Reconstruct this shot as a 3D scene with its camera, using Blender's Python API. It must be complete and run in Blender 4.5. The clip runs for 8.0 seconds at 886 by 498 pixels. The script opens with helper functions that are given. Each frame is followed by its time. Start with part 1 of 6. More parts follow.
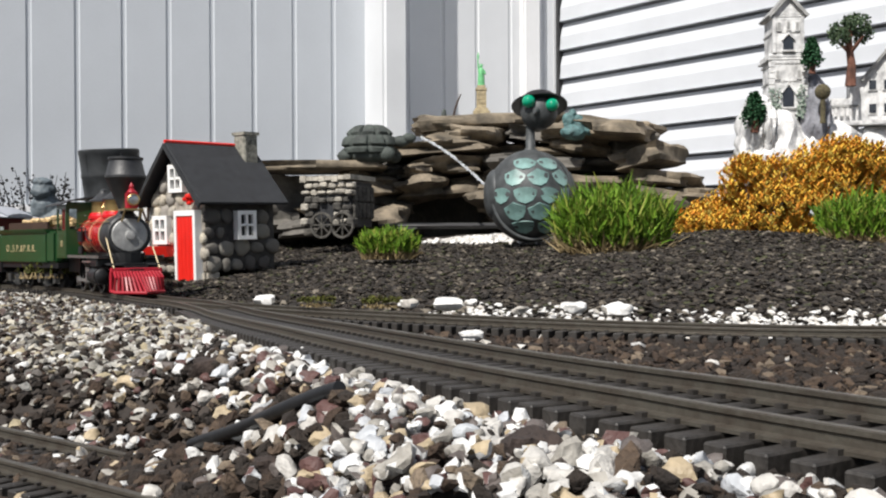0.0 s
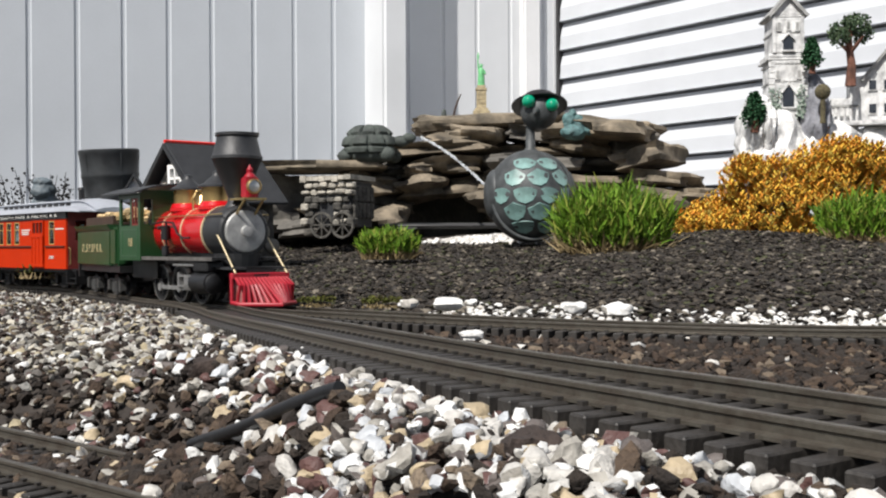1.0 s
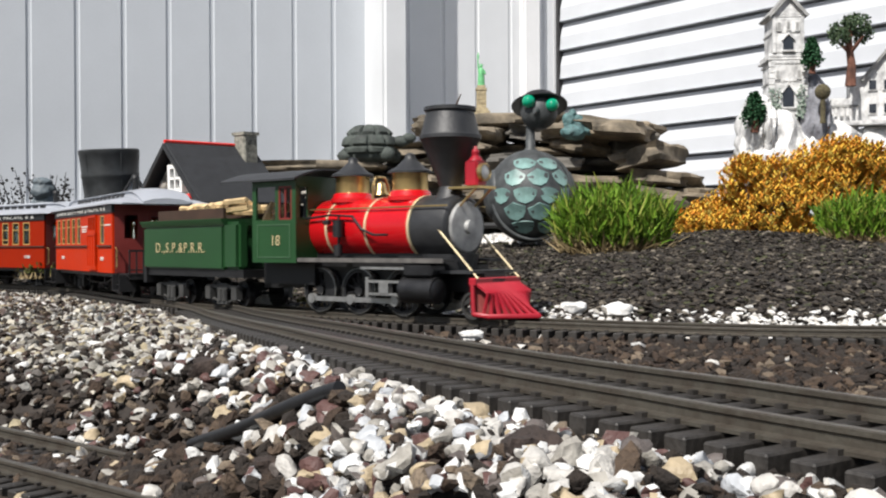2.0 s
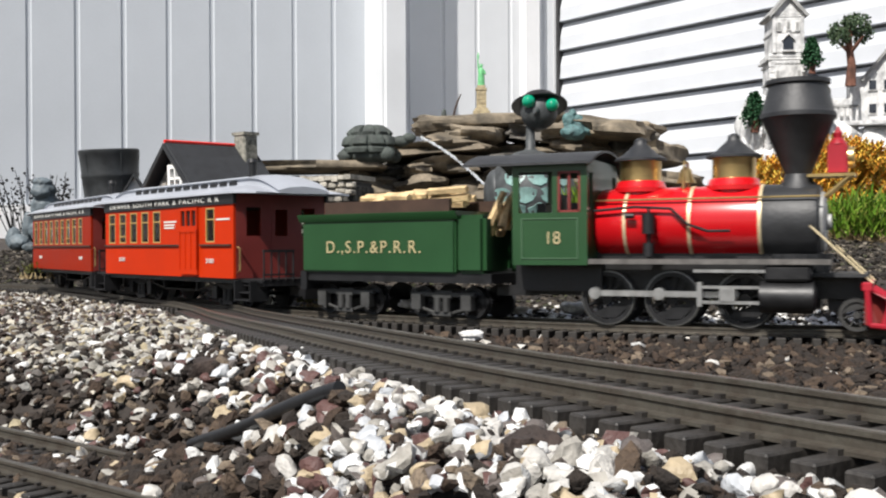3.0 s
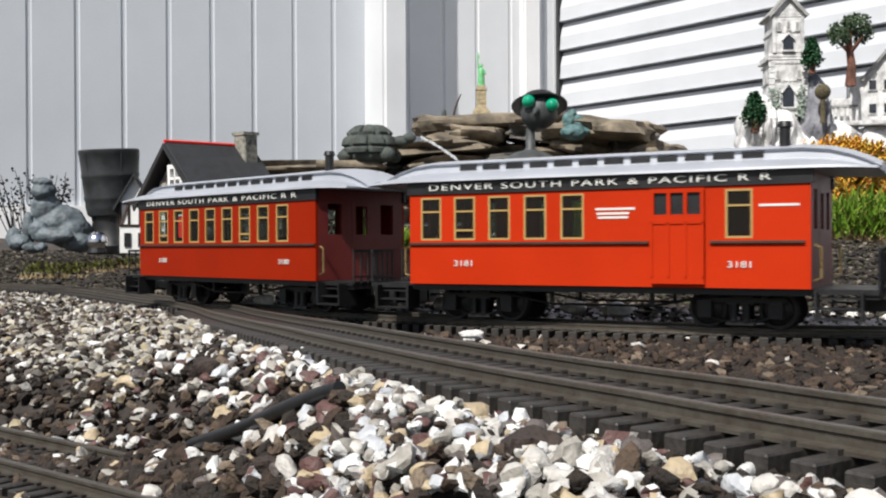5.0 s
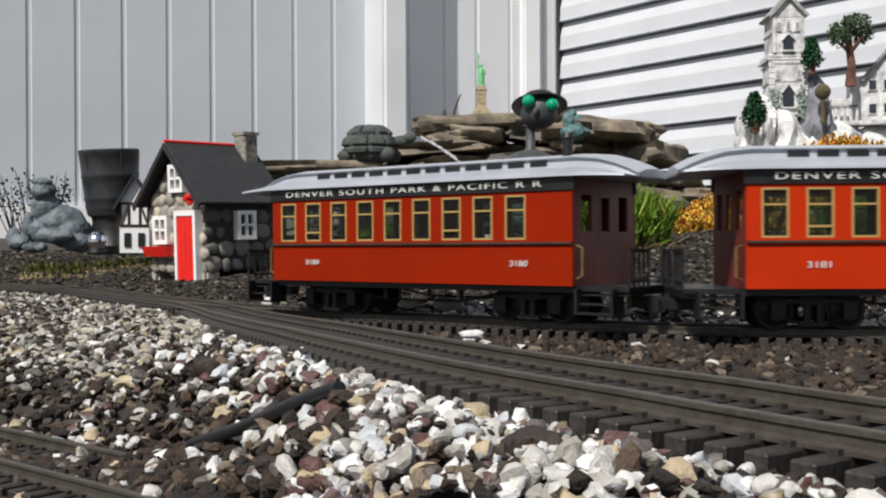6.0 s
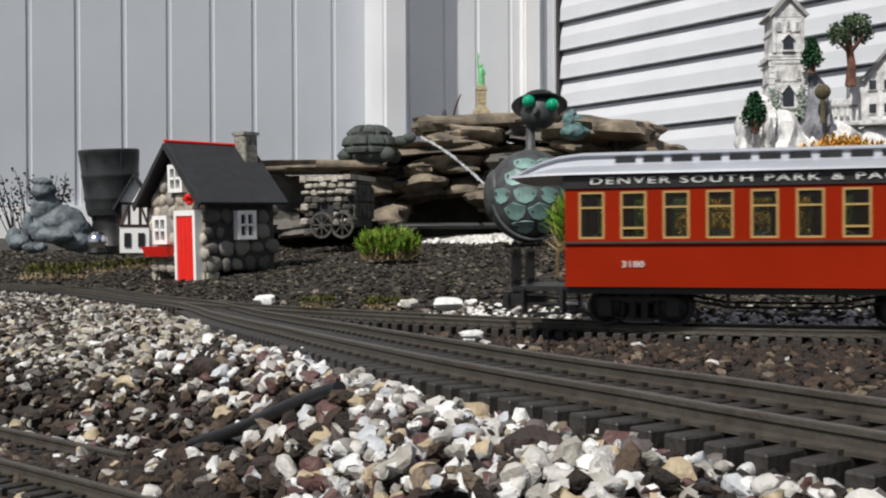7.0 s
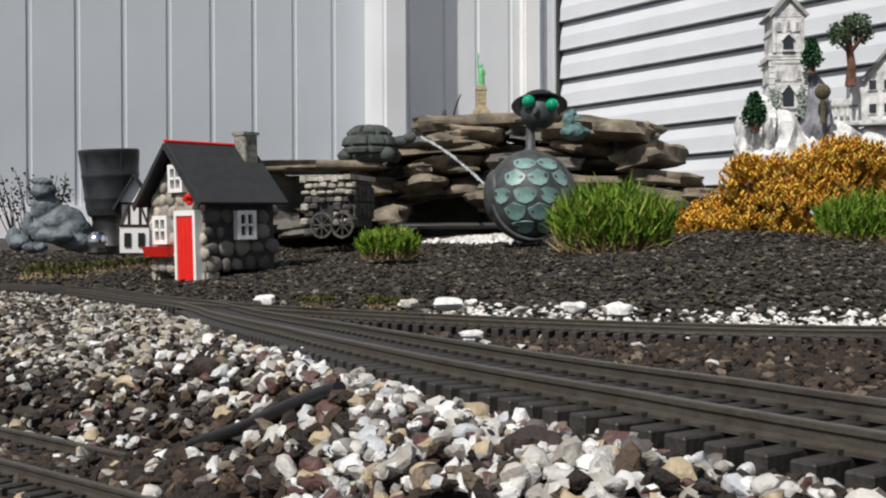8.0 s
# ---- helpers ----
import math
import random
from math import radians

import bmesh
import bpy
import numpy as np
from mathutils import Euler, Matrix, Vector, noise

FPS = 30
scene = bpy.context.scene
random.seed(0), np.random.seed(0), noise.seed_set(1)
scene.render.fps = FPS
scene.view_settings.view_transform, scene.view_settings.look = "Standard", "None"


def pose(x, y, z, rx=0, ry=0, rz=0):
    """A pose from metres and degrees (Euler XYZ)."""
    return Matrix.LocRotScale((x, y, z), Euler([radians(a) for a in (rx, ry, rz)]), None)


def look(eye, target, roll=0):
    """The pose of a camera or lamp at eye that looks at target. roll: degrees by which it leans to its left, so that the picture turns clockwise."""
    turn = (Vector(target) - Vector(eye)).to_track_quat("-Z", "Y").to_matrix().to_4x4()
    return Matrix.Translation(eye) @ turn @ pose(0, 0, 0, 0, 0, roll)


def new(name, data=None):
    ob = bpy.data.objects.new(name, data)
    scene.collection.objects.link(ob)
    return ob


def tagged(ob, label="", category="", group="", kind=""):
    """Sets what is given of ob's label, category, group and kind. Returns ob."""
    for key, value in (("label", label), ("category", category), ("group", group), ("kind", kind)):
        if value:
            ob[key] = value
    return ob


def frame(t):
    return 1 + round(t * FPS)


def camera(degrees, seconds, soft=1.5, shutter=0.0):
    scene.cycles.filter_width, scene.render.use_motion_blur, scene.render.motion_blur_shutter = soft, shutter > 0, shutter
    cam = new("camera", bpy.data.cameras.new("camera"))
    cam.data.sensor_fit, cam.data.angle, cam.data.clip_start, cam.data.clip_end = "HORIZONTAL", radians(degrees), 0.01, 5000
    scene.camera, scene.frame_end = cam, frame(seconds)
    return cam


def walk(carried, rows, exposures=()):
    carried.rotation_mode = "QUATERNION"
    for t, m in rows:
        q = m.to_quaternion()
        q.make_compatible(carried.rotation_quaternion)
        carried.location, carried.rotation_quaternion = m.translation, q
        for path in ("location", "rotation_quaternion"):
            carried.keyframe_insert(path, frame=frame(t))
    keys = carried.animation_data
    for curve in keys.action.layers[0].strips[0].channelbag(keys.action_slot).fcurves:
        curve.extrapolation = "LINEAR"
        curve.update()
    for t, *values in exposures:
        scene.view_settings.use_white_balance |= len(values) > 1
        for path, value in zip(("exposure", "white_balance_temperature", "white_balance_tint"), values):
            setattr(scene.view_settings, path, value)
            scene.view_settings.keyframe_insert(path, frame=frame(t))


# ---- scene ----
EYE_Z = 0.0827
cam = camera(47.07, 8.0, soft=2.1, shutter=0.2)
VIEW = look((0, 0, EYE_Z), (0, 10, EYE_Z - 0.0296), -0.266)
walk(cam, [(0.0, VIEW), (8.0, VIEW)],
     exposures=[(0.0, 0.16), (1.5, 0.18), (3.0, 0.30), (4.5, 0.26), (6.0, -0.08), (8.0, -0.20)])

# ---- light: clear daylight, sun high on the left behind the camera ----
SUN = Vector((-0.35, -0.54, 0.766)).normalized()
world = bpy.data.worlds.new("sky")
scene.world = world
world.use_nodes = True
wn, wl = world.node_tree.nodes, world.node_tree.links
sky = wn.new("ShaderNodeTexSky")
sky.sky_type, sky.sun_disc = "NISHITA", False
sky.sun_elevation = math.asin(SUN.z)
sky.sun_rotation = math.atan2(SUN.x, SUN.y)
sky.dust_density = 2.0
wn["Background"].inputs["Strength"].default_value = 0.074
wl.new(sky.outputs[0], wn["Background"].inputs["Color"])
sun_data = bpy.data.lights.new("sun", "SUN")
sun_data.energy, sun_data.angle, sun_data.color = 5.2, radians(0.6), (1.0, 0.962, 0.91)
sun = new("sun", sun_data)
sun.matrix_world = look(SUN * 20, (0, 0, 0))


# ---- materials ----
def mat(name, color, rough=0.6, metal=0.0, vary=0.25, scale=60.0, bump=0.0, bump_scale=300.0,
        second=None, island=0.0, spec=0.5, coat=0.0):
    """A surface with grain at two scales, wear and relief. island: spread of value from piece to piece."""
    m = bpy.data.materials.new(name)
    m.use_nodes = True
    n, l = m.node_tree.nodes, m.node_tree.links
    b = n["Principled BSDF"]
    b.inputs["Roughness"].default_value = rough
    b.inputs["Metallic"].default_value = metal
    b.inputs["Specular IOR Level"].default_value = spec
    b.inputs["Coat Weight"].default_value = coat
    co = n.new("ShaderNodeTexCoord")
    big = n.new("ShaderNodeTexNoise")
    big.inputs["Scale"].default_value, big.inputs["Detail"].default_value = scale, 6
    l.new(co.outputs["Object"], big.inputs["Vector"])
    fine = n.new("ShaderNodeTexNoise")
    fine.inputs["Scale"].default_value, fine.inputs["Detail"].default_value = bump_scale, 4
    l.new(co.outputs["Object"], fine.inputs["Vector"])
    ramp = n.new("ShaderNodeValToRGB")
    c2 = second or tuple(c * (1 - vary) for c in color)
    c3 = tuple(min(1.0, c * (1 + vary * 0.5)) for c in color)
    ramp.color_ramp.elements[0].position, ramp.color_ramp.elements[0].color = 0.32, (*c2, 1)
    ramp.color_ramp.elements[1].position, ramp.color_ramp.elements[1].color = 0.62, (*c3, 1)
    l.new(big.outputs["Fac"], ramp.inputs["Fac"])
    mix = n.new("ShaderNodeMix")
    mix.data_type, mix.blend_type = "RGBA", "MULTIPLY"
    mix.inputs["Factor"].default_value = 1.0
    l.new(ramp.outputs["Color"], mix.inputs["A"])
    rng = n.new("ShaderNodeMapRange")
    rng.inputs["From Min"].default_value, rng.inputs["From Max"].default_value = 0.3, 0.7
    rng.inputs["To Min"].default_value, rng.inputs["To Max"].default_value = 1 - vary * 0.5, 1.0
    l.new(fine.outputs["Fac"], rng.inputs["Value"])
    l.new(rng.outputs["Result"], mix.inputs["B"])
    out = mix.outputs["Result"]
    if island:
        geo, hsv = n.new("ShaderNodeNewGeometry"), n.new("ShaderNodeHueSaturation")
        r2 = n.new("ShaderNodeMapRange")
        r2.inputs["To Min"].default_value, r2.inputs["To Max"].default_value = 1 - island, 1 + island
        l.new(geo.outputs["Random Per Island"], r2.inputs["Value"])
        l.new(r2.outputs["Result"], hsv.inputs["Value"])
        l.new(out, hsv.inputs["Color"])
        out = hsv.outputs["Color"]
    l.new(out, b.inputs["Base Color"])
    r3 = n.new("ShaderNodeMapRange")
    r3.inputs["To Min"].default_value, r3.inputs["To Max"].default_value = max(0.02, rough - 0.1), min(1, rough + 0.12)
    l.new(big.outputs["Fac"], r3.inputs["Value"])
    l.new(r3.outputs["Result"], b.inputs["Roughness"])
    if bump:
        bp = n.new("ShaderNodeBump")
        bp.inputs["Strength"].default_value, bp.inputs["Distance"].default_value = bump, 0.002
        l.new(fine.outputs["Fac"], bp.inputs["Height"])
        l.new(bp.outputs["Normal"], b.inputs["Normal"])
    return m


def palette(name, stops, rough=0.8, bump=0.5, bump_scale=500.0, vary=0.35, by_object=False):
    """Pieces that each take one of several colours: stops are (share, colour)."""
    m = mat(name, (0.5, 0.5, 0.5), rough, bump=bump, bump_scale=bump_scale, vary=vary, scale=140)
    n, l = m.node_tree.nodes, m.node_tree.links
    ramp = n.new("ShaderNodeValToRGB")
    ramp.color_ramp.interpolation = "CONSTANT"
    e, at = ramp.color_ramp.elements, 0.0
    for i, (share, c) in enumerate(stops):
        el = e[i] if i < 2 else e.new(at)
        el.position, el.color = at, (*c, 1)
        at += share
    if by_object:
        info = n.new("ShaderNodeObjectInfo")
        l.new(info.outputs["Random"], ramp.inputs["Fac"])
    else:
        geo = n.new("ShaderNodeNewGeometry")
        l.new(geo.outputs["Random Per Island"], ramp.inputs["Fac"])
    grain = n["Color Ramp"]
    grain.color_ramp.elements[0].color, grain.color_ramp.elements[1].color = (*[1 - vary] * 3, 1), (1, 1, 1, 1)
    mult = n.new("ShaderNodeMix")
    mult.data_type, mult.blend_type = "RGBA", "MULTIPLY"
    mult.inputs["Factor"].default_value = 1.0
    old = n["Principled BSDF"].inputs["Base Color"].links[0].from_socket
    l.new(ramp.outputs["Color"], mult.inputs["A"])
    l.new(old, mult.inputs["B"])
    l.new(mult.outputs["Result"], n["Principled BSDF"].inputs["Base Color"])
    return m


def glass(name, tint=(0.9, 0.95, 0.92), clear=0.75, rough=0.03):
    m = bpy.data.materials.new(name)
    m.use_nodes = True
    n, l = m.node_tree.nodes, m.node_tree.links
    g, t, x = n["Principled BSDF"], n.new("ShaderNodeBsdfTransparent"), n.new("ShaderNodeMixShader")
    g.inputs["Base Color"].default_value = (0.02, 0.02, 0.02, 1)
    g.inputs["Roughness"].default_value = rough
    t.inputs["Color"].default_value = (*tint, 1)
    x.inputs["Fac"].default_value = clear
    l.new(g.outputs[0], x.inputs[1])
    l.new(t.outputs[0], x.inputs[2])
    l.new(x.outputs[0], n["Material Output"].inputs["Surface"])
    return m


M_SOIL = mat("soil", (0.045, 0.036, 0.03), 0.95, vary=0.5, scale=25, bump=1.0, bump_scale=160)
M_GRAVEL = palette("river_gravel", [(0.15, (0.66, 0.65, 0.61)), (0.15, (0.46, 0.44, 0.39)), (0.17, (0.30, 0.28, 0.24)),
                                    (0.17, (0.15, 0.135, 0.12)), (0.08, (0.10, 0.065, 0.055)), (0.12, (0.40, 0.34, 0.22)),
                                    (0.06, (0.78, 0.77, 0.74)), (0.10, (0.54, 0.50, 0.41))], 0.7, 0.6, 420, 0.35)
M_GRAVEL_NEAR = palette("marble_chips", [(0.26, (0.74, 0.74, 0.72)), (0.19, (0.58, 0.56, 0.52)), (0.13, (0.36, 0.34, 0.30)),
                                         (0.11, (0.13, 0.11, 0.10)), (0.12, (0.11, 0.055, 0.048)), (0.10, (0.46, 0.37, 0.24)),
                                         (0.09, (0.52, 0.54, 0.56))], 0.6, 0.6, 420, 0.28)
M_LAVA = palette("lava_rock", [(0.5, (0.032, 0.023, 0.017)), (0.27, (0.056, 0.036, 0.024)), (0.15, (0.10, 0.068, 0.045)), (0.08, (0.22, 0.17, 0.12))],
                 0.95, 1.0, 600, 0.5)
M_BOULDER = mat("dark_lava_boulder", (0.05, 0.036, 0.03), 0.95, vary=0.5, scale=60, bump=1.0, bump_scale=300)
M_MULCH = palette("bark_mulch", [(0.45, (0.020, 0.0155, 0.011)), (0.27, (0.040, 0.031, 0.022)), (0.14, (0.085, 0.069, 0.05)), (0.08, (0.21, 0.18, 0.14)), (0.06, (0.055, 0.06, 0.022))],
                  0.9, 0.8, 500, 0.4)
M_WHITE_STONE = palette("white_stone", [(0.6, (0.8, 0.79, 0.76)), (0.25, (0.68, 0.65, 0.6)), (0.15, (0.5, 0.47, 0.42))], 0.75, 0.5, 300, 0.25)
M_RAIL = mat("weathered_rail", (0.095, 0.086, 0.070), 0.40, 0.45, 0.4, 120, 0.2, 500, second=(0.09, 0.075, 0.06))
M_TIE = mat("plastic_tie", (0.034, 0.030, 0.026), 0.55, vary=0.5, scale=150, bump=0.25, bump_scale=500)
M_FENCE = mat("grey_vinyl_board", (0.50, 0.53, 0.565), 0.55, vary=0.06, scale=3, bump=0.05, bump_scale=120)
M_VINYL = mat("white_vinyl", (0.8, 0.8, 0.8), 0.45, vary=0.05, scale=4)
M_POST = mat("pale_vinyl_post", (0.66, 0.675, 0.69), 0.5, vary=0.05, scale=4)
M_SIDING = mat("white_siding", (0.565, 0.585, 0.615), 0.5, vary=0.06, scale=5, bump=0.06, bump_scale=200)
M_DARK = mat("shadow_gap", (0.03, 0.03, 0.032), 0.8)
M_SLATE = mat("slate_rock", (0.22, 0.18, 0.128), 0.85, vary=0.55, scale=14, bump=1.0, bump_scale=90, second=(0.065, 0.055, 0.040))
M_SLATE_B = mat("grey_slate", (0.13, 0.12, 0.105), 0.85, vary=0.5, scale=18, bump=1.0, bump_scale=90, second=(0.075, 0.07, 0.06))
M_RED = mat("orange_red_paint", (0.46, 0.026, 0.002), 0.5, vary=0.1, scale=12, spec=0.12)
M_RED_B = mat("deep_red_paint", (0.25, 0.0135, 0.0008), 0.45, vary=0.1, scale=12, spec=0.10)
# dark red of the cab sashes; on carriage ends and pilot backing it holds shade
M_MAROON = mat("maroon_shaded_red", (0.17, 0.022, 0.018), 0.5, vary=0.15, scale=20)
M_SILVER_ROOF = mat("silver_roof_paint", (0.40, 0.42, 0.46), 0.4, 0.15, 0.1, 15)
M_BLACK = mat("satin_black", (0.011, 0.011, 0.012), 0.45, vary=0.4, scale=60, bump=0.1)
M_CHARCOAL = mat("charcoal_paint", (0.028, 0.029, 0.031), 0.5, vary=0.3, scale=60, bump=0.15)
M_GREEN = mat("dark_green_paint", (0.013, 0.058, 0.017), 0.4, vary=0.15, scale=14, coat=0.15)
M_GREEN_PALE = mat("pale_green_lining", (0.05, 0.11, 0.055), 0.45, vary=0.1)
M_BOILER = mat("bright_red_enamel", (0.50, 0.006, 0.010), 0.25, vary=0.08, scale=20, coat=0.2)
M_BRASS = mat("brass", (0.62, 0.45, 0.2), 0.3, 0.9, 0.15, 60)
M_EDGE = mat("worn_edge_grey", (0.16, 0.15, 0.14), 0.5, 0.3, 0.3, 90)
M_BAND = mat("pale_brass", (0.70, 0.58, 0.36), 0.45, 0.3, 0.1, 60)
M_STEEL = mat("bright_steel", (0.55, 0.55, 0.54), 0.35, 0.85, 0.2, 90)
M_CREAM = mat("cream_paint", (0.40, 0.26, 0.085), 0.5, vary=0.1)
M_GOLD = mat("pale_gold_lettering", (0.66, 0.66, 0.62), 0.5, vary=0.05)
M_WOOD = mat("split_firewood", (0.62, 0.45, 0.24), 0.8, vary=0.4, scale=60, bump=0.6, bump_scale=300, island=0.3)
M_BROWN = mat("brown_rack", (0.05, 0.026, 0.016), 0.6, vary=0.3)
M_GOLD_DULL = mat("dull_gold_lettering", (0.42, 0.35, 0.19), 0.5, vary=0.1)
M_CRIMSON = mat("crimson_enamel", (0.34, 0.010, 0.022), 0.42, vary=0.15, scale=30)
M_TYRE = mat("dull_steel", (0.22, 0.22, 0.21), 0.4, 0.8, 0.2, 90)
M_PANE = glass("window_glass")


# ---- mesh helpers ----
def part(name, bm, material, parent, label="", smooth=0.0):
    """Link a bmesh as one mesh object under a thing or a part. smooth: the angle in degrees below which edges are soft."""
    me = bpy.data.meshes.new(name)
    bmesh.ops.recalc_face_normals(bm, faces=bm.faces)
    bm.to_mesh(me)
    bm.free()
    me.materials.append(material)
    if smooth:
        me.shade_smooth()
        me.set_sharp_from_angle(angle=radians(smooth))
    ob = new(name, me)
    if parent is not None:
        ob.parent = parent
    return tagged(ob, label)


def thing(name, m, label, category, group="", kind=""):
    ob = new(name)
    ob.empty_display_size = 0.02
    ob.matrix_world = m
    return tagged(ob, label, category, group, kind)


def box(bm, x0, x1, y0, y1, z0, z1, m=None):
    r = bmesh.ops.create_cube(bm, size=1)
    t = Matrix.Translation(((x0 + x1) / 2, (y0 + y1) / 2, (z0 + z1) / 2)) @ Matrix.Diagonal((x1 - x0, y1 - y0, z1 - z0, 1))
    bmesh.ops.transform(bm, matrix=(m @ t) if m else t, verts=r["verts"])
    return r["verts"]


def cyl(bm, p, q, r1, r2=None, seg=16, caps=True):
    p, q = Vector(p), Vector(q)
    r = bmesh.ops.create_cone(bm, cap_ends=caps, segments=seg, radius1=r1, radius2=r1 if r2 is None else r2, depth=(q - p).length)
    t = Matrix.Translation((p + q) / 2) @ (q - p).to_track_quat("Z", "Y").to_matrix().to_4x4()
    bmesh.ops.transform(bm, matrix=t, verts=r["verts"])
    return r["verts"]


def lathe(bm, profile, seg=24, m=None):
    """Turn a profile of (radius, height) round z."""
    rings = []
    for r, z in profile:
        ring = []
        for i in range(seg):
            a = 2 * math.pi * i / seg
            v = Vector((r * math.cos(a), r * math.sin(a), z))
            ring.append(bm.verts.new(m @ v if m else v))
        rings.append(ring)
    for a, b in zip(rings, rings[1:]):
        for i in range(seg):
            bm.faces.new((a[i], a[(i + 1) % seg], b[(i + 1) % seg], b[i]))
    if profile[0] != profile[-1]:
        bm.faces.new(rings[0][::-1])
        bm.faces.new(rings[-1])


def prism(bm, outline, d0, d1, axis="x"):
    """Extrude an outline of (a, b) points along an axis: x takes (y, z), y takes (x, z), z takes (x, y)."""
    def at(a, b, d):
        return {"x": (d, a, b), "y": (a, d, b), "z": (a, b, d)}[axis]
    lo = [bm.verts.new(at(a, b, d0)) for a, b in outline]
    hi = [bm.verts.new(at(a, b, d1)) for a, b in outline]
    n = len(outline)
    for i in range(n):
        bm.faces.new((lo[i], lo[(i + 1) % n], hi[(i + 1) % n], hi[i]))
    bm.faces.new(lo[::-1])
    bm.faces.new(hi)


def bevel(bm, w, seg=1):
    bmesh.ops.bevel(bm, geom=list(bm.edges), offset=w, segments=seg, affect="EDGES", clamp_overlap=True)


def tube(bm, pts, r, seg=8):
    """A round rod through points; r is one radius or one for each point."""
    rs = r if isinstance(r, (list, tuple)) else [r] * len(pts)
    pts = [Vector(p) for p in pts]
    rings = []
    for i, p in enumerate(pts):
        d = (pts[min(i + 1, len(pts) - 1)] - pts[max(i - 1, 0)]).normalized()
        side = d.cross(Vector((0.13, 0.37, 0.92))).normalized()
        up = side.cross(d)
        rings.append([bm.verts.new(p + rs[i] * (math.cos(2 * math.pi * k / seg) * side + math.sin(2 * math.pi * k / seg) * up)) for k in range(seg)])
    for a, b in zip(rings, rings[1:]):
        for i in range(seg):
            bm.faces.new((a[i], a[(i + 1) % seg], b[(i + 1) % seg], b[i]))
    bm.faces.new(rings[0][::-1])
    bm.faces.new(rings[-1])


def text_part(body, size, m, material, parent, name="lettering", depth=0.0003, label=""):
    cu = bpy.data.curves.new(name, "FONT")
    cu.body, cu.size, cu.extrude = body, size, depth
    cu.align_x, cu.align_y, cu.space_character = "CENTER", "CENTER", 1.22 if len(body) > 4 else 1.0
    tmp = new("tmp", cu)
    me = bpy.data.meshes.new_from_object(tmp.evaluated_get(bpy.context.evaluated_depsgraph_get()))
    bpy.data.objects.remove(tmp)
    me.materials.clear()
    me.materials.append(material)
    ob = new(name, me)
    ob.parent, ob.matrix_basis = parent, m
    return tagged(ob, label)


def fit_width(ob, width):
    """Stretch lettering along its line to a width."""
    xs = [v.co.x for v in ob.data.vertices]
    k = width / (max(xs) - min(xs))
    for v in ob.data.vertices:
        v.co.x *= k
    return ob


# ---- the railway's line in plan ----
KNOT_S = np.linspace(-1.2, 1.0, 10)
KNOT_K = np.array([-1.0888, -0.9640, 0.2897, 0.7211, 0.5934, 0.4630, 1.8798, 1.4490, 0.6000, 0.0000])
LINE_S = np.linspace(-2.4, 2.0, 881)
_th = np.cumsum(np.interp(LINE_S, KNOT_S, KNOT_K)) * 0.005
_i0 = int(np.argmin(abs(LINE_S)))
_th = _th - _th[_i0] - 0.6060
LINE_X = np.cumsum(np.cos(_th)) * 0.005
LINE_Y = np.cumsum(np.sin(_th)) * 0.005
LINE_X = LINE_X - LINE_X[_i0] + 0.0352
LINE_Y = LINE_Y - LINE_Y[_i0] + 0.9704
RAIL_Z = 0.0145


def on_line(s):
    return Vector((float(np.interp(s, LINE_S, LINE_X)), float(np.interp(s, LINE_S, LINE_Y)), 0))


def heading(s):
    d = on_line(s + 0.01) - on_line(s - 0.01)
    return math.atan2(d.y, d.x)


def behind(x, y):
    """How far a place lies behind (beyond) the line; negative on the camera's side."""
    d2 = (LINE_X - x) ** 2 + (LINE_Y - y) ** 2
    i = min(max(int(np.argmin(d2)), 1), len(LINE_S) - 2)
    nx, ny = -(LINE_Y[i + 1] - LINE_Y[i - 1]), LINE_X[i + 1] - LINE_X[i - 1]
    return math.copysign(math.sqrt(d2[i]), nx * (x - LINE_X[i]) + ny * (y - LINE_Y[i]))


def spline(points, n=140):
    """A smooth line through a few plan points, and its length."""
    p = [Vector((*q, 0)) for q in points]
    p = [2 * p[0] - p[1]] + p + [2 * p[-1] - p[-2]]
    out = []
    for i in range(1, len(p) - 2):
        for k in range(n // (len(points) - 1)):
            t = k / (n // (len(points) - 1))
            a, b, c, d = p[i - 1:i + 3]
            out.append(0.5 * (2 * b + (c - a) * t + (2 * a - 5 * b + 4 * c - d) * t * t + (3 * b - a - 3 * c + d) * t ** 3))
    out.append(p[-2])
    run = [0.0]
    for a, b in zip(out, out[1:]):
        run.append(run[-1] + (b - a).length)
    return run, out


def along(run, out):
    xs, ys = [v.x for v in out], [v.y for v in out]

    def place(s):
        at = lambda q: Vector((float(np.interp(q, run, xs)), float(np.interp(q, run, ys)), 0))
        d = at(s + 0.008) - at(s - 0.008)
        return at(s), math.atan2(d.y, d.x)
    return place


# the branch leaves the main line and climbs a little bank towards the camera
BRANCH_KNOT = np.linspace(0, 1.5, 9)
BRANCH_BEND = np.array([-1.992, -0.728, 0.0963, 0.1764, 0.1168, 0.3088, 1.0554, 1.4, 0.4])
BRANCH_RISE = np.array([0.0145, 0.0163, 0.0208, 0.0270, 0.0330, 0.0372, 0.0404, 0.0400, 0.0396])
BRANCH_S = np.linspace(0, 1.4, 281)
_bend = np.interp(BRANCH_S, BRANCH_KNOT, BRANCH_BEND)
_bth = heading(-0.5469) + np.concatenate([[0], np.cumsum((_bend[1:] + _bend[:-1]) / 2 * 0.005)])
BRX = on_line(-0.5469).x + np.concatenate([[0], np.cumsum(np.cos(_bth[:-1]) * 0.005)])
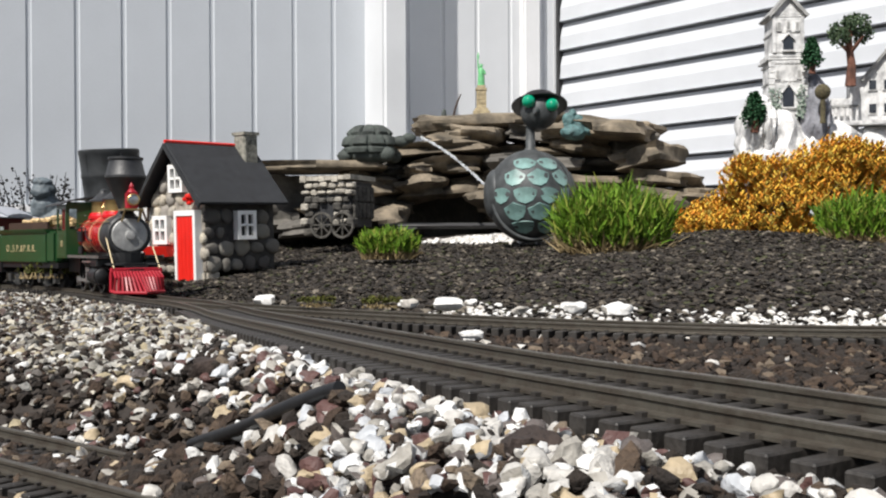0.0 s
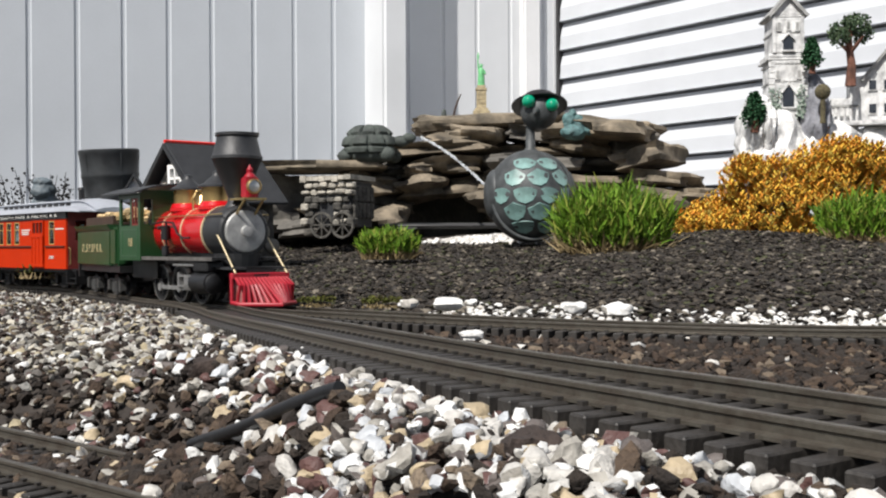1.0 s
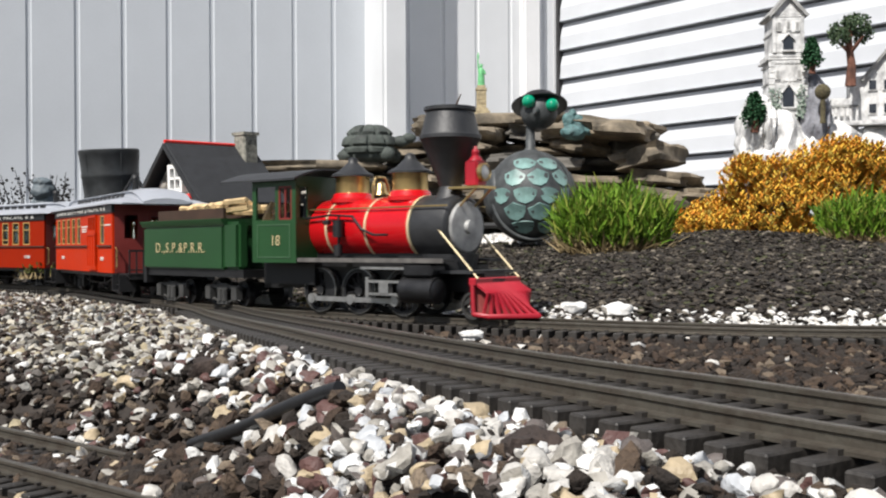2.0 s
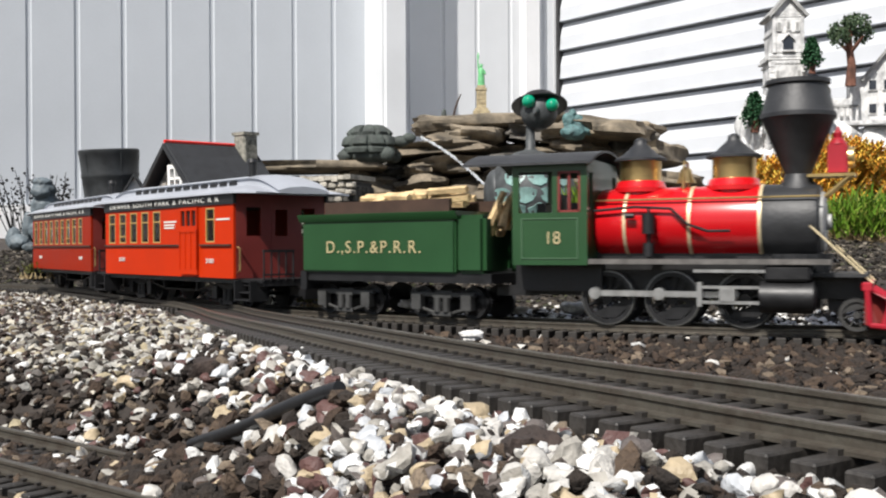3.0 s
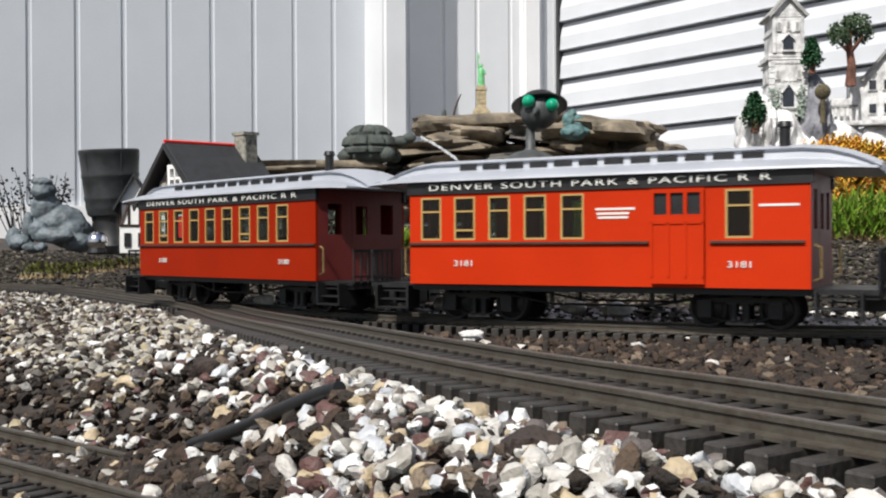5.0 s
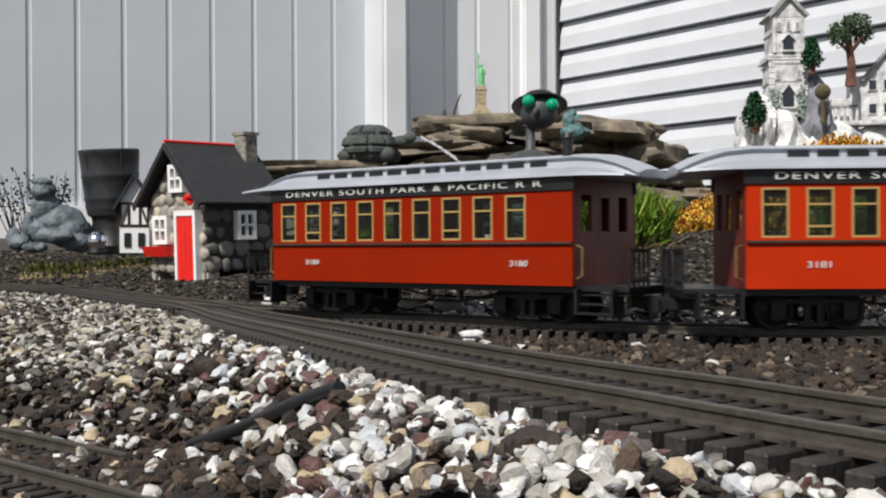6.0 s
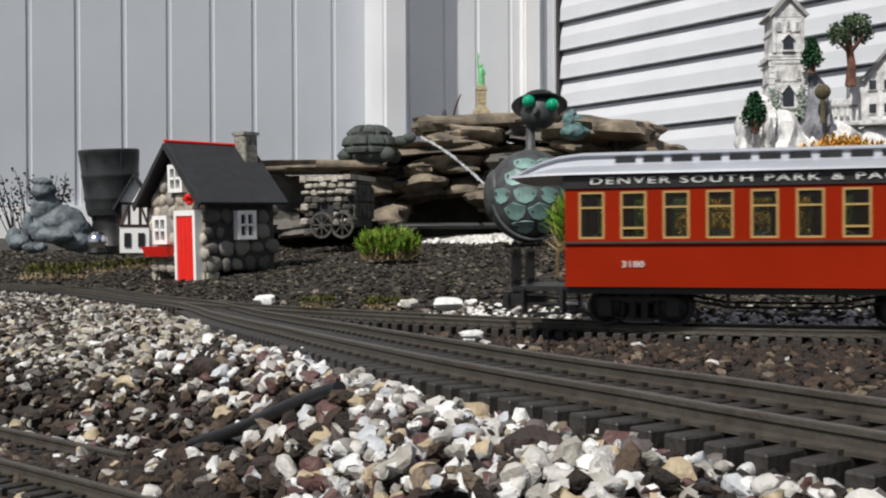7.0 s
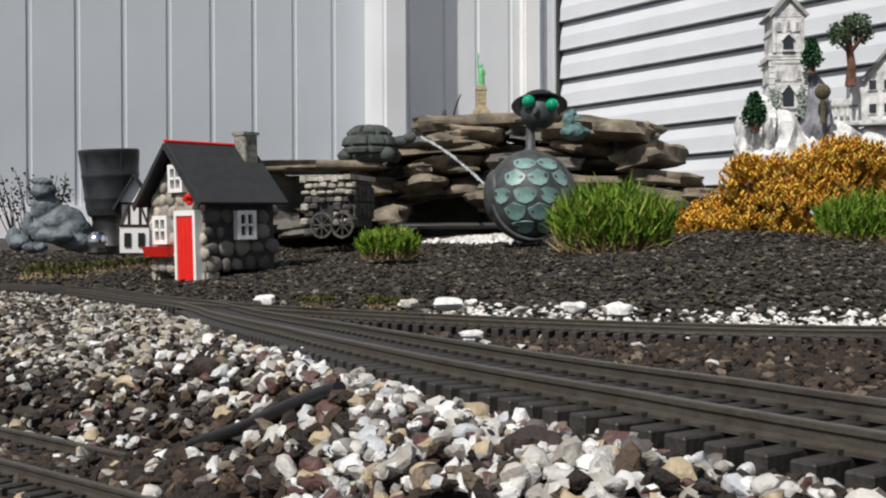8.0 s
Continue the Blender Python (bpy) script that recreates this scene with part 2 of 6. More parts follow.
BRY = on_line(-0.5469).y + np.concatenate([[0], np.cumsum(np.sin(_bth[:-1]) * 0.005)])


def branch_centre(s):
    return Vector((float(np.interp(s, BRANCH_S, BRX)), float(np.interp(s, BRANCH_S, BRY)), 0)), float(np.interp(s, BRANCH_S, _bth))


def branch_z(s):
    return float(np.interp(s, BRANCH_KNOT, BRANCH_RISE))


LOW_Z = -0.020
lo_run, lo_pts = spline([(-0.55, 0.795), (-0.30, 0.592), (-0.2017, 0.513), (-0.1, 0.431), (-0.045, 0.386)])
LOX, LOY = np.array([p.x for p in lo_pts]), np.array([p.y for p in lo_pts])


def ease(v, lo, hi):
    """1 below lo, 0 above hi, smooth between."""
    u = max(0.0, min(1.0, (hi - v) / (hi - lo)))
    return u * u * (3 - 2 * u)


def ground_z(x, y):
    d = behind(x, y)
    z = float(np.interp(d, (0.06, 0.18, 0.40, 0.75, 0.95, 1.25, 2.5), (0, 0.019, 0.044, 0.066, 0.084, 0.118, 0.14)))
    # the bank under the branch
    b2 = (BRX - x) ** 2 + (BRY - y) ** 2
    i = int(np.argmin(b2))
    z += (branch_z(BRANCH_S[i]) - 0.0145) * ease(math.sqrt(b2[i]), 0.058, 0.16 if x < BRX[i] else 0.11) * ease(d, -0.09, -0.04)
    # the low track lies in a shallow trough
    l2 = (LOX - x) ** 2 + (LOY - y) ** 2
    k = int(np.argmin(l2))
    camera_side = x < LOX[k] and y < LOY[k]
    z -= 0.034 * ease(math.sqrt(l2[k]), 0.042, 0.20 if camera_side else 0.085) * (1 - ease(math.sqrt(b2[i]), 0.060, 0.105))
    return z + 0.004 * noise.noise((x * 7, y * 7, 0))


# ---- ground ----
def build_ground():
    xs = np.concatenate([[-400, -60, -12, -5], np.arange(-3.2, -0.66, 0.06), np.arange(-0.65, 0.55, 0.011), np.arange(0.56, 3.21, 0.06), [5, 12, 60, 400]])
    ys = np.concatenate([[-400, -60, -12, -4, -1.5], np.arange(-0.8, 0.09, 0.06), np.arange(0.10, 1.35, 0.011), np.arange(1.36, 4.2, 0.05), [6, 12, 60, 400]])
    verts, faces = [], []
    for y in ys:
        for x in xs:
            near = abs(x) < 3.3 and -0.9 < y < 4.3
            verts.append((x, y, (ground_z(x, y) if near else (0.13 if y > 2 else 0.0)) - 0.004))
    w = len(xs)
    for j in range(len(ys) - 1):
        for i in range(w - 1):
            a = j * w + i
            faces.append((a, a + 1, a + w + 1, a + w))
    me = bpy.data.meshes.new("ground")
    me.from_pydata(verts, [], faces)
    me.materials.append(M_SOIL)
    me.shade_smooth()
    tagged(new("ground", me), "dark damp soil of the garden railway bed", "ground", kind="structure")


build_ground()


# ---- tracks ----
RAIL_SECTION = [(-0.0036, -0.0062), (0.0036, -0.0062), (0.0036, -0.0052), (0.0010, -0.0045), (0.0010, -0.0022), (0.0018, -0.0016),
                (0.0018, -0.0003), (0.0013, 0.0), (-0.0013, 0.0), (-0.0018, -0.0003), (-0.0018, -0.0016), (-0.0010, -0.0022), (-0.0010, -0.0045),
                (-0.0036, -0.0052)]


def sweep_rail(bm, pts):
    rings = []
    for i, p in enumerate(pts):
        d = Vector(pts[min(i + 1, len(pts) - 1)]) - Vector(pts[max(i - 1, 0)])
        d.z = 0
        d.normalize()
        n = Vector((-d.y, d.x, 0))
        rings.append([bm.verts.new(Vector(p) + n * a + Vector((0, 0, b))) for a, b in RAIL_SECTION])
    k = len(RAIL_SECTION)
    for a, b in zip(rings, rings[1:]):
        for i in range(k):
            bm.faces.new((a[i], a[(i + 1) % k], b[(i + 1) % k], b[i]))
    bm.faces.new(rings[0])
    bm.faces.new(rings[-1][::-1])


def tie_mesh(length, gauge, half=0.0048, name="tie"):
    bm = bmesh.new()
    box(bm, -half, half, -length / 2, length / 2, -0.0142, -0.0062)
    bevel(bm, 0.0006)
    for y in (-gauge / 2, gauge / 2):
        for o in (-0.0046, 0.0046):
            box(bm, -0.0014, 0.0014, y + o - 0.0012, y + o + 0.0012, -0.0064, -0.0048)
    me = bpy.data.meshes.new(name)
    bmesh.ops.recalc_face_normals(bm, faces=bm.faces)
    bm.to_mesh(me)
    bm.free()
    me.materials.append(M_TIE)
    return me


def build_track(label, centre, gauge, z_of, tie_length, pitch, skip=None, half=0.0048):
    """centre(s) gives place and heading for s in a range list; ties are parts of the track."""
    ss, place, gauge_of = centre
    track = thing("railway_track", pose(0, 0, 0), label, "track", "garden railway tracks", "structure")
    for side in (-1, 1):
        bm = bmesh.new()
        pts = []
        for s in ss:
            p, h = place(s)
            g = gauge_of(s) / 2 * side
            pts.append((p.x - math.sin(h) * g, p.y + math.cos(h) * g, z_of(s)))
        sweep_rail(bm, pts)
        part("rail", bm, M_RAIL, track, "weathered dark metal rail")
    me = tie_mesh(tie_length, gauge, half)
    n = int((ss[-1] - ss[0]) / pitch)
    for i in range(n):
        s = ss[0] + (i + 0.5) * pitch
        if skip and skip(s):
            continue
        p, h = place(s)
        ob = new("tie", me)
        ob.parent = track
        ob.matrix_basis = Matrix.Translation((p.x, p.y, z_of(s))) @ Matrix.Rotation(h + random.uniform(-0.02, 0.02), 4, "Z")
        ob.scale = (random.uniform(0.92, 1.08), (gauge_of(s) + tie_length - gauge) / tie_length, 1)
    return track


def main_centre(s):
    return on_line(s), heading(s)


build_track("dark weathered garden railway track curving past the house", (np.arange(-2.0, 1.5, 0.02), main_centre, lambda s: 0.045),
            0.045, lambda s: RAIL_Z, 0.080, 0.0124, None, 0.0037)

build_track("dark branch track on a gravel bank leaving the main line", (np.arange(0.0, 1.34, 0.012), branch_centre, lambda s: 0.045),
            0.045, branch_z, 0.080, 0.0124, lambda s: s < 0.19, 0.0037)

# the low track at the near edge of the gravel
build_track("low dark track half buried in gravel and lava rock", (np.arange(0.0, lo_run[-1], 0.02), along(lo_run, lo_pts), lambda s: 0.045),
            0.045, lambda s: LOW_Z, 0.080, 0.0124, None, 0.0037)


# ---- the fence and the house wall behind ----
FENCE_A = Vector((-1.3710, 3.38))
FENCE_D = Vector((0.1376, 0.0647))      # one board along the fence
FENCE_ANGLE = math.degrees(math.atan2(FENCE_D.y, FENCE_D.x))


def build_fence():
    w = FENCE_D.length
    wall = thing("fence", pose(FENCE_A.x, FENCE_A.y, 0, 0, 0, FENCE_ANGLE), "tall pale grey vinyl fence of vertical boards", "fence", kind="structure")
    bm = bmesh.new()
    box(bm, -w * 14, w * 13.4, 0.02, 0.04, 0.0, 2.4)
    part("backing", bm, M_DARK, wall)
    shared = None
    for k in range(-14, 14):
        if shared is None:
            bm = bmesh.new()
            prism(bm, [(0.003, 0.006), (0.008, 0.0), (w - 0.012, 0.0), (w - 0.006, 0.005), (w + 0.004, 0.005), (w + 0.004, 0.018), (0.003, 0.018)], 0.0, 2.4, "z")
            ob = part("board", bm, M_FENCE, wall)
            shared = ob.data
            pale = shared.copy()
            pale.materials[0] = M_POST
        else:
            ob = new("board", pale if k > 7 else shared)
            ob.parent = wall
        ob.location = (k * w, 0, 0)
    bm = bmesh.new()
    box(bm, w * -14, w * 7.80, -0.015, 0.0, 0.0, 0.225)
    part("bottom_rail", bm, M_VINYL, wall, "white bottom rail")
    # square post standing proud, with a narrow lit face
    bm = bmesh.new()
    box(bm, w * 7.82, w * 7.82 + 0.10, -0.191, 0.018, 0.0, 2.45)
    bevel(bm, 0.012, 3)
    part("post", bm, M_POST, wall, "pale grey-white vinyl post")
    bm = bmesh.new()
    box(bm, w * 12.29, w * 12.82, -0.035, 0.018, 0.0, 2.4)
    bevel(bm, 0.008, 2)
    part("post", bm, M_VINYL, wall, "white vinyl post")


def build_siding():
    wall = thing("wall_house", pose(0.487, 4.256, 0, 0, 0, -49.6), "white horizontal lap siding on the house wall", "house wall", kind="structure")
    # dark sheet seen through the lap gaps, standing in for the shade under each board
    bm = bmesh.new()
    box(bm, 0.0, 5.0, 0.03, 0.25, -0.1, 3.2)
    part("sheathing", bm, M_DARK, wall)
    lap = 0.1192
    shared = None
    for k in range(24):
        if shared is None:
            bm = bmesh.new()
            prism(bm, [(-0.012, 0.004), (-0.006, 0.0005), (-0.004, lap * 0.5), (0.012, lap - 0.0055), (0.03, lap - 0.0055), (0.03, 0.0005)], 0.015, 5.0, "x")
            ob = part("siding_board", bm, M_SIDING, wall)
            shared = ob.data
        else:
            ob = new("siding_board", shared)
            ob.parent = wall
        ob.location = (0, 0, -0.0618 + k * lap)
    bm = bmesh.new()
    box(bm, -0.07, -0.003, -0.03, 0.06, -0.1, 3.2)
    bevel(bm, 0.004, 2)
    part("corner_trim", bm, M_VINYL, wall, "white corner trim")
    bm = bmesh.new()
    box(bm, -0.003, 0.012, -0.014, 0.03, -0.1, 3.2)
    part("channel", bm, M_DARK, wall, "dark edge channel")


build_fence()
build_siding()


# ---- the train ----
def wheelset(parent, x, r, gauge=0.045, material=None, spokes=0, name="wheelset"):
    bm = bmesh.new()
    for s in (-1, 1):
        y = s * gauge / 2
        m = Matrix.Translation((0, y, 0)) @ Matrix.Rotation(radians(90) * s, 4, "X")
        if spokes:
            lathe(bm, [(r * 0.80, -0.0035), (r, -0.0035), (r, 0.0025), (r * 1.06, 0.0025), (r * 1.06, 0.0042), (r * 0.80, 0.0042), (r * 0.80, -0.0035)], 28, m)
            cyl(bm, (0, y - 0.004, 0), (0, y + 0.004, 0), r * 0.22, seg=14)
            for i in range(spokes):
                a = 2 * math.pi * i / spokes
                cyl(bm, (0.15 * r * math.cos(a), y, 0.15 * r * math.sin(a)), (0.83 * r * math.cos(a), y, 0.83 * r * math.sin(a)), r * 0.055, seg=6)
            prism(bm, [(-r * 0.75, -r * 0.3), (-r * 0.55, -r * 0.58), (0, -r * 0.79), (r * 0.55, -r * 0.58), (r * 0.75, -r * 0.3)], y - 0.002, y + 0.002, "y")
        else:
            lathe(bm, [(r * 0.25, -0.004), (r * 0.75, -0.002), (r * 0.82, -0.0035), (r, -0.0035), (r, 0.0025), (r * 1.08, 0.0025), (r * 1.08, 0.004), (r * 0.25, 0.004)], 20, m)
            for i in range(4):
                a = math.pi / 2 * i
                cyl(bm, (0.5 * r * math.cos(a), y - s * -0.001, 0.5 * r * math.sin(a)), (0.5 * r * math.cos(a), y + s * 0.0042, 0.5 * r * math.sin(a)), r * 0.12, seg=8)
    cyl(bm, (0, -gauge / 2, 0), (0, gauge / 2, 0), 0.002, seg=8)
    ob = part(name, bm, material or M_BLACK, parent, smooth=40)
    ob.location = (x, 0, r)
    SPIN.append((ob, x, r))
    return ob


SPIN = []


def truck(parent, x, wheel_r, base, material, label=""):
    """Side frames, bolster and springs of a four-wheeled truck; its wheelsets are parts beside it."""
    bm = bmesh.new()
    for s in (-1, 1):
        y = s * 0.033
        box(bm, x - base / 2 - 0.008, x + base / 2 + 0.008, y - 0.002, y + 0.002, wheel_r + 0.007, wheel_r + 0.011)
        for e in (-1, 1):
            ax = x + e * base / 2
            box(bm, ax - 0.0055, ax + 0.0055, y - 0.004 + 0.001 * s, y + 0.004 + 0.001 * s, wheel_r - 0.006, wheel_r + 0.009)
            tube(bm, [(ax, y, wheel_r - 0.004), (x + e * 0.008, y, wheel_r - 0.010)], 0.0016, 6)
            cyl(bm, (x + e * 0.005, y + 0.002 * s, wheel_r - 0.008), (x + e * 0.005, y + 0.002 * s, wheel_r + 0.006), 0.0036, seg=8)
        box(bm, x - 0.011, x + 0.011, y - 0.003, y + 0.003, wheel_r - 0.012, wheel_r - 0.008)
        box(bm, x - 0.011, x + 0.011, y - 0.003, y + 0.003, wheel_r + 0.006, wheel_r + 0.009)
    box(bm, x - 0.010, x + 0.010, -0.033, 0.033, wheel_r + 0.004, wheel_r + 0.013)
    part("truck", bm, material, parent, label)
    for e in (-1, 1):
        wheelset(parent, x + e * base / 2, wheel_r)


def side_text(body, size, width, x, z, y, material, parent):
    ob = text_part(body, size, Matrix.Translation((x, y - 0.0006, z)) @ Matrix.Rotation(radians(90), 4, "X"), material, parent)
    return fit_width(ob, width)


WIN_Z0, WIN_Z1 = 0.0776, 0.1185
L2, W2, Z_BOT, Z_TOP = 0.175, 0.060, 0.036, 0.1335


def roof_outline(t):
    """Cross-section (y, z) of the roof; t runs from 0 in the middle part to 1 at the drooped end."""
    drop = 0.017 * t * t
    return [(-0.066, 0.1335 - drop * 0.1), (-0.0655, 0.1355 - drop * 0.1), (-0.052, 0.1412 - drop * 0.5), (-0.034, 0.1445 - drop * 0.8), (-0.033, 0.151 - drop),
            (-0.036, 0.1525 - drop), (-0.020, 0.1565 - drop), (0, 0.158 - drop), (0.020, 0.1565 - drop), (0.036, 0.1525 - drop), (0.033, 0.151 - drop),
            (0.034, 0.1445 - drop * 0.8), (0.052, 0.1412 - drop * 0.5), (0.0655, 0.1355 - drop * 0.1), (0.066, 0.1335 - drop * 0.1)]


def passenger_car(name, label, paint, windows, door, number, blocks):
    car = thing(name, pose(0, 0, 0), label, "railway carriage", "carriages of the train")
    # body sides with real openings
    for s in (-1, 1):
        bm = bmesh.new()
        y0, y1 = sorted((s * W2, s * (W2 - 0.003)))
        edges = [-L2] + [e for c in windows for e in (c - 0.0105, c + 0.0105)] + [L2]
        for k, (a, b) in enumerate(zip(edges, edges[1:])):
            box(bm, a, b, y0, y1, Z_BOT, WIN_Z0)
            box(bm, a, b, y0, y1, WIN_Z1, 0.1215)
            if k % 2 == 0:
                box(bm, a, b, y0, y1, WIN_Z0, WIN_Z1)
        bmesh.ops.remove_doubles(bm, verts=bm.verts, dist=0.00001)
        inner = [f for f in bm.faces if all(len(e.link_faces) > 2 for e in f.edges) and abs(f.normal.y) < 0.5]
        bmesh.ops.delete(bm, geom=inner, context="FACES_ONLY")
        part("side_wall", bm, paint, car)
    bm = bmesh.new()
    for s in (-1, 1):
        y = s * (W2 + 0.0012)
        spans = [(-L2, L2)] if not door else [(-L2, door[0] - 0.002), (door[1] + 0.004, L2 - 0.004)]
        for a, b in spans:
            box(bm, a, b, y - 0.0012, y + 0.0012, 0.0735, 0.0755)
    part("belt_rail", bm, M_BROWN, car, "dark belt rail under the windows")
    bm = bmesh.new()
    for s in (-1, 1):
        y = s * (W2 - 0.0005)
        box(bm, -L2 - 0.002, L2 + 0.002, y - 0.002, y + 0.002, 0.1215, 0.1335)
    part("letterboard", bm, M_BLACK, car, "black letterboard under the eaves")
    # end walls and doors: red taken down to maroon, so shade is in the colour
    for e in (-1, 1):
        bm = bmesh.new()
        x0, x1 = sorted((e * L2, e * (L2 - 0.003)))
        for a, b in ((-W2 + 0.003, -0.013), (0.013, W2 - 0.003)):
            box(bm, x0, x1, a, b, Z_BOT, 0.085)
            box(bm, x0, x1, a, b, 0.118, 0.138)
            c = (a + b) / 2
            box(bm, x0, x1, a, c - 0.009, 0.085, 0.118)
            box(bm, x0, x1, c + 0.009, b, 0.085, 0.118)
        box(bm, x0, x1, -0.013, 0.013, 0.122, 0.138)
        box(bm, x0, x1, -0.032, 0.032, 0.138, 0.150)
        part("end_wall", bm, M_MAROON, car, "red end wall darkened to maroon for its shade")
        bm = bmesh.new()
        xe = e * (L2 - 0.001)
        box(bm, xe - 0.0012, xe + 0.0012, -0.0128, 0.0128, Z_BOT, 0.085)
        box(bm, xe - 0.0012, xe + 0.0012, -0.0128, -0.008, 0.085, 0.122)
        box(bm, xe - 0.0012, xe + 0.0012, 0.008, 0.0128, 0.085, 0.122)
        box(bm, xe - 0.0012, xe + 0.0012, -0.008, 0.008, 0.116, 0.122)
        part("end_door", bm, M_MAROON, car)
    # floor, seats
    bm = bmesh.new()
    box(bm, -L2 - 0.047, L2 + 0.047, -0.052, 0.052, 0.0315, 0.0358)
    box(bm, -L2, L2, -0.054, 0.054, 0.030, 0.0362)
    part("floor", bm, M_BLACK, car)
    for i in range(8):
        bm = bmesh.new()
        x = -0.150 + i * 0.040
        for s in (-1, 1):
            box(bm, x, x + 0.016, s * 0.033 - 0.018, s * 0.033 + 0.018, 0.045, 0.055)
            box(bm, x - 0.003, x, s * 0.033 - 0.018, s * 0.033 + 0.018, 0.045, 0.082)
        part("seat", bm, M_BROWN, car)
    # windows
    shared = {}
    for s in (-1, 1):
        for i, c in enumerate(windows):
            low = 0.0 if i not in (1, 6) else 0.008
            if (low,) not in shared:
                bm = bmesh.new()
                for a, b, z0, z1 in ((-0.0105, -0.0088, WIN_Z0, WIN_Z1), (0.0088, 0.0105, WIN_Z0, WIN_Z1), (-0.0088, 0.0088, WIN_Z0, WIN_Z0 + 0.0018),
                                     (-0.0088, 0.0088, WIN_Z1 - 0.0018, WIN_Z1), (-0.0088, 0.0088, 0.1040, 0.1056)):
                    box(bm, a, b, -0.0012, 0.0012, z0, z1)
                if low:
                    box(bm, -0.0088, 0.0088, -0.0022, 0.0002, 0.086, 0.0878)
                f = part("window_frame", bm, M_CREAM, car, "cream window sash")
                shared[(low,)] = f.data
                bm = bmesh.new()
                box(bm, -0.0088, 0.0088, -0.0003, 0.0003, WIN_Z0 + 0.0018, WIN_Z1 - 0.0018)
                g = part("pane", bm, M_PANE, f)
                g.visible_shadow = False
                shared[(low, 1)] = g.data
            else:
                f = tagged(new("window_frame", shared[(low,)]), "cream window sash")
                f.parent = car
                g = new("pane", shared[(low, 1)])
                g.parent, g.visible_shadow = f, False
            f.location = (c, s * (W2 - 0.0012), 0)
    if door:
        for s in (-1, 1):
            bm = bmesh.new()
            y = s * (W2 + 0.0015)
            a, b = door
            box(bm, a, b, y - 0.0015, y + 0.0015, 0.039, 0.098)
            box(bm, a, b, y - 0.0015, y + 0.0015, 0.1165, 0.120)
            for k in range(4):
                x = a + (b - a - 0.003) * k / 3
                box(bm, x, x + 0.003, y - 0.0015, y + 0.0015, 0.098, 0.1165)
            for k in range(4):
                x = a + (b - a - 0.002) * k / 3
                box(bm, x, x + 0.002, y - 0.0024, y + 0.0024, 0.045, 0.092)
            box(bm, a, b, y - 0.0024, y + 0.0024, 0.090, 0.0935)
            part("baggage_door", bm, paint, car, "sliding baggage door with three small panes")
            bm = bmesh.new()
            box(bm, a + 0.003, b - 0.003, s * W2 - 0.0003 + s * 0.0005, s * W2 + 0.0003 + s * 0.0005, 0.098, 0.1165)
            part("door_glass", bm, M_BLACK, car, "dark door panes")
    # roof with clerestory and drooped ends
    bm = bmesh.new()
    xs = [-0.222, -0.212, -0.200, -0.185, -0.165] + [0.165, 0.185, 0.200, 0.212, 0.222]
    rings = []
    for x in xs:
        t = max(0.0, (abs(x) - 0.165) / 0.057)
        k = 1 - 0.10 * t ** 3
        rings.append([bm.verts.new((x, y * k, z)) for y, z in roof_outline(t)])
    n = len(rings[0])
    for a, b in zip(rings, rings[1:]):
        for i in range(n):
            bm.faces.new((a[i], a[(i + 1) % n], b[(i + 1) % n], b[i]))
    bm.faces.new(rings[0])
    bm.faces.new(rings[-1][::-1])
    part("roof", bm, M_SILVER_ROOF, car, "silver clerestory roof", smooth=28)
    for i in range(12):
        bm = bmesh.new()
        x = -0.128 + i * 0.0232
        for s in (-1, 1):
            box(bm, x - 0.0085, x + 0.0085, s * 0.0338 - 0.0006, s * 0.0338 + 0.0006, 0.1458, 0.1506)
        part("clerestory_window", bm, M_BLACK, car)
    bm = bmesh.new()
    cyl(bm, (0.150, -0.022, 0.150), (0.150, -0.022, 0.174), 0.0046, seg=12)
    cyl(bm, (0.150, -0.022, 0.172), (0.150, -0.022, 0.1765), 0.0062, 0.005, seg=12)
    part("stove_pipe", bm, M_BLACK, car, smooth=40)
    # underframe
    bm = bmesh.new()
    for y in (-0.036, 0.036):
        tube(bm, [(-0.105, y, 0.030), (-0.045, y, 0.018), (0.045, y, 0.018), (0.105, y, 0.030)], 0.0012, 6)
        for x in (-0.045, 0.045):
            box(bm, x - 0.0015, x + 0.0015, y - 0.002, y + 0.002, 0.018, 0.032)
    part("truss_rod", bm, M_BLACK, car)
    for x in (-0.117, 0.117):
        truck(car, x, 0.0155, 0.056, M_BLACK)
    # platforms
    for e in (-1, 1):
        X = e * (L2 + 0.047)
        bm = bmesh.new()
        for s in (-1, 1):
            for k, z in enumerate((0.029, 0.021, 0.013)):
                a, b = sorted((e * (L2 + 0.004), e * (L2 + 0.036)))
                box(bm, a, b, s * (0.044 + k * 0.006) - 0.006, s * (0.044 + k * 0.006) + 0.006, z - 0.0015, z)
            for xx in (L2 + 0.003, L2 + 0.036):
                a = e * xx
                box(bm, a - 0.001, a + 0.001, s * 0.050 - 0.011, s * 0.050 + 0.011, 0.011, 0.034)
        part("platform_step", bm, M_BLACK, car, "black platform steps")
        bm = bmesh.new()
        for y in (-0.050, -0.041, -0.032, -0.023, -0.014, 0.014, 0.023, 0.032, 0.041, 0.050):
            cyl(bm, (X, y, 0.034), (X, y, 0.068), 0.0011, seg=6)
        for a, b in ((-0.051, -0.013), (0.013, 0.051)):
            box(bm, X - 0.0014, X + 0.0014, a, b, 0.066, 0.069)
            box(bm, X - 0.001, X + 0.001, a, b, 0.040, 0.042)
        part("platform_railing", bm, M_BLACK, car)
        bm = bmesh.new()
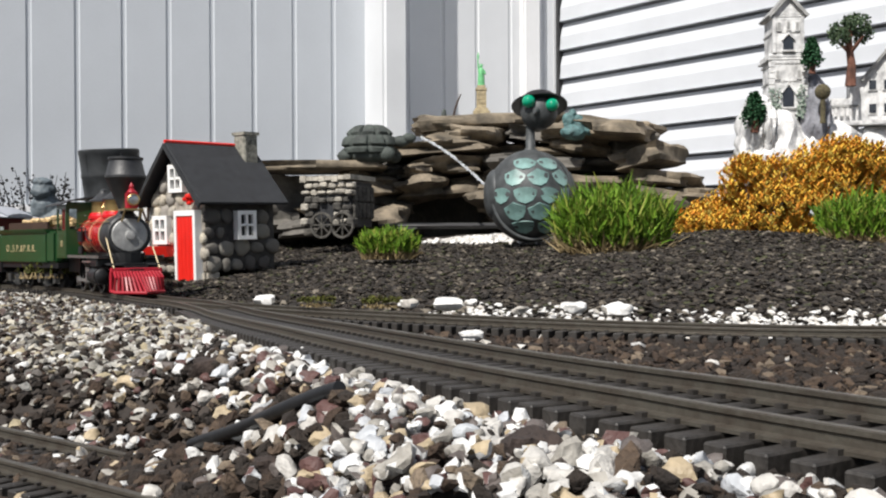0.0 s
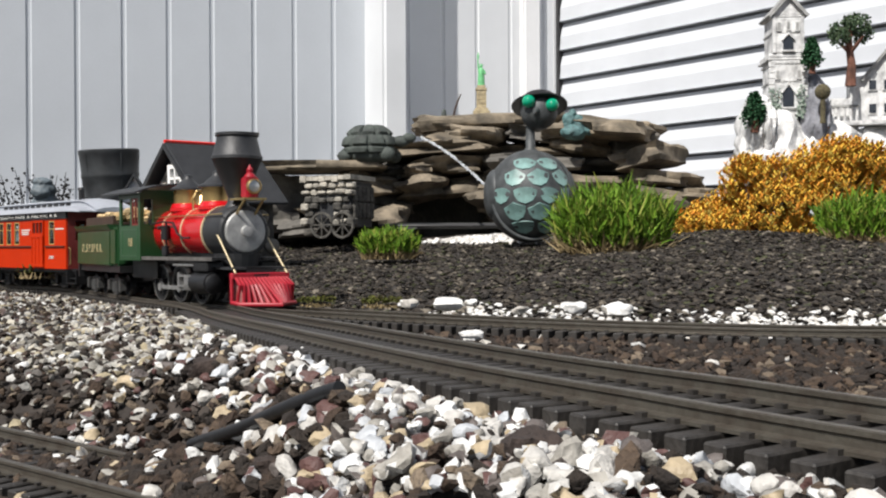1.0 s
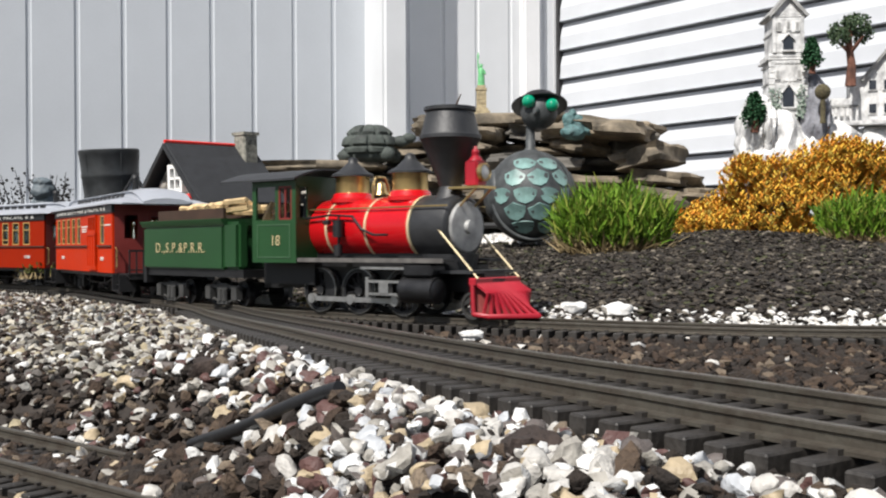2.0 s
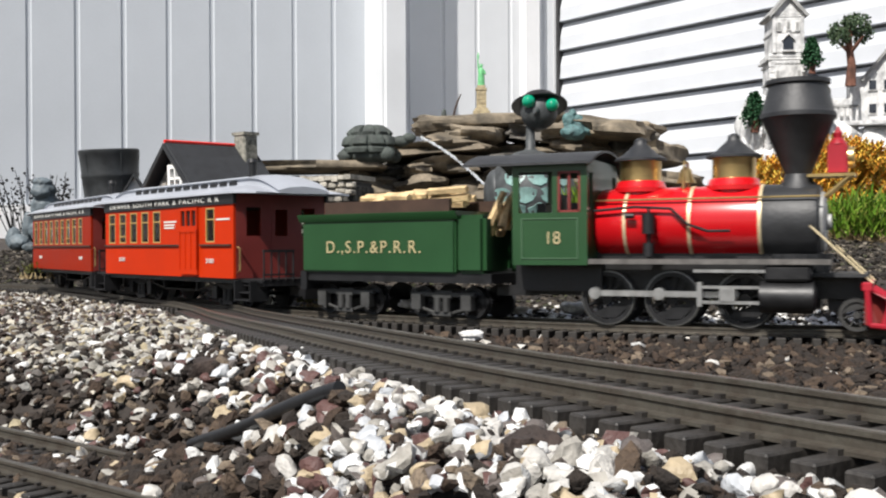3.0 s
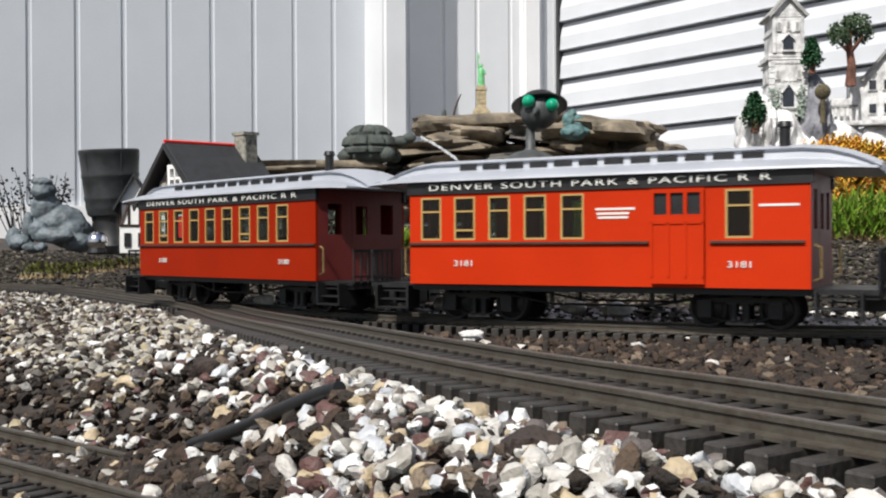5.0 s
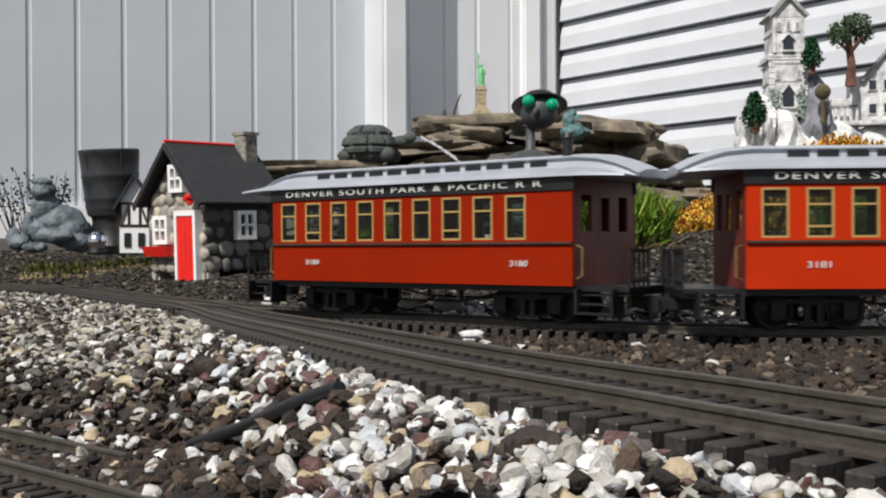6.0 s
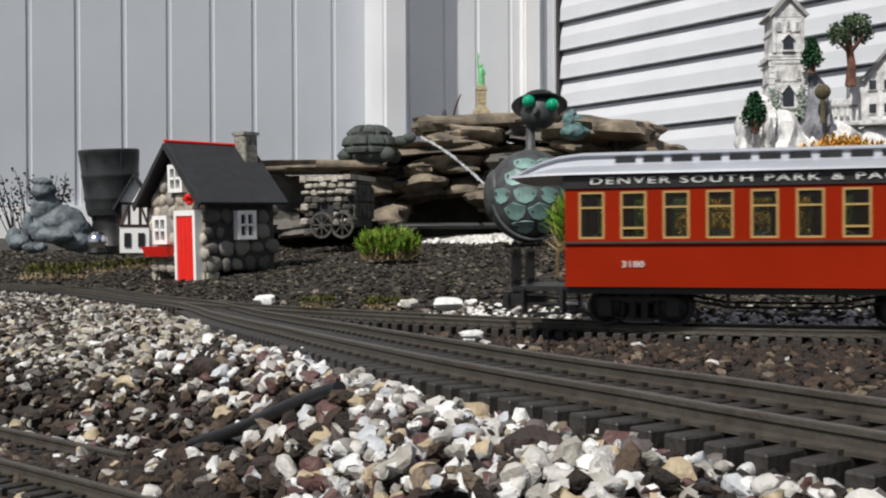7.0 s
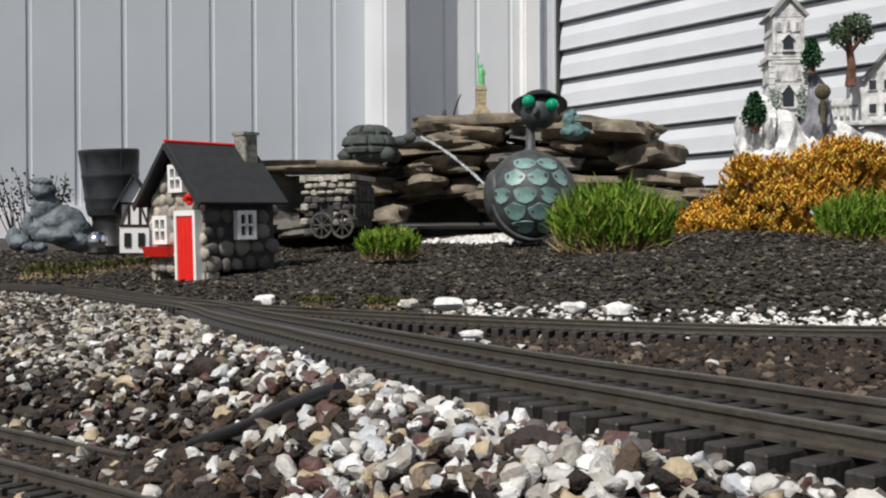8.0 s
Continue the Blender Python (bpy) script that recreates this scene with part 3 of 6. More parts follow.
        for y in (-0.056, 0.056):
            tube(bm, [(e * (L2 + 0.002), y, 0.043), (e * (L2 + 0.007), y, 0.045), (e * (L2 + 0.007), y, 0.070), (e * (L2 + 0.002), y, 0.072)], 0.0011, 6)
        part("grab_rail", bm, M_BRASS, car, "brass grab rail")
        bm = bmesh.new()
        box(bm, min(X, X - e * 0.01), max(X, X - e * 0.01), -0.050, 0.050, 0.028, 0.035)
        a, b = sorted((X - e * 0.02, X + e * 0.016))
        box(bm, a, b, -0.006, 0.006, 0.016, 0.026)
        box(bm, min(X + e * 0.012, X + e * 0.017), max(X + e * 0.012, X + e * 0.017), -0.010, 0.010, 0.013, 0.028)
        part("coupler", bm, M_BLACK, car)
    # lettering on both sides
    for s in (-1, 1):
        def put(body, size, width, x, z, y=W2):
            ob = side_text(body, size, width, 0, 0, 0, M_GOLD, car)
            ob.matrix_basis = (Matrix.Translation((x, s * (y + 0.0008), z)) @ Matrix.Rotation(0 if s < 0 else math.pi, 4, "Z")
                               @ Matrix.Rotation(radians(90), 4, "X"))
        put("DENVER SOUTH PARK & PACIFIC R R", 0.0078, 0.300, -0.004 * -s, 0.1275, W2 + 0.0016)
        for x in (-0.1195, 0.1225):
            put(number, 0.0072, 0.0180, x, 0.0555)
        if blocks:
            bm = bmesh.new()
            for x, z, w in ((0.021, 0.104, 0.034), (0.019, 0.100, 0.028), (0.019, 0.0965, 0.026), (0.152, 0.1045, 0.030)):
                box(bm, x - w / 2, x + w / 2, min(s * W2, s * (W2 + 0.0006)), max(s * W2, s * (W2 + 0.0006)), z - 0.001, z + 0.001)
            part("small_lettering", bm, M_GOLD, car)
    return car


WINDOWS = [-0.153 + 0.034 * i for i in range(9)]
combine = passenger_car("combine_car", "orange-red wooden baggage and passenger car with silver roof", M_RED,
                        WINDOWS[:5] + [0.1215], (0.0515, 0.095), "3181", True)
coach = passenger_car("passenger_coach", "deep red passenger coach with nine cream-framed windows", M_RED_B, WINDOWS, None, "3180", False)


def build_tender():
    t = thing("tender", pose(0, 0, 0), "dark green tender with gold lettering and firewood load", "tender", "carriages of the train")
    a0, a1, w = -0.118, 0.075, 0.050
    bm = bmesh.new()
    box(bm, a0, a1, -w, w, 0.045, 0.098)
    bevel(bm, 0.002, 2)
    prism(bm, [(-w, 0.098), (w, 0.098), (w + 0.004, 0.105), (w + 0.004, 0.106), (-w - 0.004, 0.106), (-w - 0.004, 0.105)], a0 - 0.003, a1 + 0.003, "x")
    part("tank", bm, M_GREEN, t, smooth=30)
    for s in (-1, 1):
        bm = bmesh.new()
        y = s * (w - 0.008)
        box(bm, 0.0755, 0.107, y - 0.008, y + 0.008, 0.045, 0.102)
        bevel(bm, 0.004, 2)
        part("front_tank_leg", bm, M_GREEN, t, smooth=30)
    bm = bmesh.new()
    for s in (-1, 1):
        box(bm, a0 + 0.024, a1 - 0.012, s * 0.040 - 0.002, s * 0.040 + 0.002, 0.106, 0.119)
    box(bm, a0 + 0.024, a0 + 0.028, -0.038, 0.038, 0.106, 0.119)
    part("wood_rack", bm, M_BROWN, t, "dark brown fuel rack")
    for i in range(26):
        bm = bmesh.new()
        y = random.uniform(-0.032, 0.032)
        z = 0.112 + 0.014 * (1 - (y / 0.04) ** 2) * random.random() + 0.004
        x = random.uniform(-0.045, 0.045)
        ang = random.uniform(-0.25, 0.25)
        L = random.uniform(0.030, 0.050)
        d = Vector((math.cos(ang), math.sin(ang), random.uniform(-0.08, 0.08))) * L / 2
        cyl(bm, Vector((x, y, z)) - d, Vector((x, y, z)) + d, random.uniform(0.0032, 0.005), seg=5)
        part("log", bm, M_WOOD, t)
    for i in range(9):
        bm = bmesh.new()
        x, y = 0.080 + random.uniform(0, 0.016), random.uniform(-0.03, 0.03)
        d = Vector((0.5 * random.uniform(-1, 1), 0.8 * random.uniform(-1, 1), 1)).normalized() * 0.018
        z = 0.098 + random.uniform(0, 0.012)
        cyl(bm, Vector((x, y, z)) - d, Vector((x, y, z)) + d, 0.0035, seg=5)
        part("log", bm, M_WOOD, t)
    bm = bmesh.new()
    box(bm, -0.118, 0.112, -0.046, 0.046, 0.036, 0.0455)
    box(bm, -0.122, -0.114, -0.048, 0.048, 0.026, 0.046)
    box(bm, -0.134, -0.118, -0.006, 0.006, 0.016, 0.027)
    box(bm, 0.108, 0.135, -0.006, 0.006, 0.028, 0.036)
    part("frame", bm, M_BLACK, t)
    for x in (-0.073, 0.049):
        truck(t, x, 0.0150, 0.058, mat("truck_frame_grey", (0.075, 0.075, 0.073), 0.5, 0.4), "worn grey metal truck")
    for s in (-1, 1):
        ob = side_text("D.,S.P.&P.R.R.", 0.0170, 0.119, 0, 0, 0, M_GOLD_DULL, t)
        ob.matrix_basis = Matrix.Translation((0.024 * s, s * (w + 0.0006), 0.0708)) @ Matrix.Rotation(0 if s < 0 else math.pi, 4, "Z") @ Matrix.Rotation(radians(90), 4, "X")
    return t


tender = build_tender()
DRIVERS, DRIVER_R = (-0.056, -0.001, 0.058), 0.0232


def build_engine():
    e = thing("steam_locomotive", pose(0, 0, 0), "red and green old-time steam locomotive with balloon stack", "locomotive")
    ax = Matrix.Rotation(radians(90), 4, "Y")
    def boil(profile, name, material, label=""):
        bm = bmesh.new()
        lathe(bm, [(r, x) for r, x in profile], 36, Matrix.Translation((0, 0, 0.0915)) @ ax)
        return part(name, bm, material, e, label, smooth=35)
    boil([(0.031, -0.067), (0.033, -0.064), (0.033, 0.069), (0.031, 0.071)], "boiler", M_BOILER, "glossy red boiler")
    for x in (0.070, 0.014, -0.040):
        boil([(0.0329, x - 0.0013), (0.0338, x - 0.0013), (0.0338, x + 0.0013), (0.0329, x + 0.0013)], "boiler_band", M_BAND, "pale brass boiler band")
    boil([(0.0325, 0.0712), (0.0332, 0.073), (0.0332, 0.109), (0.0325, 0.1130), (0.030, 0.115), (0.020, 0.1155)], "smokebox", M_CHARCOAL, "charcoal smokebox")
    boil([(0.0262, 0.1130), (0.0262, 0.1165), (0.0250, 0.1180), (0.0225, 0.1186), (0.007, 0.1190), (0.0065, 0.1225), (0.002, 0.1230)], "smokebox_door", mat("silver_paint", (0.42, 0.42, 0.41), 0.55, 0.3, 0.3, 60), "silver smokebox door")
    bm = bmesh.new()
    lathe(bm, [(0.017, 0.120), (0.012, 0.1275), (0.0105, 0.133), (0.0285, 0.180), (0.030, 0.1815), (0.030, 0.185), (0.0285, 0.187), (0.0235, 0.209), (0.0255, 0.2105), (0.0255, 0.214),
               (0.022, 0.2142), (0.020, 0.206)], 32, Matrix.Translation((0.097, 0, 0)))
    part("chimney_stack", bm, M_CHARCOAL, e, "charcoal balloon smoke stack", smooth=30)
    bm = bmesh.new()
    lathe(bm, [(0.0175, 0.119), (0.013, 0.1245), (0.0115, 0.128)], 24, Matrix.Translation((0.097, 0, 0)))
    part("stack_base", bm, M_BRASS, e, smooth=40)
    for x in (-0.033, 0.046):
        bm = bmesh.new()
        lathe(bm, [(0.0205, 0.112), (0.0195, 0.1195), (0.0228, 0.1205), (0.0228, 0.1245), (0.0215, 0.1255), (0.0205, 0.1295), (0.0185, 0.131)], 28, Matrix.Translation((x, 0, 0)))
        d = part("dome", bm, M_BOILER, e, "red dome base", smooth=40)
        bm = bmesh.new()
        lathe(bm, [(0.0178, 0.1305), (0.0178, 0.148), (0.0185, 0.150)], 28, Matrix.Translation((x, 0, 0)))
        part("dome_casing", bm, M_BRASS, d, "brass dome casing", smooth=40)
        bm = bmesh.new()
        lathe(bm, [(0.0225, 0.1490), (0.0225, 0.1512), (0.0150, 0.1555), (0.0075, 0.1630), (0.0055, 0.1650), (0.0050, 0.1690), (0.002, 0.1710)], 28, Matrix.Translation((x, 0, 0)))
        part("dome_cap", bm, M_CHARCOAL, d, "black dome cap", smooth=40)
    # bell in its yoke between the domes
    bm = bmesh.new()
    lathe(bm, [(0.0085, 0.126), (0.006, 0.131), (0.005, 0.138), (0.0015, 0.141)], 18, Matrix.Translation((0.006, 0, 0.002)))
    tube(bm, [(0.006, -0.012, 0.122), (0.006, -0.012, 0.138), (0.006, -0.006, 0.147), (0.006, 0.006, 0.147), (0.006, 0.012, 0.138), (0.006, 0.012, 0.122)], 0.0014, 8)
    part("bell", bm, M_BRASS, e, "brass bell in yoke", smooth=50)
    # headlight
    bm = bmesh.new()
    box(bm, 0.120, 0.135, -0.0080, 0.0080, 0.132, 0.158)
    bevel(bm, 0.0015, 2)
    lathe(bm, [(0.0075, 0.1575), (0.0060, 0.160), (0.0035, 0.163), (0.0040, 0.167), (0.0020, 0.170), (0.0008, 0.173)], 16, Matrix.Translation((0.1275, 0, 0)))
    h = part("headlight", bm, M_CRIMSON, e, "red box headlight", smooth=35)
    bm = bmesh.new()
    lathe(bm, [(0.0092, 0.1355), (0.0092, 0.139), (0.0078, 0.140), (0.0075, 0.1385)], 24, Matrix.Translation((0, 0, 0.146)) @ ax)
    part("lens_ring", bm, M_BRASS, h, smooth=40)
    bm = bmesh.new()
    lathe(bm, [(0.0075, 0.1365), (0.0074, 0.1386), (0.004, 0.1394), (0.001, 0.1397)], 20, Matrix.Translation((0, 0, 0.146)) @ ax)
    part("lens", bm, M_STEEL, h, "pale headlight lens", smooth=60)
    bm = bmesh.new()
    box(bm, 0.105, 0.141, -0.014, 0.014, 0.1295, 0.132)
    for s in (-1, 1):
        tube(bm, [(0.137, s * 0.012, 0.130), (0.117, s * 0.012, 0.112)], 0.0014, 6)
    part("headlight_bracket", bm, M_BRASS, e)
    # running board, frame
    bm = bmesh.new()
    for s in (-1, 1):
        box(bm, -0.067, 0.125, min(s * 0.026, s * 0.047), max(s * 0.026, s * 0.047), 0.0565, 0.0590)
    part("running_board", bm, M_BLACK, e)
    bm = bmesh.new()
    for s in (-1, 1):
        box(bm, -0.067, 0.125, min(s * 0.047, s * 0.0482), max(s * 0.047, s * 0.0482), 0.0555, 0.0600)
    part("board_edge", bm, M_EDGE, e, "worn pale edge of the running board")
    bm = bmesh.new()
    box(bm, -0.130, 0.150, -0.017, 0.017, 0.026, 0.048)
    box(bm, -0.067, 0.10, -0.019, 0.019, 0.046, 0.066)
    box(bm, -0.138, -0.06, -0.030, 0.030, 0.030, 0.055)
    box(bm, -0.165, -0.13, -0.006, 0.006, 0.024, 0.034)
    part("frame", bm, M_BLACK, e)
    # cylinders, valve chests, guides
    for s in (-1, 1):
        bm = bmesh.new()
        y = s * 0.038
        cyl(bm, (0.072, y, 0.028), (0.112, y, 0.028), 0.0135, seg=24)
        cyl(bm, (0.112, y, 0.028), (0.114, y, 0.028), 0.0115, 0.009, seg=24)
        c = part("cylinder", bm, M_BLACK, e, "black steam cylinder", smooth=40)
        bm = bmesh.new()
        box(bm, 0.075, 0.110, min(s * 0.024, s * 0.047), max(s * 0.024, s * 0.047), 0.0415, 0.0545)
        bevel(bm, 0.002)
        part("valve_chest", bm, M_BLACK, c)
        bm = bmesh.new()
        for z in (0.0215, 0.0345):
            box(bm, 0.024, 0.072, y - 0.0025, y + 0.0025, z, z + 0.0025)
        box(bm, 0.022, 0.026, y - 0.003, y + 0.003, 0.019, 0.040)
        box(bm, 0.020, 0.076, min(s * 0.036, s * 0.046), max(s * 0.036, s * 0.046), 0.0485, 0.0510)
        box(bm, 0.040, 0.052, y - 0.0035, y + 0.0035, 0.0238, 0.0345)
        part("crosshead_guide", bm, M_STEEL, c, "bright crosshead guides")
    # cab
    c0, c1, w = -0.134, -0.067, 0.050
    for s in (-1, 1):
        bm = bmesh.new()
        y0, y1 = sorted((s * w, s * (w - 0.0025)))
        box(bm, c0, c1, y0, y1, 0.0545, 0.1020)
        for x0, x1 in ((c0, c0 + 0.006), (c0 + 0.036, c0 + 0.041), (c1 - 0.006, c1)):
            box(bm, x0, x1, y0, y1, 0.1020, 0.139)
        box(bm, c0, c1, y0, y1, 0.139, 0.146)
        for z0, z1, x0, x1 in ((0.060, 0.0612, c0 + 0.008, c1 - 0.008), (0.096, 0.0972, c0 + 0.008, c1 - 0.008), (0.0612, 0.096, c0 + 0.008, c0 + 0.0092), (0.0612, 0.096, c1 - 0.0092, c1 - 0.008)):
            strip = bmesh.new()
            box(strip, x0, x1, min(s * w, s * (w + 0.0006)), max(s * w, s * (w + 0.0006)), z0, z1)
            part("panel_lining", strip, M_GREEN_PALE, e, "paler green panel lining")
        part("cab_side", bm, M_GREEN, e, "dark green cab side with lined panel")
    bm = bmesh.new()
    for a, b in ((-0.0475, -0.030), (0.030, 0.0475)):
        box(bm, c1 - 0.0025, c1, a, b, 0.0545, 0.104)
        box(bm, c1 - 0.0025, c1, a, a + 0.003, 0.104, 0.14)
        box(bm, c1 - 0.0025, c1, b - 0.003, b, 0.104, 0.14)
    box(bm, c1 - 0.0025, c1, -0.0475, 0.0475, 0.138, 0.150)
    box(bm, c1 - 0.0025, c1, -0.030, 0.030, 0.0545, 0.138)
    part("cab_front", bm, M_GREEN, e, "dark green cab front wall")
    bm = bmesh.new()
    box(bm, c0, c1, -0.0475, 0.0475, 0.0545, 0.058)
    part("cab_floor", bm, M_BLACK, e)
    for s in (-1, 1):
        bm = bmesh.new()
        y = s * (w - 0.001)
        x0, x1 = c0 + 0.041, c1 - 0.006
        for a, b, z0, z1 in ((x0, x0 + 0.002, 0.102, 0.139), (x1 - 0.002, x1, 0.102, 0.139), (x0, x1, 0.102, 0.104), (x0, x1, 0.137, 0.139),
                             ((x0 + x1) / 2 - 0.001, (x0 + x1) / 2 + 0.001, 0.104, 0.137)):
            box(bm, a, b, y - 0.0008, y + 0.0008, z0, z1)
        part("cab_window", bm, M_MAROON, e, "dark red cab window sash")
    bm = bmesh.new()
    out = [(y, 0.160 - 0.013 * (y / 0.058) ** 2) for y in np.linspace(-0.058, 0.058, 11)]
    prism(bm, out + [(y, z - 0.0022) for y, z in out[::-1]], -0.178, -0.061, "x")
    part("cab_roof", bm, M_CHARCOAL, e, "dark grey cab roof", smooth=30)
    bm = bmesh.new()
    for i in range(3):
        box(bm, c0 + 0.010 + i * 0.016, c0 + 0.018 + i * 0.016, -0.014, 0.014, 0.058, 0.112 + 0.008 * (i % 2))
    box(bm, c1 - 0.012, c1 - 0.003, -0.028, 0.028, 0.058, 0.126)
    part("backhead", bm, M_BLACK, e)
    for s in (-1, 1):
        ob = side_text("18", 0.0155, 0.0115, 0, 0, 0, M_GOLD_DULL, e)
        ob.matrix_basis = Matrix.Translation(((c0 + c1) / 2 + 0.003, s * (w + 0.0006), 0.0785)) @ Matrix.Rotation(0 if s < 0 else math.pi, 4, "Z") @ Matrix.Rotation(radians(90), 4, "X")
    # pipes and pumps on the boiler side
    for s in (-1, 1):
        bm = bmesh.new()
        tube(bm, [(-0.066, s * 0.036, 0.103), (-0.03, s * 0.036, 0.106), (0.0, s * 0.036, 0.104), (0.014, s * 0.0375, 0.090), (0.030, s * 0.0375, 0.084), (0.048, s * 0.0375, 0.084)], 0.0013, 8)
        tube(bm, [(-0.018, s * 0.037, 0.060), (-0.018, s * 0.037, 0.106)], 0.0014, 8)
        cyl(bm, (-0.018, s * 0.038, 0.082), (-0.018, s * 0.038, 0.100), 0.0055, seg=14)
        cyl(bm, (-0.018, s * 0.038, 0.062), (-0.018, s * 0.038, 0.074), 0.0045, seg=14)
        cyl(bm, (-0.030, s * 0.038, 0.098), (-0.038, s * 0.038, 0.098), 0.0025, seg=10)
        part("air_pump", bm, M_BLACK, e, "black air pump and pipes", smooth=40)
        bm = bmesh.new()
        tube(bm, [(-0.066, s * 0.030, 0.1125), (0.116, s * 0.030, 0.1125)], 0.0010, 8)
        part("handrail", bm, M_BRASS, e, smooth=40)
    # pilot
    bm = bmesh.new()
    box(bm, 0.146, 0.154, -0.037, 0.037, 0.0335, 0.0410)
    bevel(bm, 0.001)
    part("pilot_beam", bm, M_CRIMSON, e, "red pilot beam")
    for i in range(-7, 8):
        bm = bmesh.new()
        y0, y1 = i * 0.0046, i * 0.0050
        nose = 0.198 - abs(i) * 0.0052
        tube(bm, [(0.153, y0, 0.0350), (0.166, y0 * 1.05, 0.0265), (nose, y1, 0.0055)], 0.0021, 6)
        part("pilot_slat", bm, M_CRIMSON, e)
    bm = bmesh.new()
    tube(bm, [(0.152, -0.0368, 0.006), (0.168, -0.0352, 0.0045), (0.1985, 0.0, 0.0045), (0.168, 0.0352, 0.0045), (0.152, 0.0368, 0.006)], 0.0026, 8)
    for s in (-1, 1):
        tube(bm, [(0.150, s * 0.0360, 0.035), (0.152, s * 0.0368, 0.006)], 0.0022, 6)
    part("pilot_foot", bm, M_CRIMSON, e, smooth=40)
    # solid maroon fill that gives the shade behind the pilot slats
    bm = bmesh.new()
    hull = [bm.verts.new(v) for v in ((0.148, -0.030, 0.034), (0.148, 0.030, 0.034), (0.151, -0.025, 0.034), (0.151, 0.025, 0.034), (0.148, -0.034, 0.0065), (0.148, 0.034, 0.0065),
                                      (0.158, -0.031, 0.0065), (0.158, 0.031, 0.0065), (0.182, -0.004, 0.0065), (0.182, 0.004, 0.0065))]
    bmesh.ops.convex_hull(bm, input=hull)
    part("pilot_core", bm, M_MAROON, e, "maroon backing coloured for the shade behind the slats")
    for s in (-1, 1):
        bm = bmesh.new()
        tube(bm, [(0.108, s * 0.032, 0.088), (0.154, s * 0.033, 0.0405)], 0.0010, 8)
        part("smokebox_brace", bm, M_BAND, e, "pale brass diagonal brace", smooth=50)
    bm = bmesh.new()
    box(bm, 0.100, 0.150, -0.036, 0.036, 0.045, 0.048)
    cyl(bm, (0.097, 0, 0.046), (0.097, 0, 0.064), 0.024, 0.028, seg=20)
    box(bm, 0.120, 0.154, -0.010, 0.010, 0.016, 0.040)
    part("pilot_deck", bm, M_CHARCOAL, e)
    for x in DRIVERS:
        w = wheelset(e, x, DRIVER_R, spokes=12, name="driving_wheelset", material=M_BLACK)
        for s in (-1, 1):
            bm = bmesh.new()
            lathe(bm, [(DRIVER_R * 0.955, -0.0042), (DRIVER_R * 1.002, -0.0040), (DRIVER_R * 1.002, 0.002), (DRIVER_R * 0.955, 0.002), (DRIVER_R * 0.955, -0.0042)], 32,
                  Matrix.Translation((0, s * 0.0225, 0)) @ Matrix.Rotation(radians(90) * s, 4, "X"))
            part("tyre", bm, M_TYRE, w, "bright worn steel tyre", smooth=40)
    wheelset(e, 0.142, 0.0128, spokes=8, name="pilot_wheelset", material=mat("worn_wheel_grey", (0.09, 0.088, 0.085), 0.45, 0.6))
    rods = []
    for s in (-1, 1):
        bm = bmesh.new()
        y = s * 0.031
        box(bm, DRIVERS[0], DRIVERS[2], y - 0.0012, y + 0.0012, -0.0024, 0.0024)
        for x in DRIVERS:
            cyl(bm, (x, y - 0.0022, 0), (x, y + 0.0022, 0), 0.0052, seg=14)
        ob = part("side_rod", bm, M_STEEL, e, "bright side rod", smooth=40)
        rods.append((ob, s))
    return e, rods


engine, RODS = build_engine()


def squat(vehicle, k=0.945):
    """Bring the upper works of a vehicle to their height over the rail; wheels stay round."""
    wheels, done = {w for w, _, _ in SPIN} | {r for r, _ in RODS} | {c for w, _, _ in SPIN for c in w.children}, set()
    for ob in vehicle.children_recursive:
        if ob in wheels:
            continue
        if ob.name.startswith("lettering"):
            ob.location.z *= k
        elif ob.data not in done:
            done.add(ob.data)
            for v in ob.data.vertices:
                v.co.z *= k


for _v in (combine, coach, tender, engine):
    squat(_v)


# ---- stones, mulch ----
def pebble_shapes(count, flat, seed, rough=0.25, fine=False):
    rnd = random.Random(seed)
    shapes = []
    for i in range(count):
        bm = bmesh.new()
        bmesh.ops.create_icosphere(bm, subdivisions=2 if fine else 1, radius=1)
        off = Vector((rnd.uniform(-9, 9), rnd.uniform(-9, 9), rnd.uniform(-9, 9)))
        sc = Vector((rnd.uniform(0.85, 1.3), rnd.uniform(0.65, 1.0), flat * rnd.uniform(0.75, 1.15)))
        for v in bm.verts:
            v.co *= 1 + rough * noise.noise(v.co * 0.9 + off) * 2 + rough * 0.8 * noise.noise(v.co * 2.3 + off)
            v.co = Vector((v.co.x * sc.x, v.co.y * sc.y, v.co.z * sc.z))
        shapes.append((np.array([v.co[:] for v in bm.verts]), np.array([[v.index for v in f.verts] for f in bm.faces])))
        bm.free()
    return shapes


def scatter(name, places, shapes, material, label, category, seed=1, tilt=0.5, smooth=True):
    """places: rows of x, y, z, size. One object of countless pieces."""
    rnd = np.random.RandomState(seed)
    vs, fs, n = [], [], 0
    for x, y, z, size in places:
        v, f = shapes[rnd.randint(len(shapes))]
        e = Euler((rnd.uniform(-tilt, tilt), rnd.uniform(-tilt, tilt), rnd.uniform(0, 6.283))).to_matrix()
        vs.append(v @ np.array(e).T * size + (x, y, z))
        fs.append(f + n)
        n += len(v)
    V, F = np.concatenate(vs), np.concatenate(fs)
    me = bpy.data.meshes.new(name)
    me.from_pydata(V.tolist(), [], F.tolist())
    me.materials.append(material)
    if smooth:
        me.shade_smooth()
        me.set_sharp_from_angle(angle=radians(42))
    return tagged(new(name, me), label, category, kind="stuff")


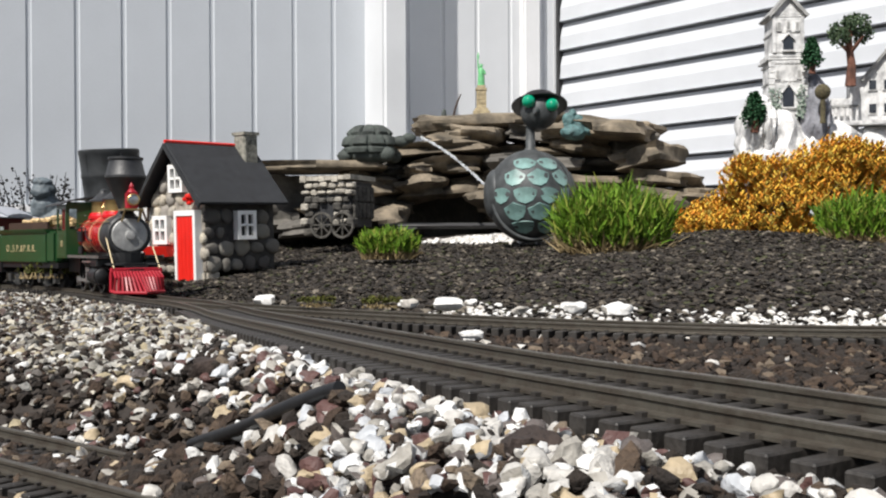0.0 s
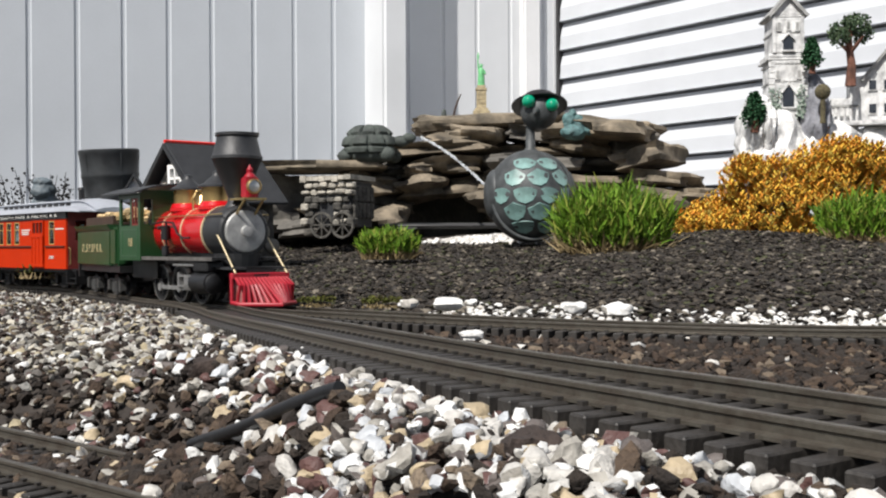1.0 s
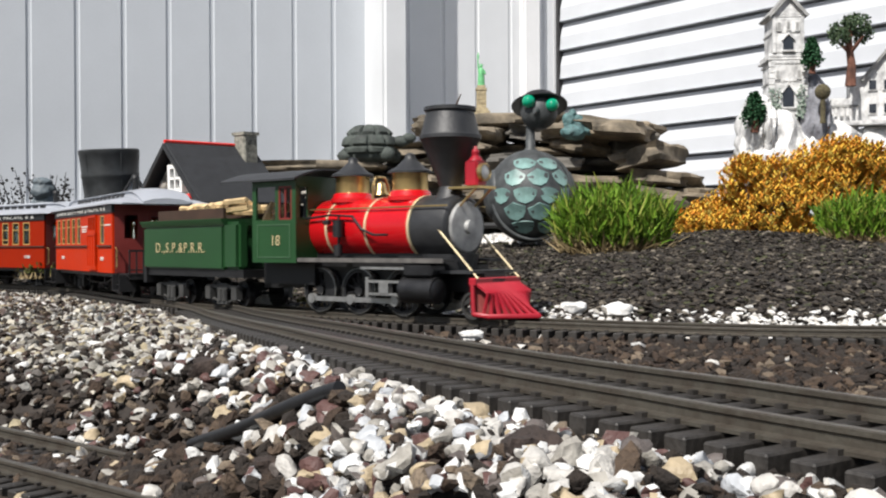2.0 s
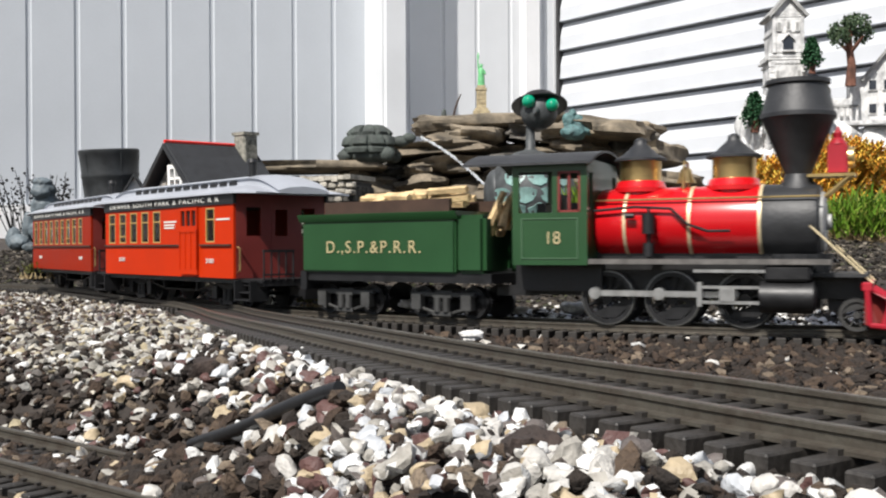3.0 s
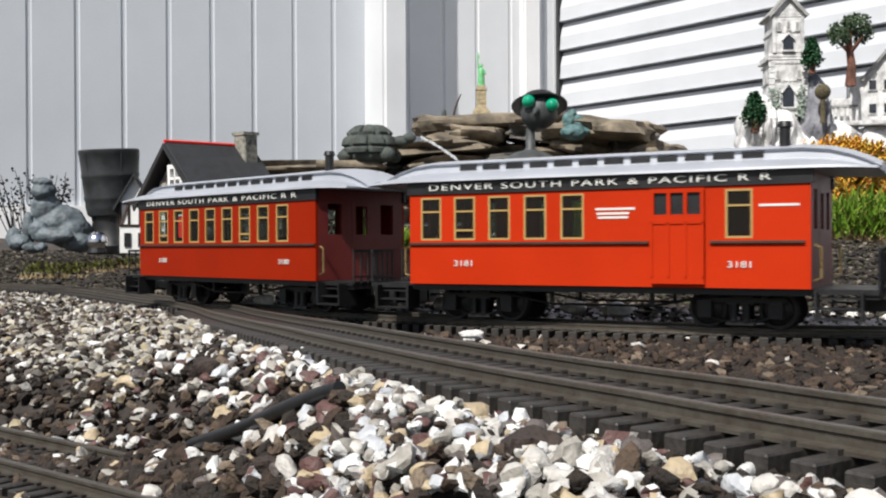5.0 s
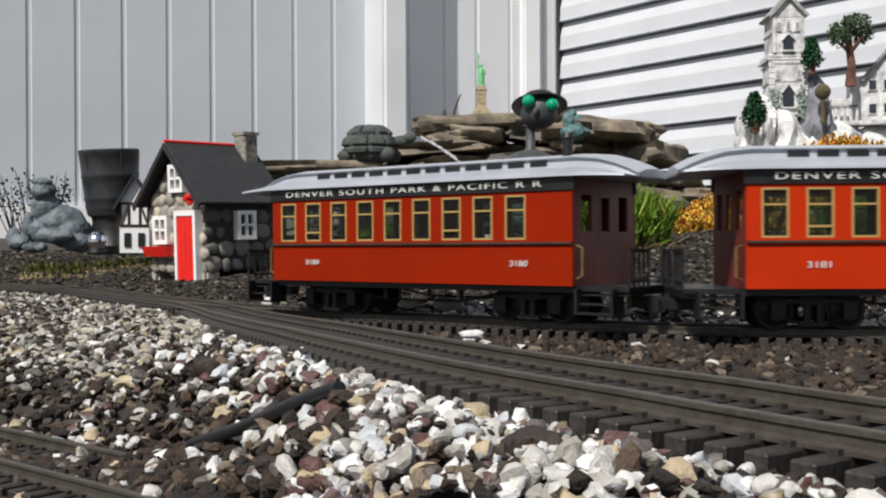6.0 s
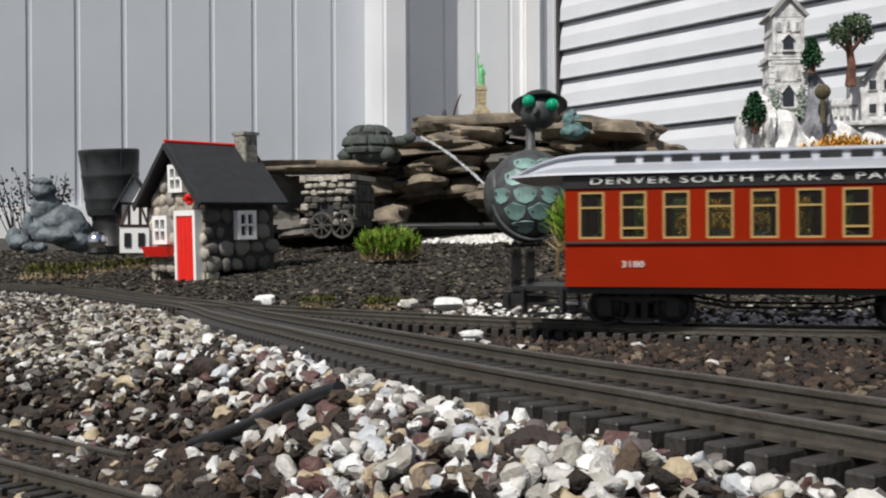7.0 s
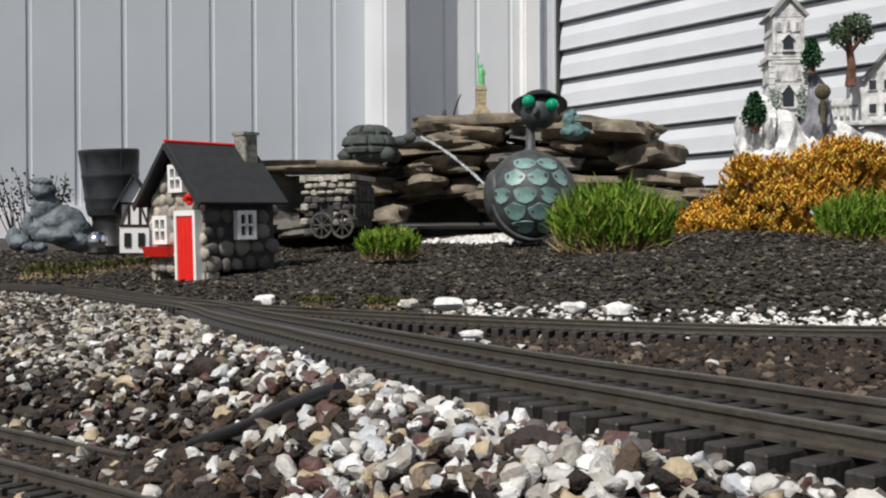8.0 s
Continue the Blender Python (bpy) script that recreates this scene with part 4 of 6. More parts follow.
def near_line(x, y, xs, ys):
    return float(np.sqrt(((xs - x) ** 2 + (ys - y) ** 2).min()))




def ray(px, py, dist):
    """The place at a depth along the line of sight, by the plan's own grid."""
    u, v = (px - 784) / 1800, (435.7 - 0.0046 * (px - 784) - py) / 1800
    return Vector((u * dist, dist, EYE_Z + v * dist))


def land(px, py, lift=0.0):
    """Where a line of sight meets the ground."""
    lo, hi = 0.15, 0.15
    while hi < 4 and ray(px, py, hi).z > ground_z(*ray(px, py, hi).xy) + lift:
        lo, hi = hi, hi + 0.01
    for _ in range(12):
        mid = (lo + hi) / 2
        if ray(px, py, mid).z > ground_z(*ray(px, py, mid).xy) + lift:
            lo = mid
        else:
            hi = mid
    return ray(px, py, hi)


# run of the drip hose
HOSE = [land(a, b, 0.009) for a, b in ((338, 788), (372, 776), (410, 764), (448, 749), (484, 732), (520, 716), (560, 700), (600, 688))]
HOSE_X = np.interp(np.linspace(0, 7, 71), range(8), [p.x for p in HOSE])
HOSE_Y = np.interp(np.linspace(0, 7, 71), range(8), [p.y for p in HOSE])


def build_gravel():
    rnd = random.Random(5)
    gravel, nearest, lava, mulch, white, patch = [], [], [], [], [], []
    y = 0.15
    while y < 2.0:
        step = 0.0041 if y < 0.42 else 0.0046 if y < 0.62 else 0.0056 if y < 0.95 else 0.0078
        half = y * 0.45 + 0.045
        x = -half
        while x < half:
            px, py = x + rnd.uniform(-0.5, 0.5) * step, y + rnd.uniform(-0.5, 0.5) * step
            x += step
            d = behind(px, py)
            if d > 0.0:
                continue
            b = near_line(px, py, BRX, BRY)
            lo = near_line(px, py, LOX, LOY)
            i = int(np.argmin((BRX - px) ** 2 + (BRY - py) ** 2))
            right = px > BRX[i]
            z = ground_z(px, py)
            if d > -0.046 or b < 0.041:
                if rnd.random() < 0.5:
                    lava.append((px, py, z + (0.0015 if d > -0.046 and b > 0.06 and px > 0.03 else -0.004), rnd.uniform(0.003, 0.0060)))
                elif rnd.random() < 0.012:
                    white.append((px, py, z + 0.004, rnd.uniform(0.003, 0.006)))
                continue
            if lo < 0.048 + 0.012 * noise.noise((px * 45, py * 45, 0)) and b > 0.080 + 0.045 * noise.noise((px * 38, py * 38, 5)):
                if rnd.random() < 0.85:
                    (lava if rnd.random() < 0.86 else nearest).append((px, py, z + rnd.uniform(-0.003, 0.002) + (0.0055 if lo < 0.020 else 0.0), rnd.uniform(0.0030, 0.0060)))
                continue
            if right:
                if rnd.random() < 0.75:
                    (lava if rnd.random() < 0.985 else white).append((px, py, z + rnd.uniform(-0.004, 0.002), rnd.uniform(0.003, 0.0068)))
                continue
            dark = 0.26 + 0.40 * (noise.noise((px * 11, py * 11, 3)) > 0.16) + 0.12 + (0.40 if b > 0.15 else 0.0) + (0.55 if lo < 0.075 and b > 0.085 else 0.0)
            fill = nearest if py < 0.60 else gravel
            mound = 0.0008 if b < 0.047 else 0.0030 if b < 0.056 else 0.0040 if b < 0.10 else 0.0015
            if near_line(px, py, HOSE_X, HOSE_Y) < 0.0085:
                continue
            r = rnd.random()
            size = (0.0021 + 0.0024 * rnd.random() ** 2.0) if py < 0.42 else (0.0024 + 0.0028 * rnd.random() ** 2.0) if py < 0.75 else (0.0030 + 0.0034 * rnd.random() ** 1.8)
            (lava if r < dark * 0.55 else fill).append((px, py, z + mound + rnd.uniform(-0.004, 0.003), size))
        y += step * 0.96
    # white edging stones and mulch behind the line
    for _ in range(2600):
        s = rnd.uniform(-0.15, 1.0) ** 1.0
        p, h = on_line(s), heading(s)
        k = rnd.gauss(0.105, 0.035)
        if s < 0.22 and rnd.random() < 0.62:
            continue
        px, py = p.x - math.sin(h) * k, p.y + math.cos(h) * k
        white.append((px, py, ground_z(px, py) - 0.001, rnd.uniform(0.0018, 0.0046)))
    for _ in range(46000):
        py = rnd.uniform(0.75, 2.95)
        px = rnd.uniform(-0.5, 0.5) * py * 1.02
        d = behind(px, py)
        if d < 0.055 or d > (1.35 if px < -0.45 else 1.1 if px < 0.3 else 1.5):
            continue
        mulch.append((px, py, ground_z(px, py) - 0.001, rnd.uniform(0.0020, 0.0058) * (0.75 + 0.22 * py)))
    for _ in range(3800):
        px, py = rnd.uniform(-0.42, 0.30), rnd.uniform(2.15, 2.62)
        if behind(px, py) < 0.99 + 0.05 * noise.noise((px * 6, 0, 1)):
            continue
        patch.append((px, py, ground_z(px, py) + 0.002, rnd.uniform(0.005, 0.009)))
    stones = pebble_shapes(16, 0.66, 3, 0.36)
    rocks = pebble_shapes(12, 0.6, 8, 0.4)
    chips = pebble_shapes(12, 0.28, 4, 0.35)
    scatter("gravel", gravel, stones, M_GRAVEL, "white, grey and tan river gravel beside the tracks", "gravel", 1, 0.7)
    scatter("gravel", nearest, pebble_shapes(24, 0.74, 31, 0.38, True), M_GRAVEL_NEAR, "white marble chips and mixed pebbles by the near rail", "gravel", 6, 0.7)
    scatter("lava_rock", lava, rocks, M_LAVA, "dark brown lava rock between the rails", "lava rock", 2, 0.9, False)
    scatter("mulch", mulch, chips, M_MULCH, "dark grey-brown bark mulch on the planting bed", "mulch", 3, 0.5, False)
    scatter("edging_gravel", white, stones, M_WHITE_STONE, "white stones scattered along the far rail", "gravel", 4, 0.6)
    scatter("white_gravel", patch, stones, M_WHITE_STONE, "patch of bright white gravel before the rock pile", "gravel", 5, 0.6)


build_gravel()


def rock(name, p, size, rz, label, material, category="rock", group="", seed=0, sharp=0.35, tilt=(0, 0), sub=3, rounding=0.32):
    """A weathered stone or slab."""
    rnd = random.Random(seed)
    bm = bmesh.new()
    r = bmesh.ops.create_cube(bm, size=2)
    bmesh.ops.subdivide_edges(bm, edges=bm.edges, cuts=sub, use_grid_fill=True)
    off = Vector((rnd.uniform(-20, 20), rnd.uniform(-20, 20), rnd.uniform(-20, 20)))
    for v in bm.verts:
        c = v.co.copy()
        n = c.normalized()
        q = c.lerp(n * 1.15, rounding)
        q *= 1 + sharp * noise.noise(q * 1.1 + off)
        q.z += 0.10 * noise.noise(Vector((q.x * 3, q.y * 3, 0)) + off)
        q += n * (0.07 * noise.noise(Vector((c.x * 3, c.y * 3, c.z * 8)) + off) + 0.05 * noise.noise(c * 6 + off))
        v.co = Vector((q.x * size[0] / 2, q.y * size[1] / 2, q.z * size[2] / 2))
    ob = part(name, bm, material, None, label, smooth=35)
    ob.matrix_world = Matrix.Translation(p) @ Euler((tilt[0], tilt[1], rz)).to_matrix().to_4x4()
    return tagged(ob, category=category, group=group)


# ---- the slate rock pile ----
def build_rocks():
    rnd = random.Random(21)
    # rows of slabs: height over the bed, half-width left and right, depth
    # rows: height, left and right end, depth of the face
    rows = [(0.150, -0.58, -0.16, 2.86), (0.145, 0.14, 0.78, 2.86), (0.205, -0.34, -0.10, 2.88), (0.200, 0.12, 0.72, 2.84), (0.250, -0.24, 0.64, 2.86), (0.305, -0.25, 0.58, 2.89),
            (0.352, -0.14, 0.50, 2.92), (0.400, -0.04, 0.44, 2.95)]
    seed = 100
    for k, (z, x0, x1, y) in enumerate(rows):
        x = x0
        while x < x1 - 0.05:
            w = min(rnd.uniform(0.12, 0.27), x1 - x + 0.06)
            seed += 1
            h = rnd.uniform(0.036, 0.062)
            rock("slate_slab", (x + w / 2, y + rnd.uniform(-0.10, 0.06), z + rnd.uniform(-0.010, 0.010)), (w * 1.06, rnd.uniform(0.20, 0.32), h), rnd.uniform(-0.30, 0.30),
                 "weathered brown slate slab stacked in the pile", M_SLATE if rnd.random() < 0.7 else M_SLATE_B, "rock", "stacked slate rocks", seed, 0.46,
                 (rnd.uniform(-0.05, 0.10), rnd.uniform(-0.14, 0.14)), 6, 0.42)
            if rnd.random() < 0.5:
                rock("slate_chip", (x + w * rnd.random(), y - 0.06, z + h * 0.62), (w * 0.45, 0.12, 0.022), rnd.uniform(-0.5, 0.5),
                     "thin slate piece wedged between slabs", M_SLATE, "rock", "stacked slate rocks", seed + 500, 0.3, (0, rnd.uniform(-0.2, 0.2)), 3, 0.4)
            x += w * rnd.uniform(0.90, 1.02)
    rock("top_slab", (0.125, 2.90, 0.428), (0.42, 0.20, 0.046), 0.06, "long brown slab across the top of the pile", M_SLATE, "rock", "stacked slate rocks", 61, 0.25, (0, -0.05), 5, 0.5)
    rock("top_slab", (0.47, 2.86, 0.405), (0.26, 0.22, 0.055), -0.3, "broad tan slab on the shoulder of the pile", M_SLATE, "rock", "stacked slate rocks", 62, 0.3, (0, 0.12), 5, 0.45)
    rock("stone_core", (0.22, 3.20, 0.16), (0.85, 0.36, 0.40), 0, "dark rubble heart of the rock pile", M_SLATE_B, "rock", "", 77, 0.25)
    for x, w in ((-0.44, 0.30), (-0.22, 0.26)):
        rock("back_stone", (x, 3.02, 0.165), (w, 0.16, 0.22), 0.1, "dark rubble stone behind the ornaments", M_SLATE_B, "rock", "stacked slate rocks", int(w * 1000), 0.3)
    p = ray(565, 297, 2.78)
    rock("long_slab", p, (0.34, 0.20, 0.026), 0.05, "long flat brown slab lying on smaller stones", M_SLATE, "rock", "stacked slate rocks", 5, 0.25)
    for px, py, w in ((500, 330, 0.07), (495, 365, 0.08), (505, 395, 0.10), (640, 345, 0.06), (655, 380, 0.08)):
        rock("support_stone", ray(px, py, 2.82), (w, 0.12, 0.06), rnd.uniform(-1, 1), "grey stone under the long slab", M_SLATE_B, "rock", "stacked slate rocks", px, 0.3)
    # right shoulder: slabs stepping down to the shrub
    for px, py, w, h, t in ((1090, 232, 0.17, 0.045, 0.1), (1150, 280, 0.13, 0.05, -0.2), (1185, 318, 0.15, 0.04, 0.12), (1215, 352, 0.13, 0.045, 0.0), (1225, 385, 0.12, 0.04, 0.1),
                            (1165, 355, 0.16, 0.05, 0.2)):
        rock("slate_slab", ray(px, py, 2.72), (w, 0.22, h), rnd.uniform(-0.6, 0.2), "weathered brown slate slab stacked in the pile", M_SLATE, "rock", "stacked slate rocks", px + 7, 0.35, (0, t))
    rock("pond_edge", ray(790, 400, 2.62), (0.32, 0.05, 0.016), 0.0, "dark rubber edge of the small pond", M_BLACK, "pond edge", "", 9, 0.15)


build_rocks()

# single white stones by the track
for _px, _py, _d, _w in ((722, 537, 1.02, 0.019), (790, 538, 1.03, 0.030), (833, 536, 1.04, 0.014), (834, 594, 0.80, 0.019), (468, 531, 1.22, 0.026), (1016, 545, 0.98, 0.026),
                         (1095, 550, 0.97, 0.030), (920, 549, 0.99, 0.016)):
    _p = ray(_px, _py, _d)
    rock("white_stone", (_p.x, _p.y, max(_p.z, ground_z(_p.x, _p.y) + 0.003)), (_w * 0.9, _w * 0.7, _w * 0.42), 0.3, "rough white stone beside the rail", M_WHITE_STONE, "stone", "loose white stones", _px, 0.45, rounding=0.85)
for _px, _py, _w, _h in ((940, 800, 0.0150, 0.0100), (370, 655, 0.018, 0.012), (690, 740, 0.008, 0.005), (1205, 850, 0.009, 0.006), (480, 830, 0.012, 0.008), (1110, 770, 0.008, 0.006)):
    _p = land(_px, _py, 0.003)
    rock("lava_boulder", _p, (_w, _w * 0.8, _h), 0.2, "larger dark brown lava rock in the gravel", M_BOULDER, "stone", "lava boulders", _px, 0.5, sub=4, rounding=0.75)


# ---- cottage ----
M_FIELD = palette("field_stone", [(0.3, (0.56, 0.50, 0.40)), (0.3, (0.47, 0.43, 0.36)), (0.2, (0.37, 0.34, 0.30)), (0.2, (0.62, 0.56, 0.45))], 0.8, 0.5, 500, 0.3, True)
# darker copy of the field stone, with the side wall's shade in its colour
M_FIELD_SHADE = palette("shaded_field_stone", [(0.4, (0.20, 0.185, 0.16)), (0.3, (0.30, 0.28, 0.24)), (0.3, (0.12, 0.11, 0.10))], 0.85, 0.5, 500, 0.35, True)
M_MORTAR = mat("grey_mortar", (0.06, 0.055, 0.05), 0.95, vary=0.4, scale=80, bump=0.8)
M_MORTAR_L = mat("pale_mortar", (0.3, 0.27, 0.23), 0.95, vary=0.4, scale=80, bump=0.8)
M_SHINGLE = mat("dark_roof_paper", (0.026, 0.028, 0.032), 0.85, vary=0.3, scale=60, bump=0.6, bump_scale=900)
M_DOOR = mat("scarlet_door_paint", (0.72, 0.02, 0.012), 0.45, vary=0.06)
M_TRIM = mat("white_trim_paint", (0.82, 0.82, 0.8), 0.5, vary=0.06)


def stone_mesh(seed):
    v, f = pebble_shapes(1, 0.55, seed, 0.18, True)[0]
    me = bpy.data.meshes.new("stone")
    me.from_pydata(v.tolist(), [], f.tolist())
    me.shade_smooth()
    return me


def build_cottage():
    yaw = 50
    base = ray(366, 498, 1.85)
    W, L, EAVE, RIDGE = 0.175, 0.168, 0.150, 0.252
    # local x runs along the side wall, local y along the gable wall to the left
    c = thing("stone_cottage", pose(base.x, base.y, base.z, 0, -1.5, yaw), "fieldstone toy cottage with charcoal roof and red door", "toy house")
    bm = bmesh.new()
    box(bm, 0.004, L - 0.004, 0.004, W - 0.004, 0.018, EAVE)
    part("wall_core", bm, M_MORTAR, c)
    bm = bmesh.new()
    prism(bm, [(0.004, 0.018), (W - 0.004, 0.018), (W - 0.004, EAVE), (W / 2, RIDGE - 0.012), (0.004, EAVE)], 0.002, 0.010, "x")
    part("gable", bm, M_MORTAR_L, c)
    bm = bmesh.new()
    prism(bm, [(0.004, EAVE), (W - 0.004, EAVE), (W / 2, RIDGE - 0.012)], L - 0.012, L - 0.004, "x")
    part("gable", bm, M_MORTAR, c)
    for x, y in ((0.012, 0.012), (0.012, W - 0.012), (L - 0.02, 0.012), (L - 0.02, W - 0.012)):
        bm = bmesh.new()
        box(bm, x - 0.012, x + 0.022, y - 0.010, y + 0.014, -0.006, 0.020)
        bevel(bm, 0.005, 2)
        part("foundation_stone", bm, M_FIELD if x < 0.05 else M_FIELD_SHADE, c)
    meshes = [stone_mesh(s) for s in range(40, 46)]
    # same stones again in the shaded colour, for the wall turned from the sun
    meshes_shade = [m.copy() for m in meshes]
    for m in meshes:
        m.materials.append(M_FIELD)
    for m in meshes_shade:
        m.materials.append(M_FIELD_SHADE)
    rnd = random.Random(3)

    def lay(wall, ok):
        z = 0.012
        while z < RIDGE:
            h = rnd.uniform(0.022, 0.034)
            y = rnd.uniform(-0.006, 0.006)
            while y < (W if wall == "gable" else L):
                w = rnd.uniform(0.018, 0.034) if wall == "gable" else rnd.uniform(0.022, 0.042)
                cy, cz = y + w / 2, z + h / 2
                y += w * 0.94
                if not ok(cy, cz, w / 2, h / 2):
                    continue
                ob = new("stone", rnd.choice(meshes if wall == "gable" else meshes_shade))
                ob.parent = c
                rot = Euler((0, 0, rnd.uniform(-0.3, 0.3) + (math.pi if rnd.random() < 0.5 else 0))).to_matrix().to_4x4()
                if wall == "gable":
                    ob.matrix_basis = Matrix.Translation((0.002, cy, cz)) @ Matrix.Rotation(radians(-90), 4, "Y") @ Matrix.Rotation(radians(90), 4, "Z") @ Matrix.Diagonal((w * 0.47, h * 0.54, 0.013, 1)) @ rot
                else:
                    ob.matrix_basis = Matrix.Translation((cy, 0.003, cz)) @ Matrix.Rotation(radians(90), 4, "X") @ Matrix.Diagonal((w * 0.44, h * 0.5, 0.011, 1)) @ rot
            z += h * 0.92

    def gable_ok(y, z, a, b):
        top = EAVE + (RIDGE - 0.018 - EAVE) * (1 - abs(y - W / 2) / (W / 2))
        if z + b * 0.2 > top or y < 0.004 or y > W - 0.004:
            return False
        for y0, y1, z0, z1 in ((0.012, 0.076, 0.0, 0.130), (0.104, 0.152, 0.060, 0.124), (0.052, 0.098, 0.162, 0.218)):
            if y0 < y < y1 and z0 < z < z1:
                return False
        return True

    lay("gable", gable_ok)
    lay("side", lambda y, z, a, b: z < EAVE - 0.008 and 0.004 < y < L - 0.006 and not (0.060 < y < 0.114 and 0.068 < z < 0.132) and not (z < 0.024 and 0.04 < y < 0.15))

    def window(m, w, h):
        bm = bmesh.new()
        t = w * 0.17
        for x0, x1, z0, z1 in ((-w / 2, w / 2, 0, t), (-w / 2, w / 2, h - t, h), (-w / 2, -w / 2 + t, t, h - t), (w / 2 - t, w / 2, t, h - t), (-t * 0.3, t * 0.3, t, h - t),
                               (-w / 2 + t, w / 2 - t, h * 0.5 - t * 0.3, h * 0.5 + t * 0.3)):
            box(bm, x0, x1, -0.008, 0.006, z0, z1)
        ob = part("window", bm, M_TRIM, c, "white-framed window with four dark panes")
        ob.matrix_basis = m
        for i in (0, 1):
            for j in (0, 1):
                bm = bmesh.new()
                box(bm, (-w / 2 + t, t * 0.3)[i], (-t * 0.3, w / 2 - t)[i], -0.001, 0.001, (t, h * 0.5 + t * 0.3)[j], (h * 0.5 - t * 0.3, h - t)[j])
                part("pane", bm, M_BLACK, ob)

    gable_face = Matrix.Rotation(radians(-90), 4, "Z")
    window(Matrix.Translation((-0.002, 0.128, 0.068)) @ gable_face, 0.046, 0.054)
    window(Matrix.Translation((-0.002, 0.076, 0.164)) @ gable_face, 0.044, 0.052)
    window(Matrix.Translation((0.087, -0.004, 0.074)), 0.044, 0.054)
    # door with white surround
    bm = bmesh.new()
    for y0, y1, z0, z1 in ((0.013, 0.020, 0.0, 0.130), (0.070, 0.077, 0.0, 0.130), (0.020, 0.070, 0.120, 0.130)):
        box(bm, -0.014, 0.004, y0, y1, z0, z1)
    d = part("door_frame", bm, M_TRIM, c, "white door surround")
    bm = bmesh.new()
    box(bm, -0.012, 0.002, 0.0202, 0.0698, 0.0, 0.1198)
    for k in range(1, 4):
        box(bm, -0.0126, -0.011, 0.0202 + k * 0.0124 - 0.0004, 0.0202 + k * 0.0124 + 0.0004, 0.002, 0.118)
    part("door", bm, M_DOOR, c, "bright red plank door")
    # flower boxes
    bm = bmesh.new()
    prism(bm, [(-0.024, 0.064), (0.0, 0.064), (0.0, 0.045), (-0.017, 0.045)], 0.092, 0.168, "y")
    part("flower_box", bm, M_DOOR, c, "red window box")
    bm = bmesh.new()
    for _ in range(24):
        p = Vector((rnd.uniform(-0.02, -0.002), rnd.uniform(0.008, 0.036), 0.142 + rnd.uniform(0, 0.014)))
        bmesh.ops.create_icosphere(bm, subdivisions=1, radius=rnd.uniform(0.003, 0.006), matrix=Matrix.Translation(p))
    part("flower_garland", bm, M_DOOR, c, "red garland over the door")
    # roof, two slopes with thickness, ridge cap
    for s in (0, 1):
        bm = bmesh.new()
        y_e, z_e = -0.014, EAVE - 0.012
        pts = [(y_e, z_e), (W / 2, RIDGE), (W / 2, RIDGE + 0.007), (y_e - 0.004, z_e + 0.005)]
        if s:
            pts = [(W - y, z) for y, z in pts]
        prism(bm, pts, -0.022, L + 0.018, "x")
        bevel(bm, 0.0012)
        part("roof_slope", bm, M_SHINGLE, c, "charcoal felt roof slope")
    bm = bmesh.new()
    tube(bm, [(-0.022, W / 2, RIDGE + 0.007), (L + 0.012, W / 2, RIDGE + 0.007)], 0.0035, 6)
    part("ridge_cap", bm, M_DOOR, c, "red ridge cap")
    bm = bmesh.new()
    for s in (0, 1):
        pts = [(-0.014, EAVE - 0.018), (W / 2, RIDGE - 0.006), (W / 2, RIDGE + 0.003), (-0.018, EAVE - 0.008)]
        prism(bm, [(W - y, z) for y, z in pts] if s else pts, -0.026, -0.0222, "x")
    part("bargeboard", bm, M_CHARCOAL, c, "dark bargeboards")
    bm = bmesh.new()
    box(bm, 0.140, 0.174, 0.056, 0.090, 0.19, 0.282)
    bevel(bm, 0.003, 1)
    box(bm, 0.138, 0.176, 0.054, 0.092, 0.278, 0.284)
    part("chimney", bm, mat("chimney_stone", (0.27, 0.26, 0.22), 0.9, vary=0.6, scale=70, bump=1.0, bump_scale=220, second=(0.1, 0.1, 0.08)), c, "mossy stone chimney")


build_cottage()


# ---- half-timbered house behind the cottage ----
def build_timbered():
    p = ray(238, 440, 2.30)
    h = thing("timbered_house", pose(p.x, p.y, p.z - 0.01, 0, 0, 12), "small white half-timbered toy house with dark roof", "toy house")
    bm = bmesh.new()
    prism(bm, [(-0.032, 0), (0.032, 0), (0.032, 0.115), (0, 0.170), (-0.032, 0.115)], 0, 0.09, "y")
    part("wall", bm, M_TRIM, h)
    bm = bmesh.new()
    for x0, z0, x1, z1 in ((-0.03, 0.062, 0.03, 0.062), (-0.03, 0.112, 0.03, 0.112), (-0.03, 0.06, -0.03, 0.115), (0.03, 0.06, 0.03, 0.115), (-0.012, 0.062, -0.012, 0.112), (0.012, 0.062, 0.012, 0.112),
                           (-0.03, 0.062, -0.012, 0.112), (0.03, 0.062, 0.012, 0.112)):
        tube(bm, [(x0, -0.001, z0), (x1, -0.001, z1)], 0.0028, 4)
    part("timber_framing", bm, M_BROWN, h, "dark timber framing")
    for x in (-0.015, 0.015):
        bm = bmesh.new()
        box(bm, x - 0.007, x + 0.007, -0.003, 0.002, 0.014, 0.045)
        part("window", bm, M_BLACK, h)
    for s in (-1, 1):
        bm = bmesh.new()
        prism(bm, [(0, 0.172), (0, 0.180), (s * 0.046, 0.100), (s * 0.043, 0.095)], -0.014, 0.10, "y")
        part("roof_slope", bm, M_SHINGLE, h, "dark roof slope")


build_timbered()

